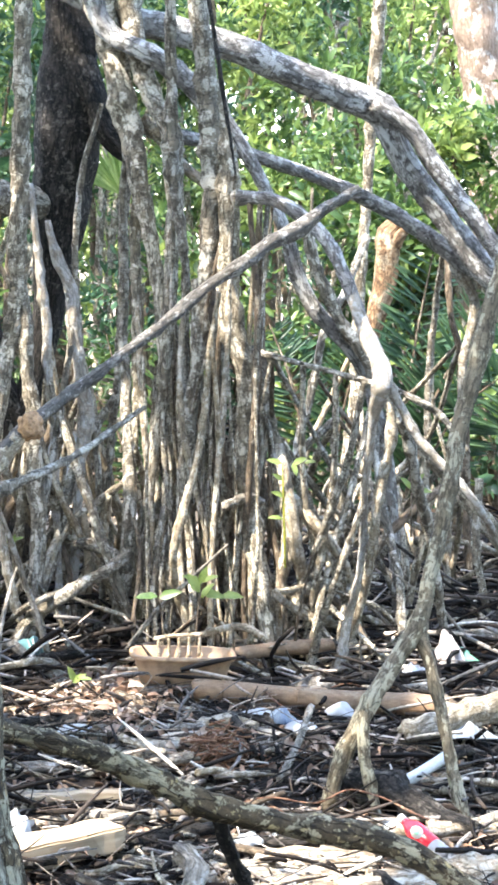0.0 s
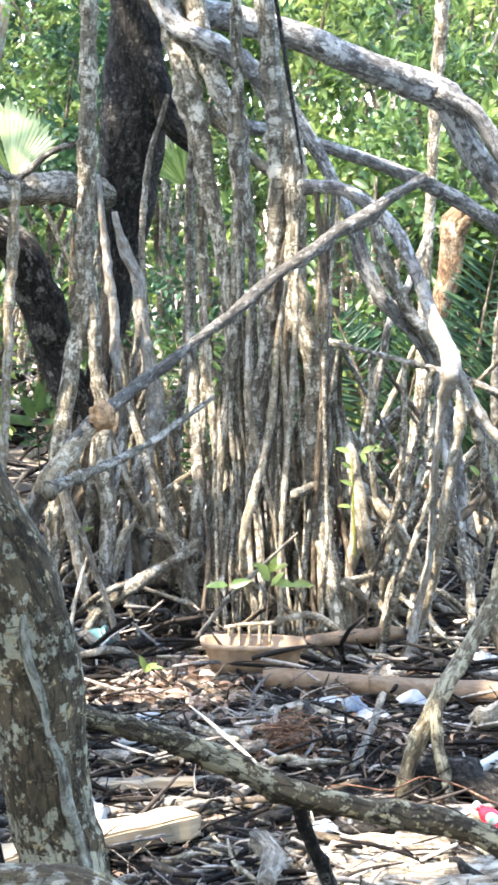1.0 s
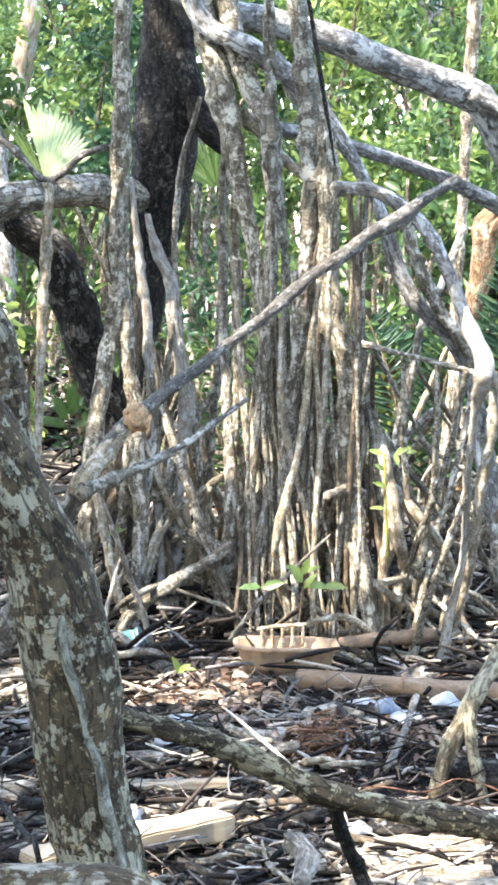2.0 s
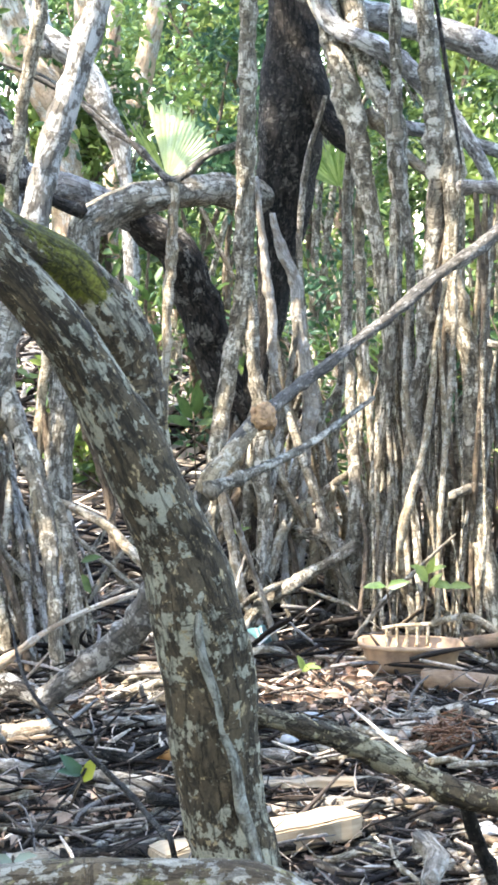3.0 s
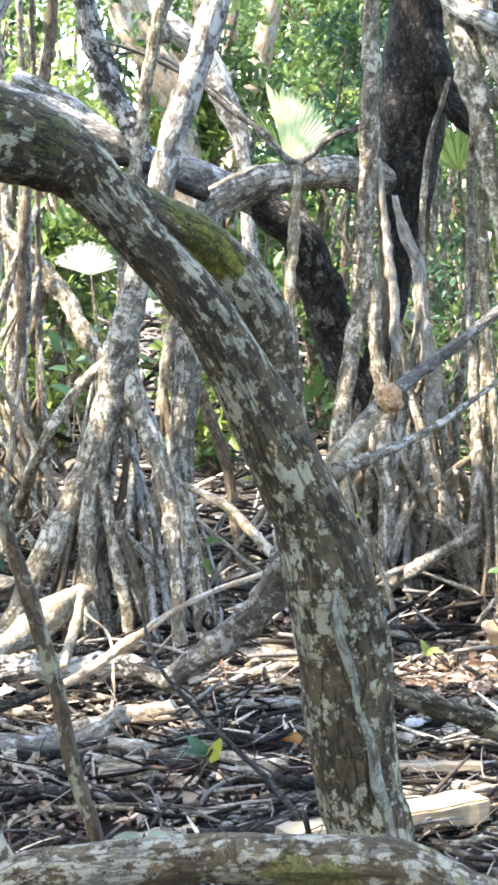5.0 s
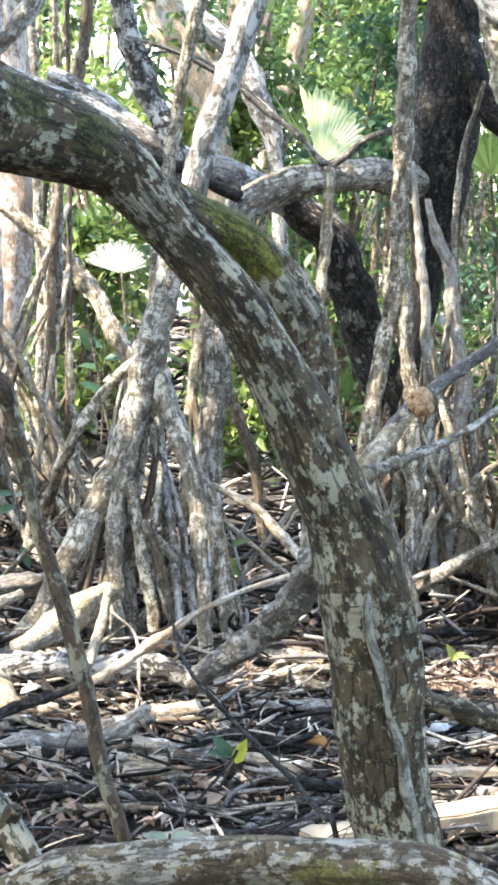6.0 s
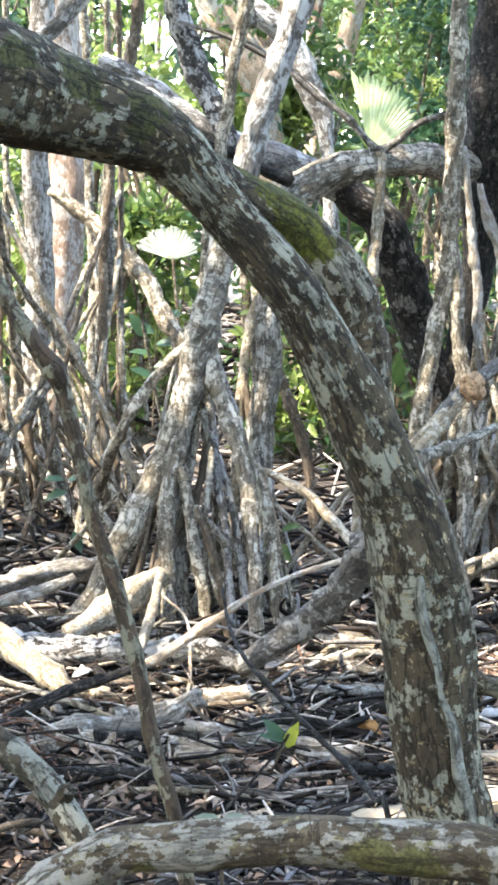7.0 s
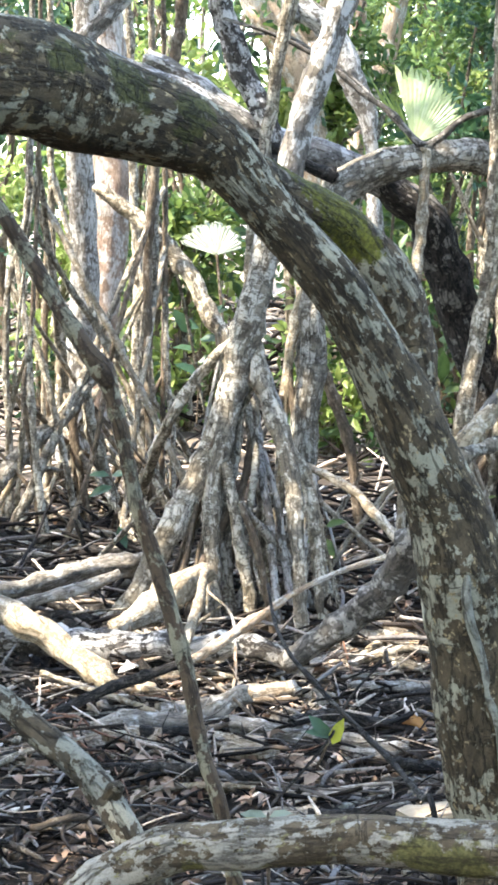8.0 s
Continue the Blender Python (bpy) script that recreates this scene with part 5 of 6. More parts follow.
limb(tree, "trunk", "pale_bark", [(-1.5, 10.83, 2.68, .063), (-1.29, 10.87, 2.5, .069), (-1.19, 10.9, 2.29, .075), (-1.11, 10.92, 2.11, .057), (-1.07, 10.93, 1.92, .041), (-1.04, 10.94, 1.58, .041), (-1.05, 10.92, 1.02, .044), (-1.06, 10.85, .2, .047)])
tree = TREE["upper_tree_d"] = thing("tree", "slim straight brown trunk among leaves", "tree", at=(-1.4, 13.85, 0.23))
limb(tree, "trunk", "pink_bark", [(-1.36, 13.78, 3.59, .05), (-1.4, 13.85, 2.98, .054), (-1.42, 13.89, 2.44, .054), (-1.41, 13.91, 1.94, .05), (-1.41, 13.9, .87, .05), (-1.4, 13.85, .23, .057)], wander=0.12, knobby=0.09)
tree = TREE["right_tree"] = thing("tree", "thick trunk with peeling pale pink bark", "tree", at=(2.26, 11.3, 0.22))
limb(tree, "trunk", "pink_bark", [(2.09, 11.26, 3.43, .136), (2.12, 11.32, 3, .136), (2.15, 11.34, 2.75, .129), (2.21, 11.36, 2.37, .123), (2.24, 11.38, 1.95, .109), (2.25, 11.38, 1.66, .106), (2.26, 11.3, .22, .116)], wander=0.12, knobby=0.09)
tree = TREE["right_tree_b"] = thing("tree", "pale straight trunk among green leaves", "tree", at=(1.82, 14.84, 0.33))
limb(tree, "trunk", "pale_bark", [(1.73, 14.72, 3.89, .073), (1.74, 14.79, 3.41, .073), (1.76, 14.84, 2.92, .073), (1.79, 14.88, 2.17, .077), (1.82, 14.84, .33, .086)])
tree = TREE["snag"] = thing("tree_snag", "broken orange-brown dead snag", "tree", at=(1.41, 10.2, 0.18))
limb(tree, "trunk", "snag_bark", [(1.56, 10.28, 1.75, .032), (1.5, 10.29, 1.67, .057), (1.49, 10.29, 1.56, .062), (1.48, 10.29, 1.41, .057), (1.44, 10.29, 1.23, .05), (1.42, 10.28, 1, .05), (1.41, 10.2, .18, .055)])
limb(tree, "stub", "snag_bark", [(1.5, 10.29, 1.59, .045), (1.56, 10.26, 1.67, .032), (1.63, 10.22, 1.73, .017)])


def high_crown(tree, mat, seed):
    """Boughs with leaves on the upper trunk of a background tree, high over the clearing."""
    rr = random.Random(seed)
    line = LINES[tree.name][0]
    x, y, z, r = line[0]
    lead = limb(tree, "leader", mat, [(x, y, z - 0.1, r), (x + rr.gauss(0, 0.15), y + 0.1, z + 1.2, r * 0.75), (x + rr.gauss(0, 0.3), y + 0.3, z + 2.6, r * 0.35)], fine=0.5)
    for k in range(4):
        a = rr.uniform(0, 6.28)
        c = (x + math.cos(a) * 0.9, y + 0.3 + math.sin(a) * 0.7, z + 1.3 + 0.45 * k)
        bough = limb(tree, "bough", mat, [(x, y + 0.1, c[2] - 0.5, r * 0.35), ((x + c[0]) / 2, (y + c[1]) / 2, c[2] - 0.15, r * 0.25), (*c, 0.01)], fine=0.4)
        part(bough, "foliage", leaves_mesh("foliage", sprays(rr, c, (0.7, 0.7, 0.45), 22, 8, 0.12), rr.choice(["leaf", "leaf_bright", "leaf_dark"])))


for k, (name, mat) in enumerate((("pink_tree", "pink_bark"), ("pink_tree_b", "pale_bark"), ("upper_tree", "orange_bark"), ("upper_tree_b", "orange_bark"), ("upper_tree_c", "pale_bark"), ("upper_tree_d", "pink_bark"), ("right_tree", "pink_bark"), ("right_tree_b", "pale_bark"))):
    high_crown(TREE[name], mat, 820 + k)
tagged(new("bamboo_pole", tube("bamboo_pole", [(.32, 6.48, .12, .034), (.405, 6.462, .117, .034), (.413, 6.460, .117, .039), (.421, 6.459, .117, .034), (.57, 6.43, .11, .034), (.655, 6.412, .107, .035), (.663, 6.410, .107, .040), (.671, 6.408, .107, .035), (.83, 6.37, .1, .035), (.925, 6.345, .1, .036), (.933, 6.343, .1, .041), (.941, 6.341, .1, .036), (1.13, 6.29, .1, .036)], "bamboo", knobby=0.05, wander=0.05)), "tan bamboo pole lying on driftwood", "bamboo pole")
tagged(new("bamboo_pole", tube("bamboo_pole", [(.46, 6.93, .14, .026), (.66, 7, .15, .026), (.85, 7.05, .15, .026)], "bamboo", knobby=0.05, wander=0.05)), "short tan bamboo length lying behind the planter", "bamboo pole")
tagged(new("driftwood_log", tube("driftwood_log", [(-.01, 6.16, .06, .023), (.22, 6.14, .06, .024), (.4, 6.11, .06, .023), (.58, 6.08, .06, .02)], "driftwood", knobby=0.26, flute=0.42)), "grey weathered pole lying across the twigs", "log")
tagged(new("driftwood_log", tube("driftwood_log", [(.95, 5.94, .1, .034), (1.1, 6, .12, .044), (1.29, 6.05, .16, .047), (1.6, 6.15, .22, .047)], "pale_root", knobby=0.26, flute=0.42)), "thick pale sun-bleached log", "log")
tagged(new("plastic_pipe", tube("plastic_pipe", [(.83, 5.48, .06, .015), (.91, 5.55, .07, .017), (1.03, 5.62, .12, .017)], "white_pvc", knobby=0.02, wander=0.03)), "short white plastic pipe among twigs", "pipe")
tagged(new("driftwood_log", tube("driftwood_log", [(.69, 5.51, .09, .032), (.8, 5.37, .09, .034), (.9, 5.22, .06, .03), (1, 5.08, .05, .023)], "dark_bark", knobby=0.26, flute=0.42)), "dark wet curved log on the mud", "log")
tagged(new("driftwood_stick", tube("driftwood_stick", [(.09, 5.7, .06, .014), (.26, 5.75, .08, .016), (.43, 5.79, .1, .014)], "driftwood")), "grey weathered stick on the mud", "stick")
tagged(new("driftwood_stick", tube("driftwood_stick", [(.06, 5.38, .04, .013), (.15, 5.42, 0, .015), (.25, 5.48, .06, .012)], "driftwood")), "crooked grey stick on the mud", "stick")
tagged(new("driftwood_log", tube("driftwood_log", [(-2.19, 6.22, .15, .037), (-1.81, 6.22, .14, .042), (-1.62, 6.21, .14, .044), (-1.44, 6.2, .14, .044), (-1.27, 6.18, .15, .041), (-1.1, 6.16, .16, .037), (-.99, 6.13, .16, .034), (-.89, 6.08, .13, .031)], "blotch_bark", knobby=0.26, flute=0.42)), "dark log with white lichen lying on the mud", "log")
tagged(new("driftwood_log", tube("driftwood_log", [(-1.55, 6.44, .14, .035), (-1.49, 6.53, .17, .043), (-1.41, 6.61, .2, .053), (-1.35, 6.7, .25, .05), (-1.28, 6.78, .29, .036)], "pale_root", knobby=0.26, flute=0.42)), "bleached cream log in bright sunlight", "log")
tagged(new("driftwood_log", tube("driftwood_log", [(-2.23, 6.46, .34, .039), (-1.81, 6.09, .25, .037), (-1.65, 6.03, .19, .04), (-1.54, 5.95, .14, .039), (-1.43, 5.88, .08, .032)], "pale_root", knobby=0.26, flute=0.42)), "bleached pale log sloping down", "log")
tagged(new("driftwood_log", tube("driftwood_log", [(-2.26, 6.42, .21, .033), (-1.98, 6.72, .21, .034), (-1.8, 6.84, .25, .034), (-1.66, 6.95, .26, .031), (-1.48, 7.06, .3, .03)], "driftwood", knobby=0.26, flute=0.42)), "grey log lying behind the stilt roots", "log")
tagged(new("driftwood_stick", tube("driftwood_stick", [(-2.17, 6.23, .19, .019), (-1.89, 6.53, .2, .02), (-1.71, 6.63, .24, .022), (-1.59, 6.72, .28, .018)], "driftwood")), "thin pale stick lying on a log", "stick")
tagged(new("driftwood_stick", tube("driftwood_stick", [(-.59, 6.18, .47, .008), (-.76, 6.13, .42, .009), (-.89, 6.07, .36, .01), (-1.01, 6.01, .28, .015), (-1.12, 5.94, .21, .016), (-1.22, 5.88, .16, .015)], "orange_bark")), "long pale pole propped low over the mud", "stick")
tagged(new("driftwood_stick", tube("driftwood_stick", [(-1.2, 5.84, .18, .013), (-1.3, 5.76, .15, .015), (-1.42, 5.68, .12, .016), (-1.54, 5.58, .07, .016), (-1.65, 5.48, -.01, .016)], "dark_bark")), "dark thin pole lying on the mud", "stick")
tagged(new("driftwood_stick", tube("driftwood_stick", [(-1.26, 6.59, .33, .013), (-1.24, 6.32, .26, .017), (-1.23, 6.04, .19, .015)], "pale_root")), "short pale stick leaning on a log", "stick")
tagged(new("driftwood_log", tube("driftwood_log", [(-1.4, 5.5, .05, .028), (-1.3, 5.57, .06, .032), (-1.17, 5.63, .05, .025), (-1.08, 5.69, .07, .031), (-1, 5.75, .11, .026)], "driftwood", knobby=0.26, flute=0.42)), "weathered grey log, split and knobbed", "log")
tagged(new("driftwood_log", tube("driftwood_log", [(-1.01, 5.58, .06, .021), (-.86, 5.55, .05, .024), (-.69, 5.51, .05, .021), (-.49, 5.48, .04, .016)], "driftwood", knobby=0.26, flute=0.42)), "weathered grey flat-lying log", "log")
tagged(new("bare_twig", tube("bare_twig", [(-1.17, 5.84, .15, .006), (-1.01, 5.69, .1, .006), (-.89, 5.54, .04, .006)], "brown_bark")), "thin reddish twig over the driftwood", "twig")
tagged(new("hanging_vine", tube("hanging_vine", [(-1.21, 6.38, .29, .004), (-1.11, 6.22, .25, .005), (-1.07, 6.03, .14, .006), (-1.05, 5.84, .09, .005)], "orange_bark")), "thin pinkish vine hanging to the ground", "vine")
tagged(new("driftwood_stump", tube("driftwood_stump", [(.2, 4.62, .14, .023), (.23, 4.56, .12, .029), (.21, 4.49, .08, .025)], "driftwood", knobby=0.26, flute=0.42)), "gnarled brown lump of rotten wood", "stump")
tagged(new("driftwood_stick", tube("driftwood_stick", [(.78, 5.01, .07, .014), (.94, 5.09, .05, .017), (1.11, 5.17, .07, .016)], "pale_root")), "pale crooked stick on the mud", "stick")
tagged(new("driftwood_stick", tube("driftwood_stick", [(.52, 5.57, .06, .01), (.6, 5.83, .1, .011), (.67, 6.09, .15, .011)], "driftwood")), "straight bluish-grey stick lying on rubbish", "stick")


# ---- things on the ground ----
def stick_rows(rng, count, x0, x1, y0, y1, length, radius, lift):
    verts, faces = [], []
    for _ in range(count):
        x, y = rng.uniform(x0, x1), rng.uniform(y0, y1)
        n = rng.uniform(*length)
        r = rng.uniform(*radius)
        a = rng.gauss(0, 0.6) if rng.random() < 0.25 else rng.uniform(0, math.pi)
        way = Vector((math.cos(a), math.sin(a), rng.gauss(0, 0.3))).normalized()
        bend, kink = unit(rng) * n * rng.uniform(0.03, 0.16), unit(rng) * n * rng.uniform(0.0, 0.10)
        z = ground_z(x, y) + r + abs(rng.gauss(0, lift))
        mid = Vector((x, y, z))
        side = way.cross(Vector((0, 0, 1))).normalized()
        up = side.cross(way)
        base = len(verts)
        bend.z, kink.z = abs(bend.z) * 0.5, abs(kink.z) * 0.5
        for k, (f, w) in enumerate(((-0.5, 0.8), (-0.25, 1.0), (0.0, 0.95), (0.25, 0.8), (0.5, 0.45))):
            c = mid + way * (f * n) + bend * (1 - 4 * f * f) + kink * (f * 2 if f > 0 else 0)
            for j in range(4):
                t = 2 * math.pi * j / 4 + k * 0.3
                verts.append(c + (side * math.cos(t) + up * math.sin(t)) * (r * w))
        for k in range(4):
            for j in range(4):
                faces.append((base + k * 4 + j, base + k * 4 + (j + 1) % 4, base + k * 4 + 4 + (j + 1) % 4, base + k * 4 + 4 + j))
        faces += [tuple(base + j for j in (3, 2, 1, 0)), tuple(base + 16 + j for j in range(4))]
    return verts, faces


rng = random.Random(5)
for count, y0, y1, x0, x1, length, radius, lift in (
    (1500, 4.0, 6.4, -2.3, 1.7, (0.06, 0.36), (0.002, 0.0085), 0.04),
    (1700, 4.0, 6.4, -2.3, 1.7, (0.03, 0.10), (0.003, 0.010), 0.03),
    (2000, 4.2, 6.6, -2.3, 1.7, (0.05, 0.28), (0.0012, 0.0032), 0.05),
    (2200, 6.4, 9.0, -3.0, 2.4, (0.06, 0.5), (0.003, 0.011), 0.05),
    (1500, 9.0, 13.0, -4.2, 3.2, (0.1, 0.6), (0.004, 0.014), 0.05),
    (2600, 12.5, 22.0, -6.0, 5.0, (0.15, 0.9), (0.008, 0.03), 0.08),
    (1600, -3.0, 4.0, -3.5, 3.5, (0.1, 0.6), (0.004, 0.014), 0.04),
):
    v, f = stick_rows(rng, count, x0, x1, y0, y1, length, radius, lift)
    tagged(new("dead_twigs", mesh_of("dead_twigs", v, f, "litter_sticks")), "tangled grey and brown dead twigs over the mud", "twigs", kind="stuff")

rows = []
for k in range(2600):
    y = rng.uniform(4.0, 10.5) if k % 2 else rng.uniform(4.2, 6.6)
    x = rng.uniform(-0.34, 0.25) * y + rng.uniform(-0.3, 0.3)
    nrm = (Vector((0, 0, 1)) + unit(rng) * 0.7).normalized()
    way = unit(rng)
    way = (way - nrm * way.dot(nrm)).normalized()
    rows.append((Vector((x, y, ground_z(x, y) + 0.012 + abs(rng.gauss(0, 0.02)))), way, nrm, rng.uniform(0.015, 0.055)))
tagged(new("leaf_litter", leaves_mesh("leaf_litter", rows, "dead_leaf", 0.25, 0.5)), "brown curled dead leaves scattered on the mud", "leaf litter", kind="stuff")


# ---- extra thin roots and leaning sticks among the bundles ----
OWN = {name: len(rows) for name, rows in LINES.items()}


def extra_roots(owner, count, top, foot, radius, mats, seed, plumb=0.0):
    """Thin aerial roots from a region of the stems down to the ground round the foot."""
    rr = random.Random(seed)
    for _ in range(count):
        line = spline(rr.choice(LINES[owner.name][:OWN[owner.name]]), 0.06)
        near = [q for q in line if all(top[k][0] <= q[k] <= top[k][1] for k in range(3))]
        if not near:
            continue
        a = list(rr.choice(near)[:3])
        fx, fy = rr.uniform(*foot[0]), rr.uniform(*foot[1])
        fx = fx + (a[0] + rr.gauss(0, 0.03) - fx) * plumb
        r = rr.uniform(*radius)
        fz = ground_z(fx, fy)
        m1 = [a[k] + ((fx, fy, fz)[k] - a[k]) * 0.35 + rr.gauss(0, 0.022) for k in range(3)]
        m2 = [a[k] + ((fx, fy, fz)[k] - a[k]) * 0.72 + rr.gauss(0, 0.018) for k in range(3)]
        limb(owner, "stilt_root", rr.choice(mats), [(*a, r * 0.8), (*m1, r * 1.05), (*m2, r), (fx, fy, fz - 0.03, r * 1.1)])


GREYS = ["gray_bark", "gray_bark", "gray_bark", "brown_bark", "pale_root", "pale_root"]
extra_roots(TREE["mangrove_tree"], 120, ((0.10, 0.65), (7.1, 8.0), (0.5, 1.9)), ((0.08, 0.75), (7.0, 8.0)), (0.005, 0.013), GREYS, 21, 0.75)
extra_roots(TREE["mangrove_tree"], 70, ((0.6, 1.4), (6.8, 8.2), (0.3, 1.2)), ((0.6, 1.4), (6.9, 8.0)), (0.008, 0.018), GREYS, 22)
extra_roots(TREE["mangrove_post"], 50, ((-0.6, 0.3), (7.3, 8.4), (0.4, 1.4)), ((-0.5, 0.2), (7.3, 8.6)), (0.008, 0.020), GREYS, 23)
extra_roots(TREE["stilt_mangrove"], 42, ((-1.5, -0.8), (6.7, 8.0), (0.4, 1.2)), ((-1.6, -0.7), (6.6, 7.6)), (0.006, 0.016), ["gray_bark", "gray_bark", "brown_bark", "pale_bark"], 24, 0.3)
extra_roots(TREE["left_saplings"], 40, ((-3, -1.3), (8.0, 10), (0.4, 1.8)), ((-2.6, -1.5), (8.0, 9.6)), (0.007, 0.016), GREYS, 25)
extra_roots(TREE["rear_mangrove"], 40, ((0.6, 2.1), (8.0, 10), (0.3, 1.4)), ((0.8, 2.0), (8.2, 9.8)), (0.008, 0.018), GREYS, 26)


def leaning_sticks(count, xr, yr, length, radius, seed):
    rr = random.Random(seed)
    for _ in range(count):
        x, y = rr.uniform(*xr), rr.uniform(*yr)
        n, r = rr.uniform(*length), rr.uniform(*radius)
        a, e = rr.uniform(0, 6.28), math.radians(rr.uniform(8, 55))
        w = Vector((math.cos(a) * math.cos(e), math.sin(a) * math.cos(e) * 0.5, math.sin(e)))
        b = Vector((x, y, ground_z(x, y) - 0.01))
        k = unit(rr) * n * 0.06
        pts = [(*b, r), (*(b + w * n * 0.4 + k), r * 0.9), (*(b + w * n * 0.75 + k * 0.5), r * 0.75), (*(b + w * n), r * 0.4)]
        tagged(new("dead_branch", tube("dead_branch", pts, rr.choice(GREYS + ["driftwood", "dark_bark"]))), "thin dead branch leaning among the roots", "branch", "dead branches among the roots")


leaning_sticks(34, (-0.4, 1.7), (6.7, 8.6), (0.3, 0.9), (0.005, 0.013), 31)
leaning_sticks(34, (-2.4, -0.4), (6.4, 8.8), (0.3, 0.9), (0.005, 0.013), 32)


def loose_sticks(count, xr, yr, length, radius, seed):
    """Larger sticks lying on the litter, each one a thing."""
    rr = random.Random(seed)
    shapes = []
    for k in range(14):
        n = rr.uniform(*length)
        r = rr.uniform(*radius)
        u, v = rr.gauss(0, 0.06), rr.gauss(0, 0.02)
        pts = [(-n / 2, 0, 0, r * 0.9), (-n * 0.15, n * u, n * v, r), (n * 0.2, -n * u * 0.6, 0, r * 0.9), (n / 2, n * u, 0, r * 0.6)]
        shapes.append((tube("driftwood_stick", pts, rr.choice(["driftwood", "pale_root", "driftwood", "gray_bark", "brown_bark", "dark_bark"])), r))
    for _ in range(count):
        me, r = rr.choice(shapes)
        x, y = rr.uniform(*xr), rr.uniform(*yr)
        a = rr.gauss(0, 30) if rr.random() < 0.65 else rr.uniform(0, 180)
        ob = new("driftwood_stick", me)
        ob.matrix_world = pose(x, y, ground_z(x, y) + r + abs(rr.gauss(0, 0.025)), rr.uniform(0, 360), rr.gauss(0, 5), a)
        tagged(ob, "weathered stick lying on the twig litter", "stick", "loose sticks on the ground")


loose_sticks(150, (-1.9, 1.5), (4.4, 6.4), (0.22, 0.6), (0.007, 0.02), 41)
loose_sticks(120, (-2.4, 2.0), (6.4, 8.6), (0.25, 0.7), (0.008, 0.022), 42)


def chunks(count, xr, yr, seed):
    """Short thick lumps of weathered wood."""
    rr = random.Random(seed)
    for _ in range(count):
        x, y = rr.uniform(*xr), rr.uniform(*yr)
        n, r = rr.uniform(0.10, 0.36), rr.uniform(0.010, 0.028)
        a = rr.gauss(0, 0.6)
        w = Vector((math.cos(a), math.sin(a), rr.gauss(0, 0.12)))
        c = Vector((x, y, ground_z(x, y) + r * 1.1))
        k = unit(rr) * n * 0.08
        pts = [(*(c - w * n * 0.5), r * 0.8), (*(c - w * n * 0.15 + k), r * 1.1), (*(c + w * n * 0.2 + k), r), (*(c + w * n * 0.5), r * 0.55)]
        tagged(new("driftwood_chunk", tube("driftwood_chunk", pts, rr.choice(["driftwood", "driftwood", "pale_root", "gray_bark", "ash_bark"]), knobby=0.3, flute=0.35)), "short thick lump of weathered driftwood on the mud", "driftwood", "driftwood lumps")


chunks(24, (-1.9, -0.2), (4.9, 6.8), 45)
chunks(30, (-0.3, 1.5), (4.7, 6.9), 46)


# ---- named things ----
def loft(sections, closed_top=False):
    """Verts and faces through rings of equal count; the first ring is capped."""
    verts, faces = [], []
    k = len(sections[0])
    for ring in sections:
        verts += ring
    for i in range(len(sections) - 1):
        for j in range(k):
            faces.append((i * k + j, i * k + (j + 1) % k, (i + 1) * k + (j + 1) % k, (i + 1) * k + j))
    faces.append(tuple(range(k))[::-1])
    if closed_top:
        faces.append(tuple(range((len(sections) - 1) * k, len(sections) * k)))
    return verts, faces


def rounded(w, d, z, power=4.0, k=64):
    out = []
    for j in range(k):
        a = 2 * math.pi * j / k
        c, s = math.cos(a), math.sin(a)
        f = (abs(c) ** power + abs(s) ** power) ** (-1 / power)
        out.append((w / 2 * c * f, d / 2 * s * f, z))
    return out


trough = [rounded(0.29, 0.12, 0), rounded(0.31, 0.135, 0.03), rounded(0.335, 0.155, 0.080), rounded(0.338, 0.158, 0.084), rounded(0.362, 0.182, 0.085), rounded(0.366, 0.186, 0.088), rounded(0.366, 0.186, 0.098), rounded(0.362, 0.182, 0.101), rounded(0.340, 0.160, 0.101), rounded(0.335, 0.155, 0.098), rounded(0.30, 0.125, 0.04), rounded(0.29, 0.12, 0.035)]
v, f = loft(trough, True)
ob = new("planter_trough", mesh_of("planter_trough", v, f, "terracotta"))
ob.matrix_world = pose(*(0.284, 6.718, 0.096), 2, 2, 4)
tagged(ob, "tan terracotta-coloured plastic planter trough, dirty and tilted", "planter")


rack = thing("plastic_rack", "small cream rack with prongs standing in the planter", "rack", at=(0.273, 6.782, 0.152))
a, b = Vector((0.190, 6.781, 0.229)), Vector((0.360, 6.776, 0.245))
limb(rack, "bar", "pale_root", [(*a, 0.007), (*((a + b) / 2 + Vector((0, 0, 0.004))), 0.008), (*b, 0.007)], sides=8)
for k in range(5):
    p = a.lerp(b, 0.08 + 0.21 * k)
    limb(rack, "prong", "pale_root", [(*p, 0.006), (p.x + 0.002, p.y, p.z - 0.035, 0.006), (p.x, p.y, p.z - 0.075, 0.007)], sides=8)


def lathe(profile, k=24):
    return loft([[(r * math.cos(2 * math.pi * j / k), r * math.sin(2 * math.pi * j / k), z) for j in range(k)] for r, z in profile], True)


bottle = thing("plastic_bottle", "clear drink bottle with red sleeve and white cap on driftwood", "bottle", at=(0.880, 4.995, 0.036))
turn = Matrix.Translation((0.843, 4.900, 0.078)) @ Vector((-0.52, 0.66, 0.36)).to_track_quat("Z", "Y").to_matrix().to_4x4() @ Matrix.Scale(0.74, 4)
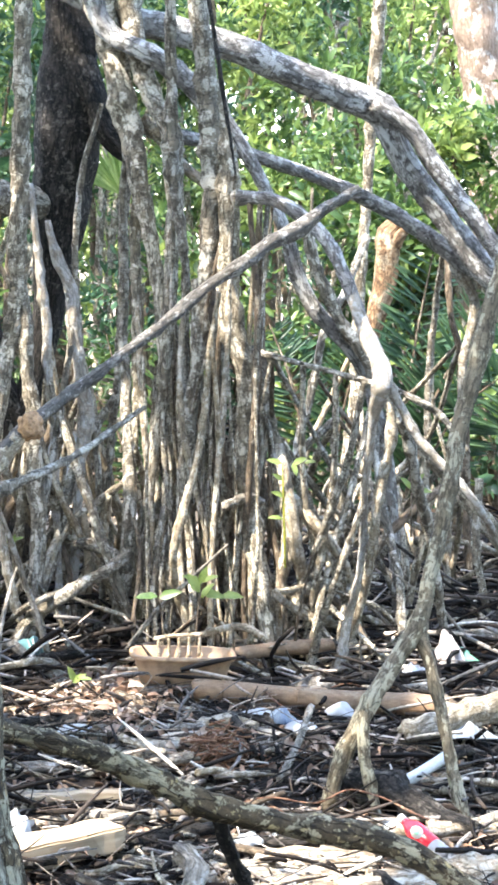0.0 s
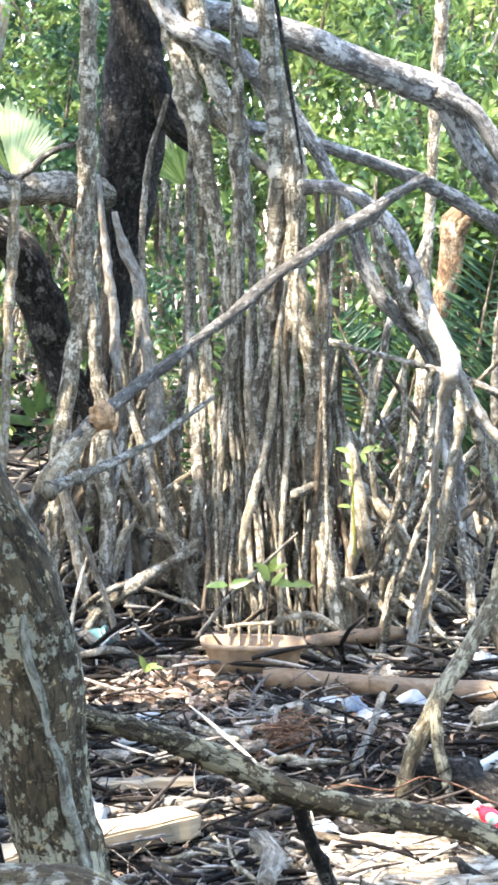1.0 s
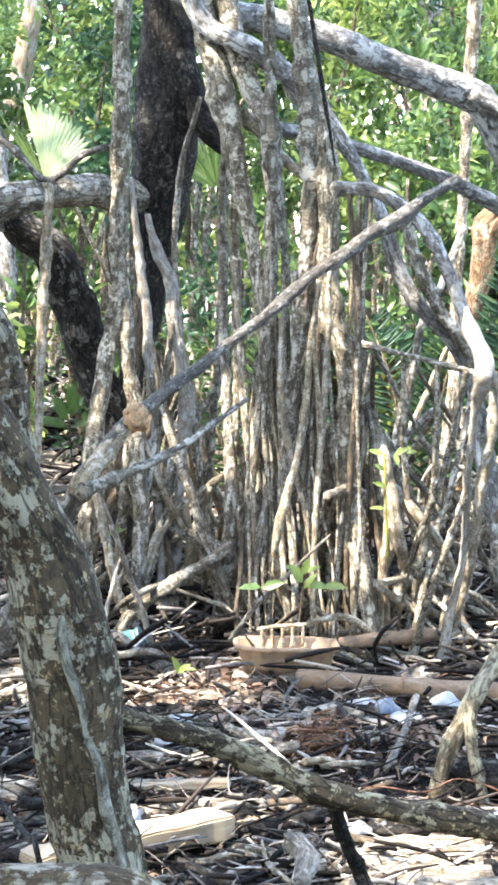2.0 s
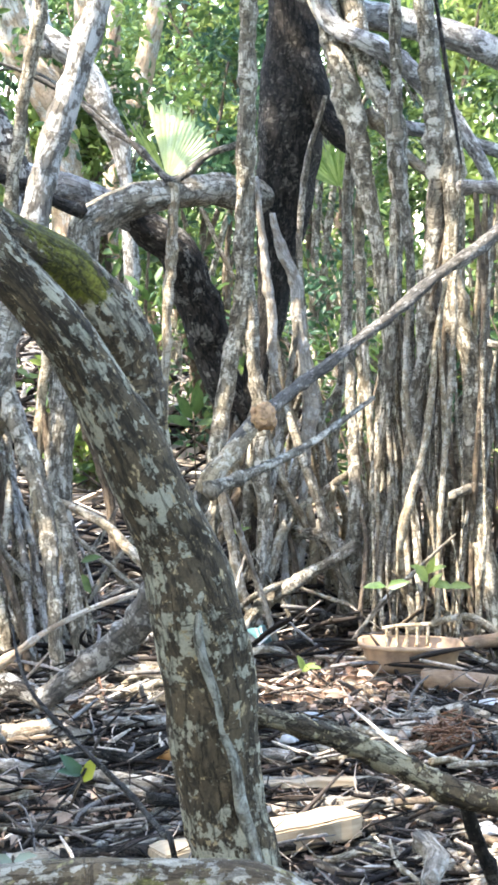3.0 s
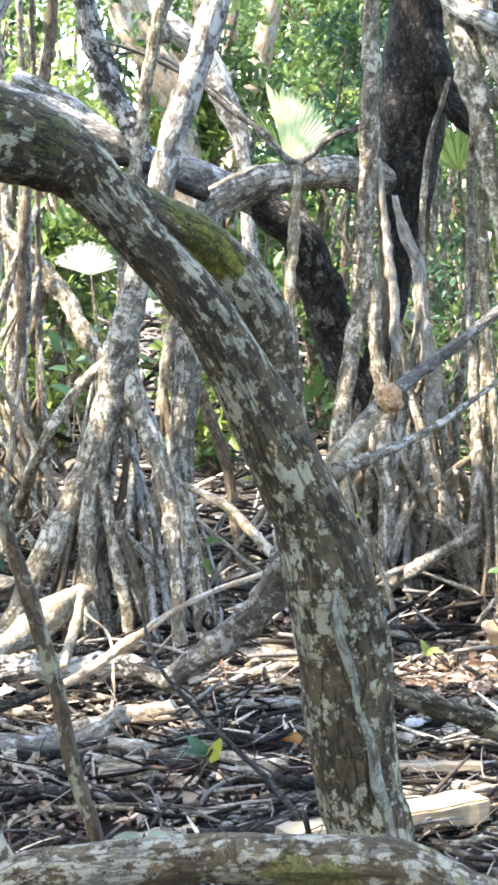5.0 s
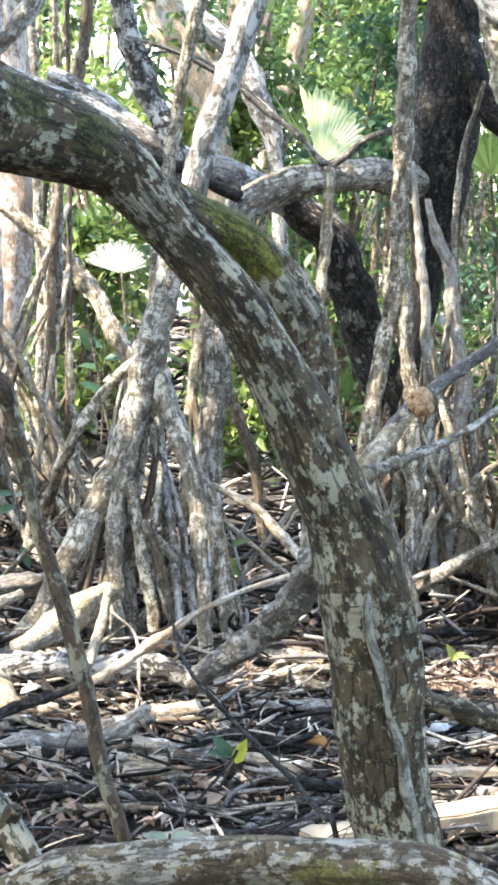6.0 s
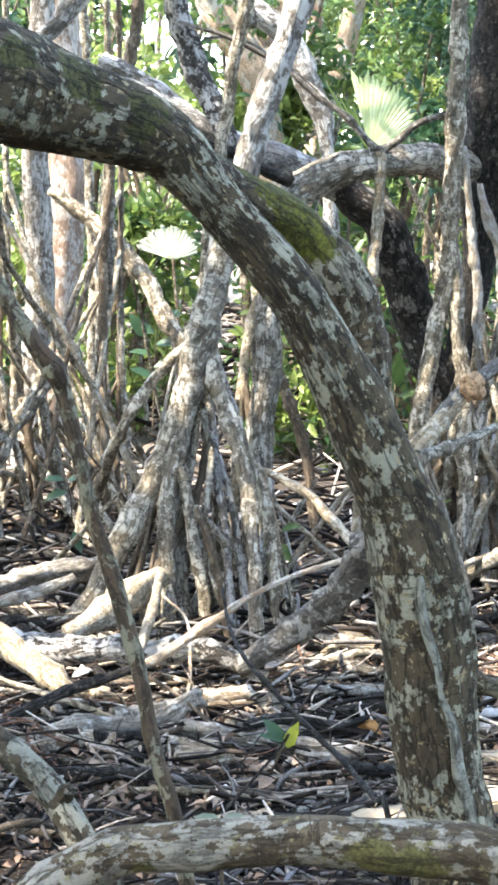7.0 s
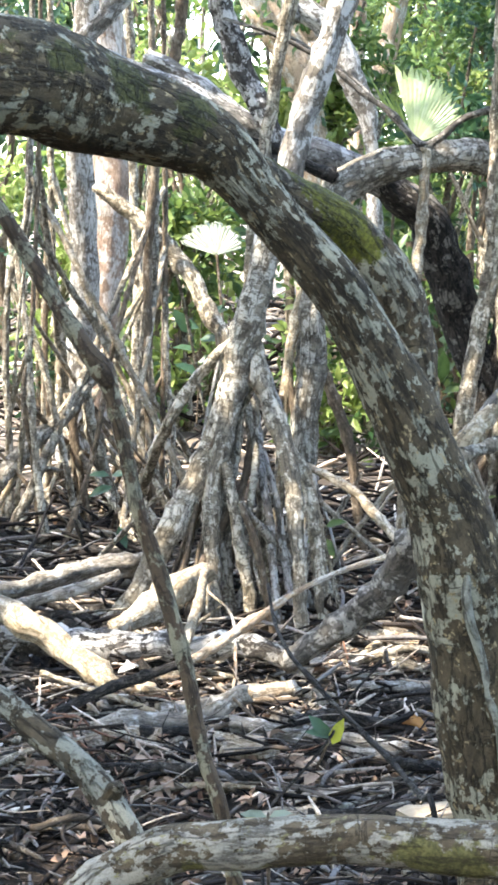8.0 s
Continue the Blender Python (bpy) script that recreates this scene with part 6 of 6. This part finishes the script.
for nm, prof, mt in (
    ("body", [(0.026, -0.10), (0.034, -0.095), (0.0355, -0.075), (0.033, -0.062), (0.035, -0.05), (0.032, -0.036), (0.0335, -0.024)], "cloudy_plastic"),
    ("sleeve", [(0.0325, -0.030), (0.0345, -0.026), (0.033, 0.02), (0.036, 0.05), (0.033, 0.075), (0.021, 0.100), (0.015, 0.112)], "red_plastic"),
    ("neck", [(0.0145, 0.108), (0.013, 0.126)], "red_plastic"),
    ("cap", [(0.0135, 0.122), (0.016, 0.124), (0.016, 0.144), (0.013, 0.147)], "white_plastic"),
):
    v, f = lathe(prof)
    me = mesh_of(nm, v, f, mt)
    me.transform(turn)
    part(bottle, nm, me)
toward = (turn.inverted() @ Vector((0, 0, 1.6))).to_2d()
mid_angle = math.atan2(toward.y, toward.x)
for nm, z0, z1, half, mt in (("label", 0.012, 0.062, 0.62, "white_plastic"), ("label_mark", 0.026, 0.048, 0.28, "green_plastic")):
    k, verts, faces = 10, [], []
    rad = 0.0375 if nm == "label" else 0.0385
    for i in range(k + 1):
        a = mid_angle + half * (2 * i / k - 1)
        bow = math.sqrt(max(0.05, 1 - (2 * i / k - 1) ** 2))
        zm, zh = (z0 + z1) / 2, (z1 - z0) / 2 * bow
        for rr_ in (rad, rad - 0.002):
            verts += [(rr_ * math.cos(a), rr_ * math.sin(a), zm - zh), (rr_ * math.cos(a), rr_ * math.sin(a), zm + zh)]
    for i in range(k):
        a = 4 * i
        faces += [(a, a + 4, a + 5, a + 1), (a + 2, a + 3, a + 7, a + 6), (a + 1, a + 5, a + 7, a + 3), (a, a + 2, a + 6, a + 4)]
    me = mesh_of(nm, verts, faces, mt)
    me.transform(turn)
    part(bottle, nm, me)


def beam(name, label, a, b, w, h, mat, category):
    """A sawn board from a to b with slightly worn edges."""
    a, b = Vector(a), Vector(b)
    n = (b - a).length
    bm = bmesh.new()
    bmesh.ops.create_cube(bm, size=1)
    bmesh.ops.scale(bm, vec=(n, w, h), verts=bm.verts)
    bmesh.ops.bevel(bm, geom=bm.edges[:], offset=min(w, h) * 0.10, segments=2, affect="EDGES")
    bmesh.ops.subdivide_edges(bm, edges=[e for e in bm.edges if abs(e.verts[0].co.x - e.verts[1].co.x) > n * 0.5], cuts=16, use_grid_fill=True)
    for q in bm.verts:
        end = max(0.0, abs(q.co.x) / n - 0.45) / 0.05
        q.co.y *= 1 - 0.10 * end + 0.08 * noise.noise(Vector((q.co.x * 7, 2, n * 9)))
        q.co.z *= 1 - 0.14 * end + 0.08 * noise.noise(Vector((q.co.x * 9, 5, n * 7)))
        q.co.x += (0.03 * noise.noise(Vector((q.co.y * 40, q.co.z * 40, 3))) if end > 0.5 else 0.0)
        q.co += noise.noise_vector(q.co * 22) * 0.006
    me = bpy.data.meshes.new(name)
    bm.to_mesh(me)
    bm.free()
    me.materials.append(MAT[mat])
    ob = new(name, me)
    ob.matrix_world = Matrix.Translation((a + b) / 2) @ (b - a).to_track_quat("X", "Z").to_matrix().to_4x4()
    return tagged(ob, label, category)


beam("wooden_board", "cream sawn timber board lying in the sun", (-0.456, 4.799, 0.028), (0.047, 5.111, 0.046), 0.12, 0.065, "cream_wood", "board")
beam("wooden_board", "thin grey split plank on the mud", (-0.205, 5.449, 0.044), (0.064, 5.455, 0.056), 0.05, 0.02, "cream_wood", "board")
beam("wooden_board", "short pale split plank among leaf litter", (-0.664, 6.851, 0.111), (-0.517, 6.561, 0.099), 0.05, 0.015, "cream_wood", "board")


def crumpled(name, label, at, w, d, mat, category, seed, tall=0.05, turn=0.0):
    """A crumpled sheet with real thickness."""
    rr = random.Random(seed)
    k, verts, faces = 24, [], []
    o = Vector((rr.uniform(0, 50), rr.uniform(0, 50), 0))
    for layer in (0, 1):
        for j in range(k):
            for i in range(k):
                u, q = i / (k - 1) - 0.5, j / (k - 1) - 0.5
                e = 1 + 0.35 * noise.noise(o + Vector((u * 3, q * 3, 7)))
                dome = max(0.0, 1 - (2 * u) ** 2) ** 0.7 * max(0.0, 1 - (2 * q) ** 2) ** 0.7
                fold = 0.75 + 0.55 * noise.noise(o + Vector((u * 3.4, q * 2.2, 0))) + 0.22 * abs(noise.noise(o + Vector((u * 8 + q * 3, q * 5, 2))))
                z = tall * dome * fold
                verts.append((u * w * e, q * d * e, z - layer * 0.003))
    n = k * k
    for j in range(k - 1):
        for i in range(k - 1):
            a = j * k + i
            faces += [(a, a + 1, a + k + 1, a + k), (n + a, n + a + k, n + a + k + 1, n + a + 1)]
    for i in range(k - 1):
        for a, b in ((i, i + 1), (n - k + i + 1, n - k + i), ((i + 1) * k, i * k), (i * k + k - 1, (i + 1) * k + k - 1)):
            faces.append((b, a, n + a, n + b))
    ob = new(name, mesh_of(name, verts, faces, mat))
    ob.matrix_world = pose(at[0], at[1], at[2], rr.uniform(-12, 25), rr.uniform(-10, 10), turn)
    return tagged(ob, label, category)


def fibre_heap(name, label, x, y, wide, deep, tall, count, mat, seed):
    """A loose heap of thin dry fibres, curled every way, thickest in the middle."""
    rr = random.Random(seed)
    heap = thing(name, label, "litter", at=(x, y, ground_z(x, y)))
    for _ in range(count):
        u, w = rr.gauss(0, 0.36), rr.gauss(0, 0.36)
        lift = tall * max(0.05, 1 - u * u * 1.6 - w * w * 1.6) * rr.random()
        c = Vector((x + u * wide, y + w * deep, ground_z(x, y) + 0.03 + lift))
        a, n, r = rr.uniform(0, 6.28), rr.uniform(0.02, 0.055), rr.uniform(0.0018, 0.0038)
        way = Vector((math.cos(a), math.sin(a) * 0.6, rr.uniform(-0.25, 0.45)))
        bend = unit(rr) * n * 0.35
        limb(heap, "fibre", mat, [(*(c - way * n), r), (*(c + bend), r), (*(c + way * n), r * 0.6)], sides=4)
    return heap


fibre_heap("fibre_heap", "heap of reddish-brown dry palm fibres on the mud", 0.362, 5.77, 0.15, 0.10, 0.13, 170, "dry_fibre", 91)

WHITE = "crumpled white plastic sheet caught in driftwood"
for k, (at, w, d, mat, tall) in enumerate((
    ((1.095, 6.704, 0.095), 0.11, 0.12, "white_plastic", 0.06), ((1.136, 6.033, 0.069), 0.16, 0.20, "white_plastic", 0.07), ((0.652, 6.096, 0.070), 0.09, 0.12, "white_plastic", 0.03),
    ((0.778, 6.250, 0.087), 0.06, 0.10, "white_plastic", 0.04), ((0.522, 6.265, 0.076), 0.08, 0.12, "white_plastic", 0.03),
    ((-0.087, 6.062, 0.080), 0.09, 0.12, "white_plastic", 0.03), ((-0.216, 5.156, 0.043), 0.08, 0.2, "white_plastic", 0.05), ((0.800, 5.126, 0.040), 0.04, 0.08, "white_plastic", 0.03),
    ((-0.126, 5.854, 0.070), 0.04, 0.06, "white_plastic", 0.03), ((-1.428, 6.077, 0.090), 0.05, 0.06, "white_plastic", 0.03), ((0.394, 5.077, 0.029), 0.05, 0.08, "white_plastic", 0.03),
)):
    crumpled("plastic_sheet", WHITE, at, w, d, mat, "plastic rubbish", 50 + k, tall, 30 * k)
for k, (at, w, tall) in enumerate((((-0.035, 14.034, 0.368), 0.26, 0.16), ((0.072, 11.753, 0.277), 0.20, 0.14), ((0.227, 12.416, 0.304), 0.20, 0.16), ((-0.206, 11.976, 0.287), 0.22, 0.2), ((0.193, 9.785, 0.198), 0.12, 0.08), ((-0.234, 10.184, 0.215), 0.12, 0.12), ((-0.035, 9.260, 0.177), 0.12, 0.08))):
    crumpled("plastic_bag", "pale plastic bag lying behind the stilt roots", at, w, w * 1.2, "white_plastic", "plastic rubbish", 80 + k, tall, 50 * k)
crumpled("plastic_bag", "pale plastic bag slumped behind the propping roots", (1.262, 6.98, 0.105), 0.10, 0.10, "cloudy_plastic", "plastic rubbish", 76, 0.12, 15)
crumpled("plastic_bag", "dark blue crumpled plastic bag in the litter", (0.578, 6.177, 0.075), 0.07, 0.14, "blue_plastic", "plastic rubbish", 71, 0.06, 20)
crumpled("plastic_bag", "teal plastic scrap under the sticks", (-0.249, 7.137, 0.123), 0.07, 0.1, "teal_plastic", "plastic rubbish", 72, 0.05, 40)
crumpled("plastic_bag", "green plastic scrap among the roots", (1.282, 7.022, 0.118), 0.14, 0.12, "green_plastic", "plastic rubbish", 73, 0.04, 10)
crumpled("plastic_bag", "pale bluish plastic sack behind the roots", (-0.173, 8.314, 0.554), 0.12, 0.1, "white_plastic", "plastic rubbish", 74, 0.22, 10)


def clump(name, label, at, r, mat, category, seed):
    bm = bmesh.new()
    bmesh.ops.create_icosphere(bm, subdivisions=4, radius=r)
    for q in bm.verts:
        d = noise.noise(q.co * (1.6 / r) + Vector((seed, 0, 0))) * 0.28 + noise.noise(q.co * (4.5 / r)) * 0.14
        q.co *= 1 + d
    me = bpy.data.meshes.new(name)
    bm.to_mesh(me)
    bm.free()
    me.materials.append(MAT[mat])
    ob = new(name, me)
    ob.location = at
    return tagged(ob, label, category)


clump("insect_nest", "round brown insect nest stuck on the leaning branch", (-0.206, 5.823, 1.059), 0.042, "nest", "nest", 3)


# ---- green leaves, seedlings ----
def seedling(label, stem, leaves, mat, seed, size, lying=0.3, first=None, stalk="brown_bark"):
    """A thin stem through a few points with leaves at given places."""
    rr = random.Random(seed)
    ob = thing("seedling", label, "seedling", "seedlings", stem[0])
    part(ob, "stem", tube("stem", [(*p, 0.0035 if i < len(stem) - 1 else 0.002) for i, p in enumerate(stem)], stalk))
    for k, (p, dx, dz) in enumerate(leaves):
        way = Vector((dx, -0.25 + rr.uniform(-0.2, 0.2), dz)).normalized()
        nrm = (Vector((0, -0.75, 0.75)) + unit(rr) * lying).normalized()
        nrm = (nrm - way * nrm.dot(way)).normalized()
        part(ob, "leaf", leaves_mesh("leaf", [(Vector(p), way, nrm, size * rr.uniform(0.85, 1.15))], first if first and not k else mat, 0.08))


seedling("mangrove seedling with bright green leaves beside the planter", [(0.335, 6.836, 0.181), (0.347, 6.862, 0.317), (0.357, 6.879, 0.415)],
         [((0.357, 6.877, 0.405), -0.8, 0.5), ((0.356, 6.859, 0.414), 0.9, 0.5), ((0.351, 6.838, 0.412), 0.3, 0.9), ((0.354, 6.823, 0.384), 0.9, -0.1), ((0.350, 6.823, 0.384), -0.6, 0.9), ((0.354, 6.820, 0.365), 0.6, 0.8)], "leaf_bright", 1, 0.078)
seedling("mangrove seedling with long green leaf", [(0.226, 6.841, 0.180), (0.220, 6.841, 0.281), (0.206, 6.826, 0.365)], [((0.206, 6.827, 0.369), -1, 0.05), ((0.206, 6.846, 0.361), 0.8, 0.3)], "leaf", 2, 0.09)
seedling("mangrove seedling with drooping green leaf", [(0.474, 6.827, 0.181), (0.455, 6.836, 0.321), (0.423, 6.817, 0.375)], [((0.423, 6.817, 0.375), 1, 0.05)], "leaf_bright", 3, 0.08)
seedling("small light green seedling in leaf litter", [(-0.111, 6.700, 0.074), (-0.090, 6.578, 0.124), (-0.077, 6.571, 0.138)], [((-0.090, 6.567, 0.123), 0.7, 0.6), ((-0.084, 6.568, 0.127), -0.3, 0.9), ((-0.077, 6.569, 0.130), 0.9, 0.2)], "leaf_bright", 4, 0.06)
seedling("thin yellow-stemmed sapling with small leaves", [(0.662, 6.963, 0.450), (0.657, 6.994, 0.660), (0.652, 7.015, 0.821)],
         [((0.657, 6.989, 0.620), -0.9, 0.2), ((0.657, 7.000, 0.700), -0.8, 0.4), ((0.652, 7.008, 0.760), -0.7, 0.5), ((0.688, 7.010, 0.817), 0.9, 0.5), ((0.728, 7.007, 0.821), 0.9, 0.2), ((0.652, 7.014, 0.817), -0.9, 0.3), ((0.688, 7.011, 0.821), 0.2, -0.6)], "leaf_bright", 5, 0.055, stalk="leaf_yellow")
seedling("green seedling among stilt roots", [(1.186, 7.410, 0.493), (1.187, 7.428, 0.621), (1.187, 7.436, 0.686)], [((1.187, 7.435, 0.675), -0.5, 0.6), ((1.187, 7.434, 0.664), 0.9, 0.1), ((1.187, 7.436, 0.681), 0.5, 0.7)], "leaf_bright", 6, 0.075)
seedling("seedling leaf turning yellow", [(-0.731, 5.301, 0.018), (-0.684, 5.069, 0.140), (-0.670, 5.078, 0.165)], [((-0.663, 5.056, 0.160), 0.35, 0.9), ((-0.669, 5.070, 0.176), -0.9, 0.35), ((-0.669, 5.069, 0.170), -0.5, 0.6)], "leaf_dark", 7, 0.085, first="leaf_yellow")
seedling("broad green leaves of a seedling behind the trunk", [(-0.632, 9.986, 0.187), (-0.544, 8.226, 0.780), (-0.551, 8.235, 0.874)],
         [((-0.551, 8.230, 0.827), -0.5, 0.9), ((-0.543, 8.212, 0.841), 0.5, 0.9), ((-0.549, 8.189, 0.807), -0.9, 0.3), ((-0.537, 8.189, 0.807), 0.9, 0.2), ((-0.537, 8.193, 0.854), 0.1, 0.9)], "leaf", 8, 0.13)
seedling("dark green leaves low among the stilt roots", [(-1.783, 7.610, 0.256), (-1.799, 7.635, 0.433), (-1.823, 7.640, 0.500)], [((-1.823, 7.640, 0.500), -0.9, 0.1), ((-1.816, 7.641, 0.500), 0.9, 0.2), ((-1.811, 7.636, 0.456), -0.6, -0.2), ((-1.763, 7.521, 0.316), 0.4, -0.8)], "leaf_dark", 9, 0.10)
seedling("dark green leafy sapling behind the stilt roots", [(-1.773, 9.396, 0.516), (-1.765, 9.426, 0.815), (-1.755, 9.444, 1.061)],
         [((-1.768, 9.440, 1.034), 0.8, 0.3), ((-1.768, 9.437, 0.979), -0.8, 0.3), ((-1.763, 9.414, 0.926), 0.8, 0.1), ((-1.771, 9.409, 0.871), -0.8, 0.2), ((-1.766, 9.385, 0.818), 0.8, 0.2), ((-1.766, 9.381, 0.764), -0.7, 0.4), ((-1.721, 9.406, 1.009), 0.5, 0.7), ((-1.801, 9.389, 0.954), -0.5, 0.8)], "leaf_dark", 10, 0.14)
seedling("small green leaves near the mud", [(-0.898, 7.142, 0.296), (-0.904, 7.154, 0.368), (-0.911, 7.158, 0.398)], [((-0.911, 7.157, 0.388), -0.7, -0.5), ((-0.907, 7.159, 0.398), 0.8, 0.3), ((-0.906, 7.152, 0.357), 0.4, -0.7)], "leaf", 11, 0.08)
seedling("small green leaves beside the dark trunk foot", [(-0.322, 7.487, 0.381), (-0.327, 7.495, 0.434), (-0.333, 7.499, 0.462)], [((-0.333, 7.499, 0.456), -0.8, 0.3), ((-0.331, 7.500, 0.462), 0.8, 0.4), ((-0.331, 7.498, 0.449), 0.2, 0.9)], "leaf_bright", 12, 0.05)

rows = []
for base in ((-0.473, 5.822, 0.059), (-0.528, 5.714, 0.055), (-0.517, 5.851, 0.060), (-0.531, 5.700, 0.053), (-0.500, 5.849, 0.060)):
    p = Vector(base)
    rows.append((p, Vector((0.9, -0.3, 0.1)).normalized(), Vector((0, -0.4, 0.9)).normalized(), 0.09))
for k, r in enumerate(rows):
    tagged(new("fallen_leaf", leaves_mesh("fallen_leaf", [r], "dead_orange", 0.2, 0.5)), "orange-brown dead leaf on the mud", "leaf", "orange dead leaves")

seedling("pair of pale grey-green leaves on a low seedling", [(-0.680, 3.92, -0.06), (-0.680, 3.91, 0.299), (-0.680, 3.90, 0.319)],
         [((-0.680, 3.90, 0.319), 0.9, 0.45), ((-0.680, 3.90, 0.319), -0.7, 0.25)], "leaf_pale", 13, 0.065)


def sinuous_twigs(count, xr, yr, seed):
    """Long thin reddish-brown twigs winding over the litter, each one a thing."""
    rr = random.Random(seed)
    for _ in range(count):
        x, y, n = rr.uniform(*xr), rr.uniform(*yr), rr.uniform(0.3, 0.75)
        a, lift = rr.uniform(0, 6.28), rr.uniform(0.02, 0.10)
        r = rr.uniform(0.0022, 0.0042)
        pts = []
        for k in range(6):
            f = k / 5 - 0.5
            px, py = x + math.cos(a) * f * n + rr.gauss(0, 0.025), y + math.sin(a) * f * n + rr.gauss(0, 0.025)
            pts.append((px, py, ground_z(px, py) + 0.03 + lift * (1 - 4 * f * f) * rr.uniform(0.6, 1.3), r * (1.1 - 0.6 * k / 5)))
        tagged(new("bare_twig", tube("bare_twig", pts, rr.choice(["red_twig", "red_twig", "brown_bark", "dark_bark"]), wander=1.2)), "long thin winding dead twig over the litter", "twig", "winding twigs")


sinuous_twigs(46, (-1.7, 1.3), (4.5, 6.6), 61)

# heaps of leaf litter
rng = random.Random(8)
rows = []
for cx, cy, sx, sy, n in ((*(0.002, 6.522, 0.067)[:2], 0.09, 0.20, 520), (*(0.369, 5.874, 0.040)[:2], 0.055, 0.07, 260), (*(0.645, 5.945, 0.046)[:2], 0.05, 0.06, 120), (*(-0.659, 7.660, 0.113)[:2], 0.14, 0.30, 320), (*(0.007, 6.490, 0.067)[:2], 0.12, 0.25, 300), (*(0.982, 4.904, 0.002)[:2], 0.15, 0.25, 160), (*(-1.083, 5.153, 0.014)[:2], 0.2, 0.2, 160)):
    for _ in range(n):
        x, y = rng.gauss(cx, sx), rng.gauss(cy, sy)
        nrm = (Vector((0, 0, 1)) + unit(rng) * 0.8).normalized()
        way = unit(rng)
        way = (way - nrm * way.dot(nrm)).normalized()
        rows.append((Vector((x, y, ground_z(x, y) + 0.02 + abs(rng.gauss(0, 0.02)))), way, nrm, rng.uniform(0.022, 0.065)))
tagged(new("leaf_litter", leaves_mesh("leaf_litter", rows, "litter_leaf", 0.28, 0.5)), "heaps of reddish-brown dead leaves", "leaf litter", kind="stuff")


# ---- slabs of rotten wood ----
def slab(at, n, w, h, turn, seed, mat="slab_wood", tilt=0.0):
    """A split slab: ridged along its length, ragged at the ends."""
    rr = random.Random(seed)
    o = Vector((rr.uniform(0, 90), rr.uniform(0, 90), rr.uniform(0, 90)))
    nu, nv, verts, faces, grain = 26, 9, [], [], []
    for layer in (0, 1):
        for j in range(nv):
            v = j / (nv - 1) * 2 - 1
            rag = 1 + 0.28 * noise.noise(o + Vector((v * 2.2, 3, 0))) + 0.12 * noise.noise(o + Vector((v * 7, 5, 0)))
            for i in range(nu):
                u = i / (nu - 1) * 2 - 1
                wide = 1 + 0.3 * noise.noise(o + Vector((u * 1.4, 0, 9)))
                x, y = u * n / 2 * rag, v * w / 2 * wide + 0.10 * w * noise.noise(o + Vector((u * 1.8, 8, 1)))
                z = h * (0.7 * (1 - v * v) ** 0.5 + 0.45 * noise.noise(o + Vector((u * 1.1, v * 2.6, 2))) + 0.22 * noise.noise(o + Vector((u * 3, v * 7, 4))))
                verts.append((x, y, z if layer == 0 else min(z - 0.006, -h * 0.4)))
                grain.append((y + o.x, z + o.y, x + o.z))
    m = nu * nv
    for j in range(nv - 1):
        for i in range(nu - 1):
            a = j * nu + i
            faces += [(a, a + 1, a + nu + 1, a + nu), (m + a, m + a + nu, m + a + nu + 1, m + a + 1)]
    for i in range(nu - 1):
        for a, b in ((i, i + 1), (m - nu + i + 1, m - nu + i)):
            faces.append((b, a, m + a, m + b))
    for j in range(nv - 1):
        for a, b in (((j + 1) * nu, j * nu), (j * nu + nu - 1, (j + 1) * nu + nu - 1)):
            faces.append((b, a, m + a, m + b))
    ob = new("rotten_wood", mesh_of("rotten_wood", verts, faces, mat, True, grain))
    ob.matrix_world = pose(at[0], at[1], at[2], rr.gauss(0, 8), tilt, turn)
    return tagged(ob, "pale split slab of rotten wood on the mud", "driftwood", "rotten slabs")


for k, (at, n, w, h, turn) in enumerate((
    ((0.435, 4.860, 0.022), 0.26, 0.09, 0.03, 12), ((0.556, 4.915, 0.032), 0.30, 0.08, 0.03, -8), ((0.500, 4.729, 0.027), 0.20, 0.10, 0.04, 30), ((0.696, 4.979, 0.025), 0.24, 0.07, 0.03, 15),
    ((0.671, 4.697, 0.028), 0.34, 0.10, 0.04, 5), ((0.820, 4.744, 0.018), 0.30, 0.10, 0.04, -14), ((0.972, 4.793, 0.028), 0.22, 0.12, 0.06, 24), ((0.576, 4.600, 0.020), 0.36, 0.12, 0.04, -4),
    ((0.361, 4.654, 0.019), 0.20, 0.08, 0.03, 50), ((0.994, 5.135, 0.043), 0.20, 0.06, 0.03, 10), ((0.862, 4.587, 0.020), 0.3, 0.1, 0.04, 20), ((-0.168, 5.471, 0.046), 0.2, 0.07, 0.02, -4),
    ((0.218, 5.960, 0.064), 0.26, 0.06, 0.03, 16), ((0.275, 4.830, 0.019), 0.12, 0.05, 0.03, 70), ((-1.176, 5.761, 0.058), 0.17, 0.05, 0.03, 25), ((-1.289, 5.472, 0.045), 0.16, 0.05, 0.03, 5),
    ((-0.974, 5.455, 0.045), 0.15, 0.05, 0.03, -6), ((-0.596, 5.394, 0.043), 0.15, 0.045, 0.02, -12), ((-0.768, 4.866, 0.022), 0.16, 0.06, 0.02, 30), ((-1.381, 5.914, 0.074), 0.15, 0.05, 0.03, -10),
    ((-0.585, 6.086, 0.069), 0.24, 0.05, 0.02, 8), ((-0.965, 5.973, 0.065), 0.2, 0.06, 0.03, 35), ((0.083, 5.285, 0.039), 0.15, 0.045, 0.02, 10), ((-0.926, 5.359, 0.041), 0.16, 0.05, 0.03, 4),
)):
    slab(at, n, w, h, turn, 600 + k, "driftwood" if k in (11, 14, 17, 20, 22) else "slab_wood")
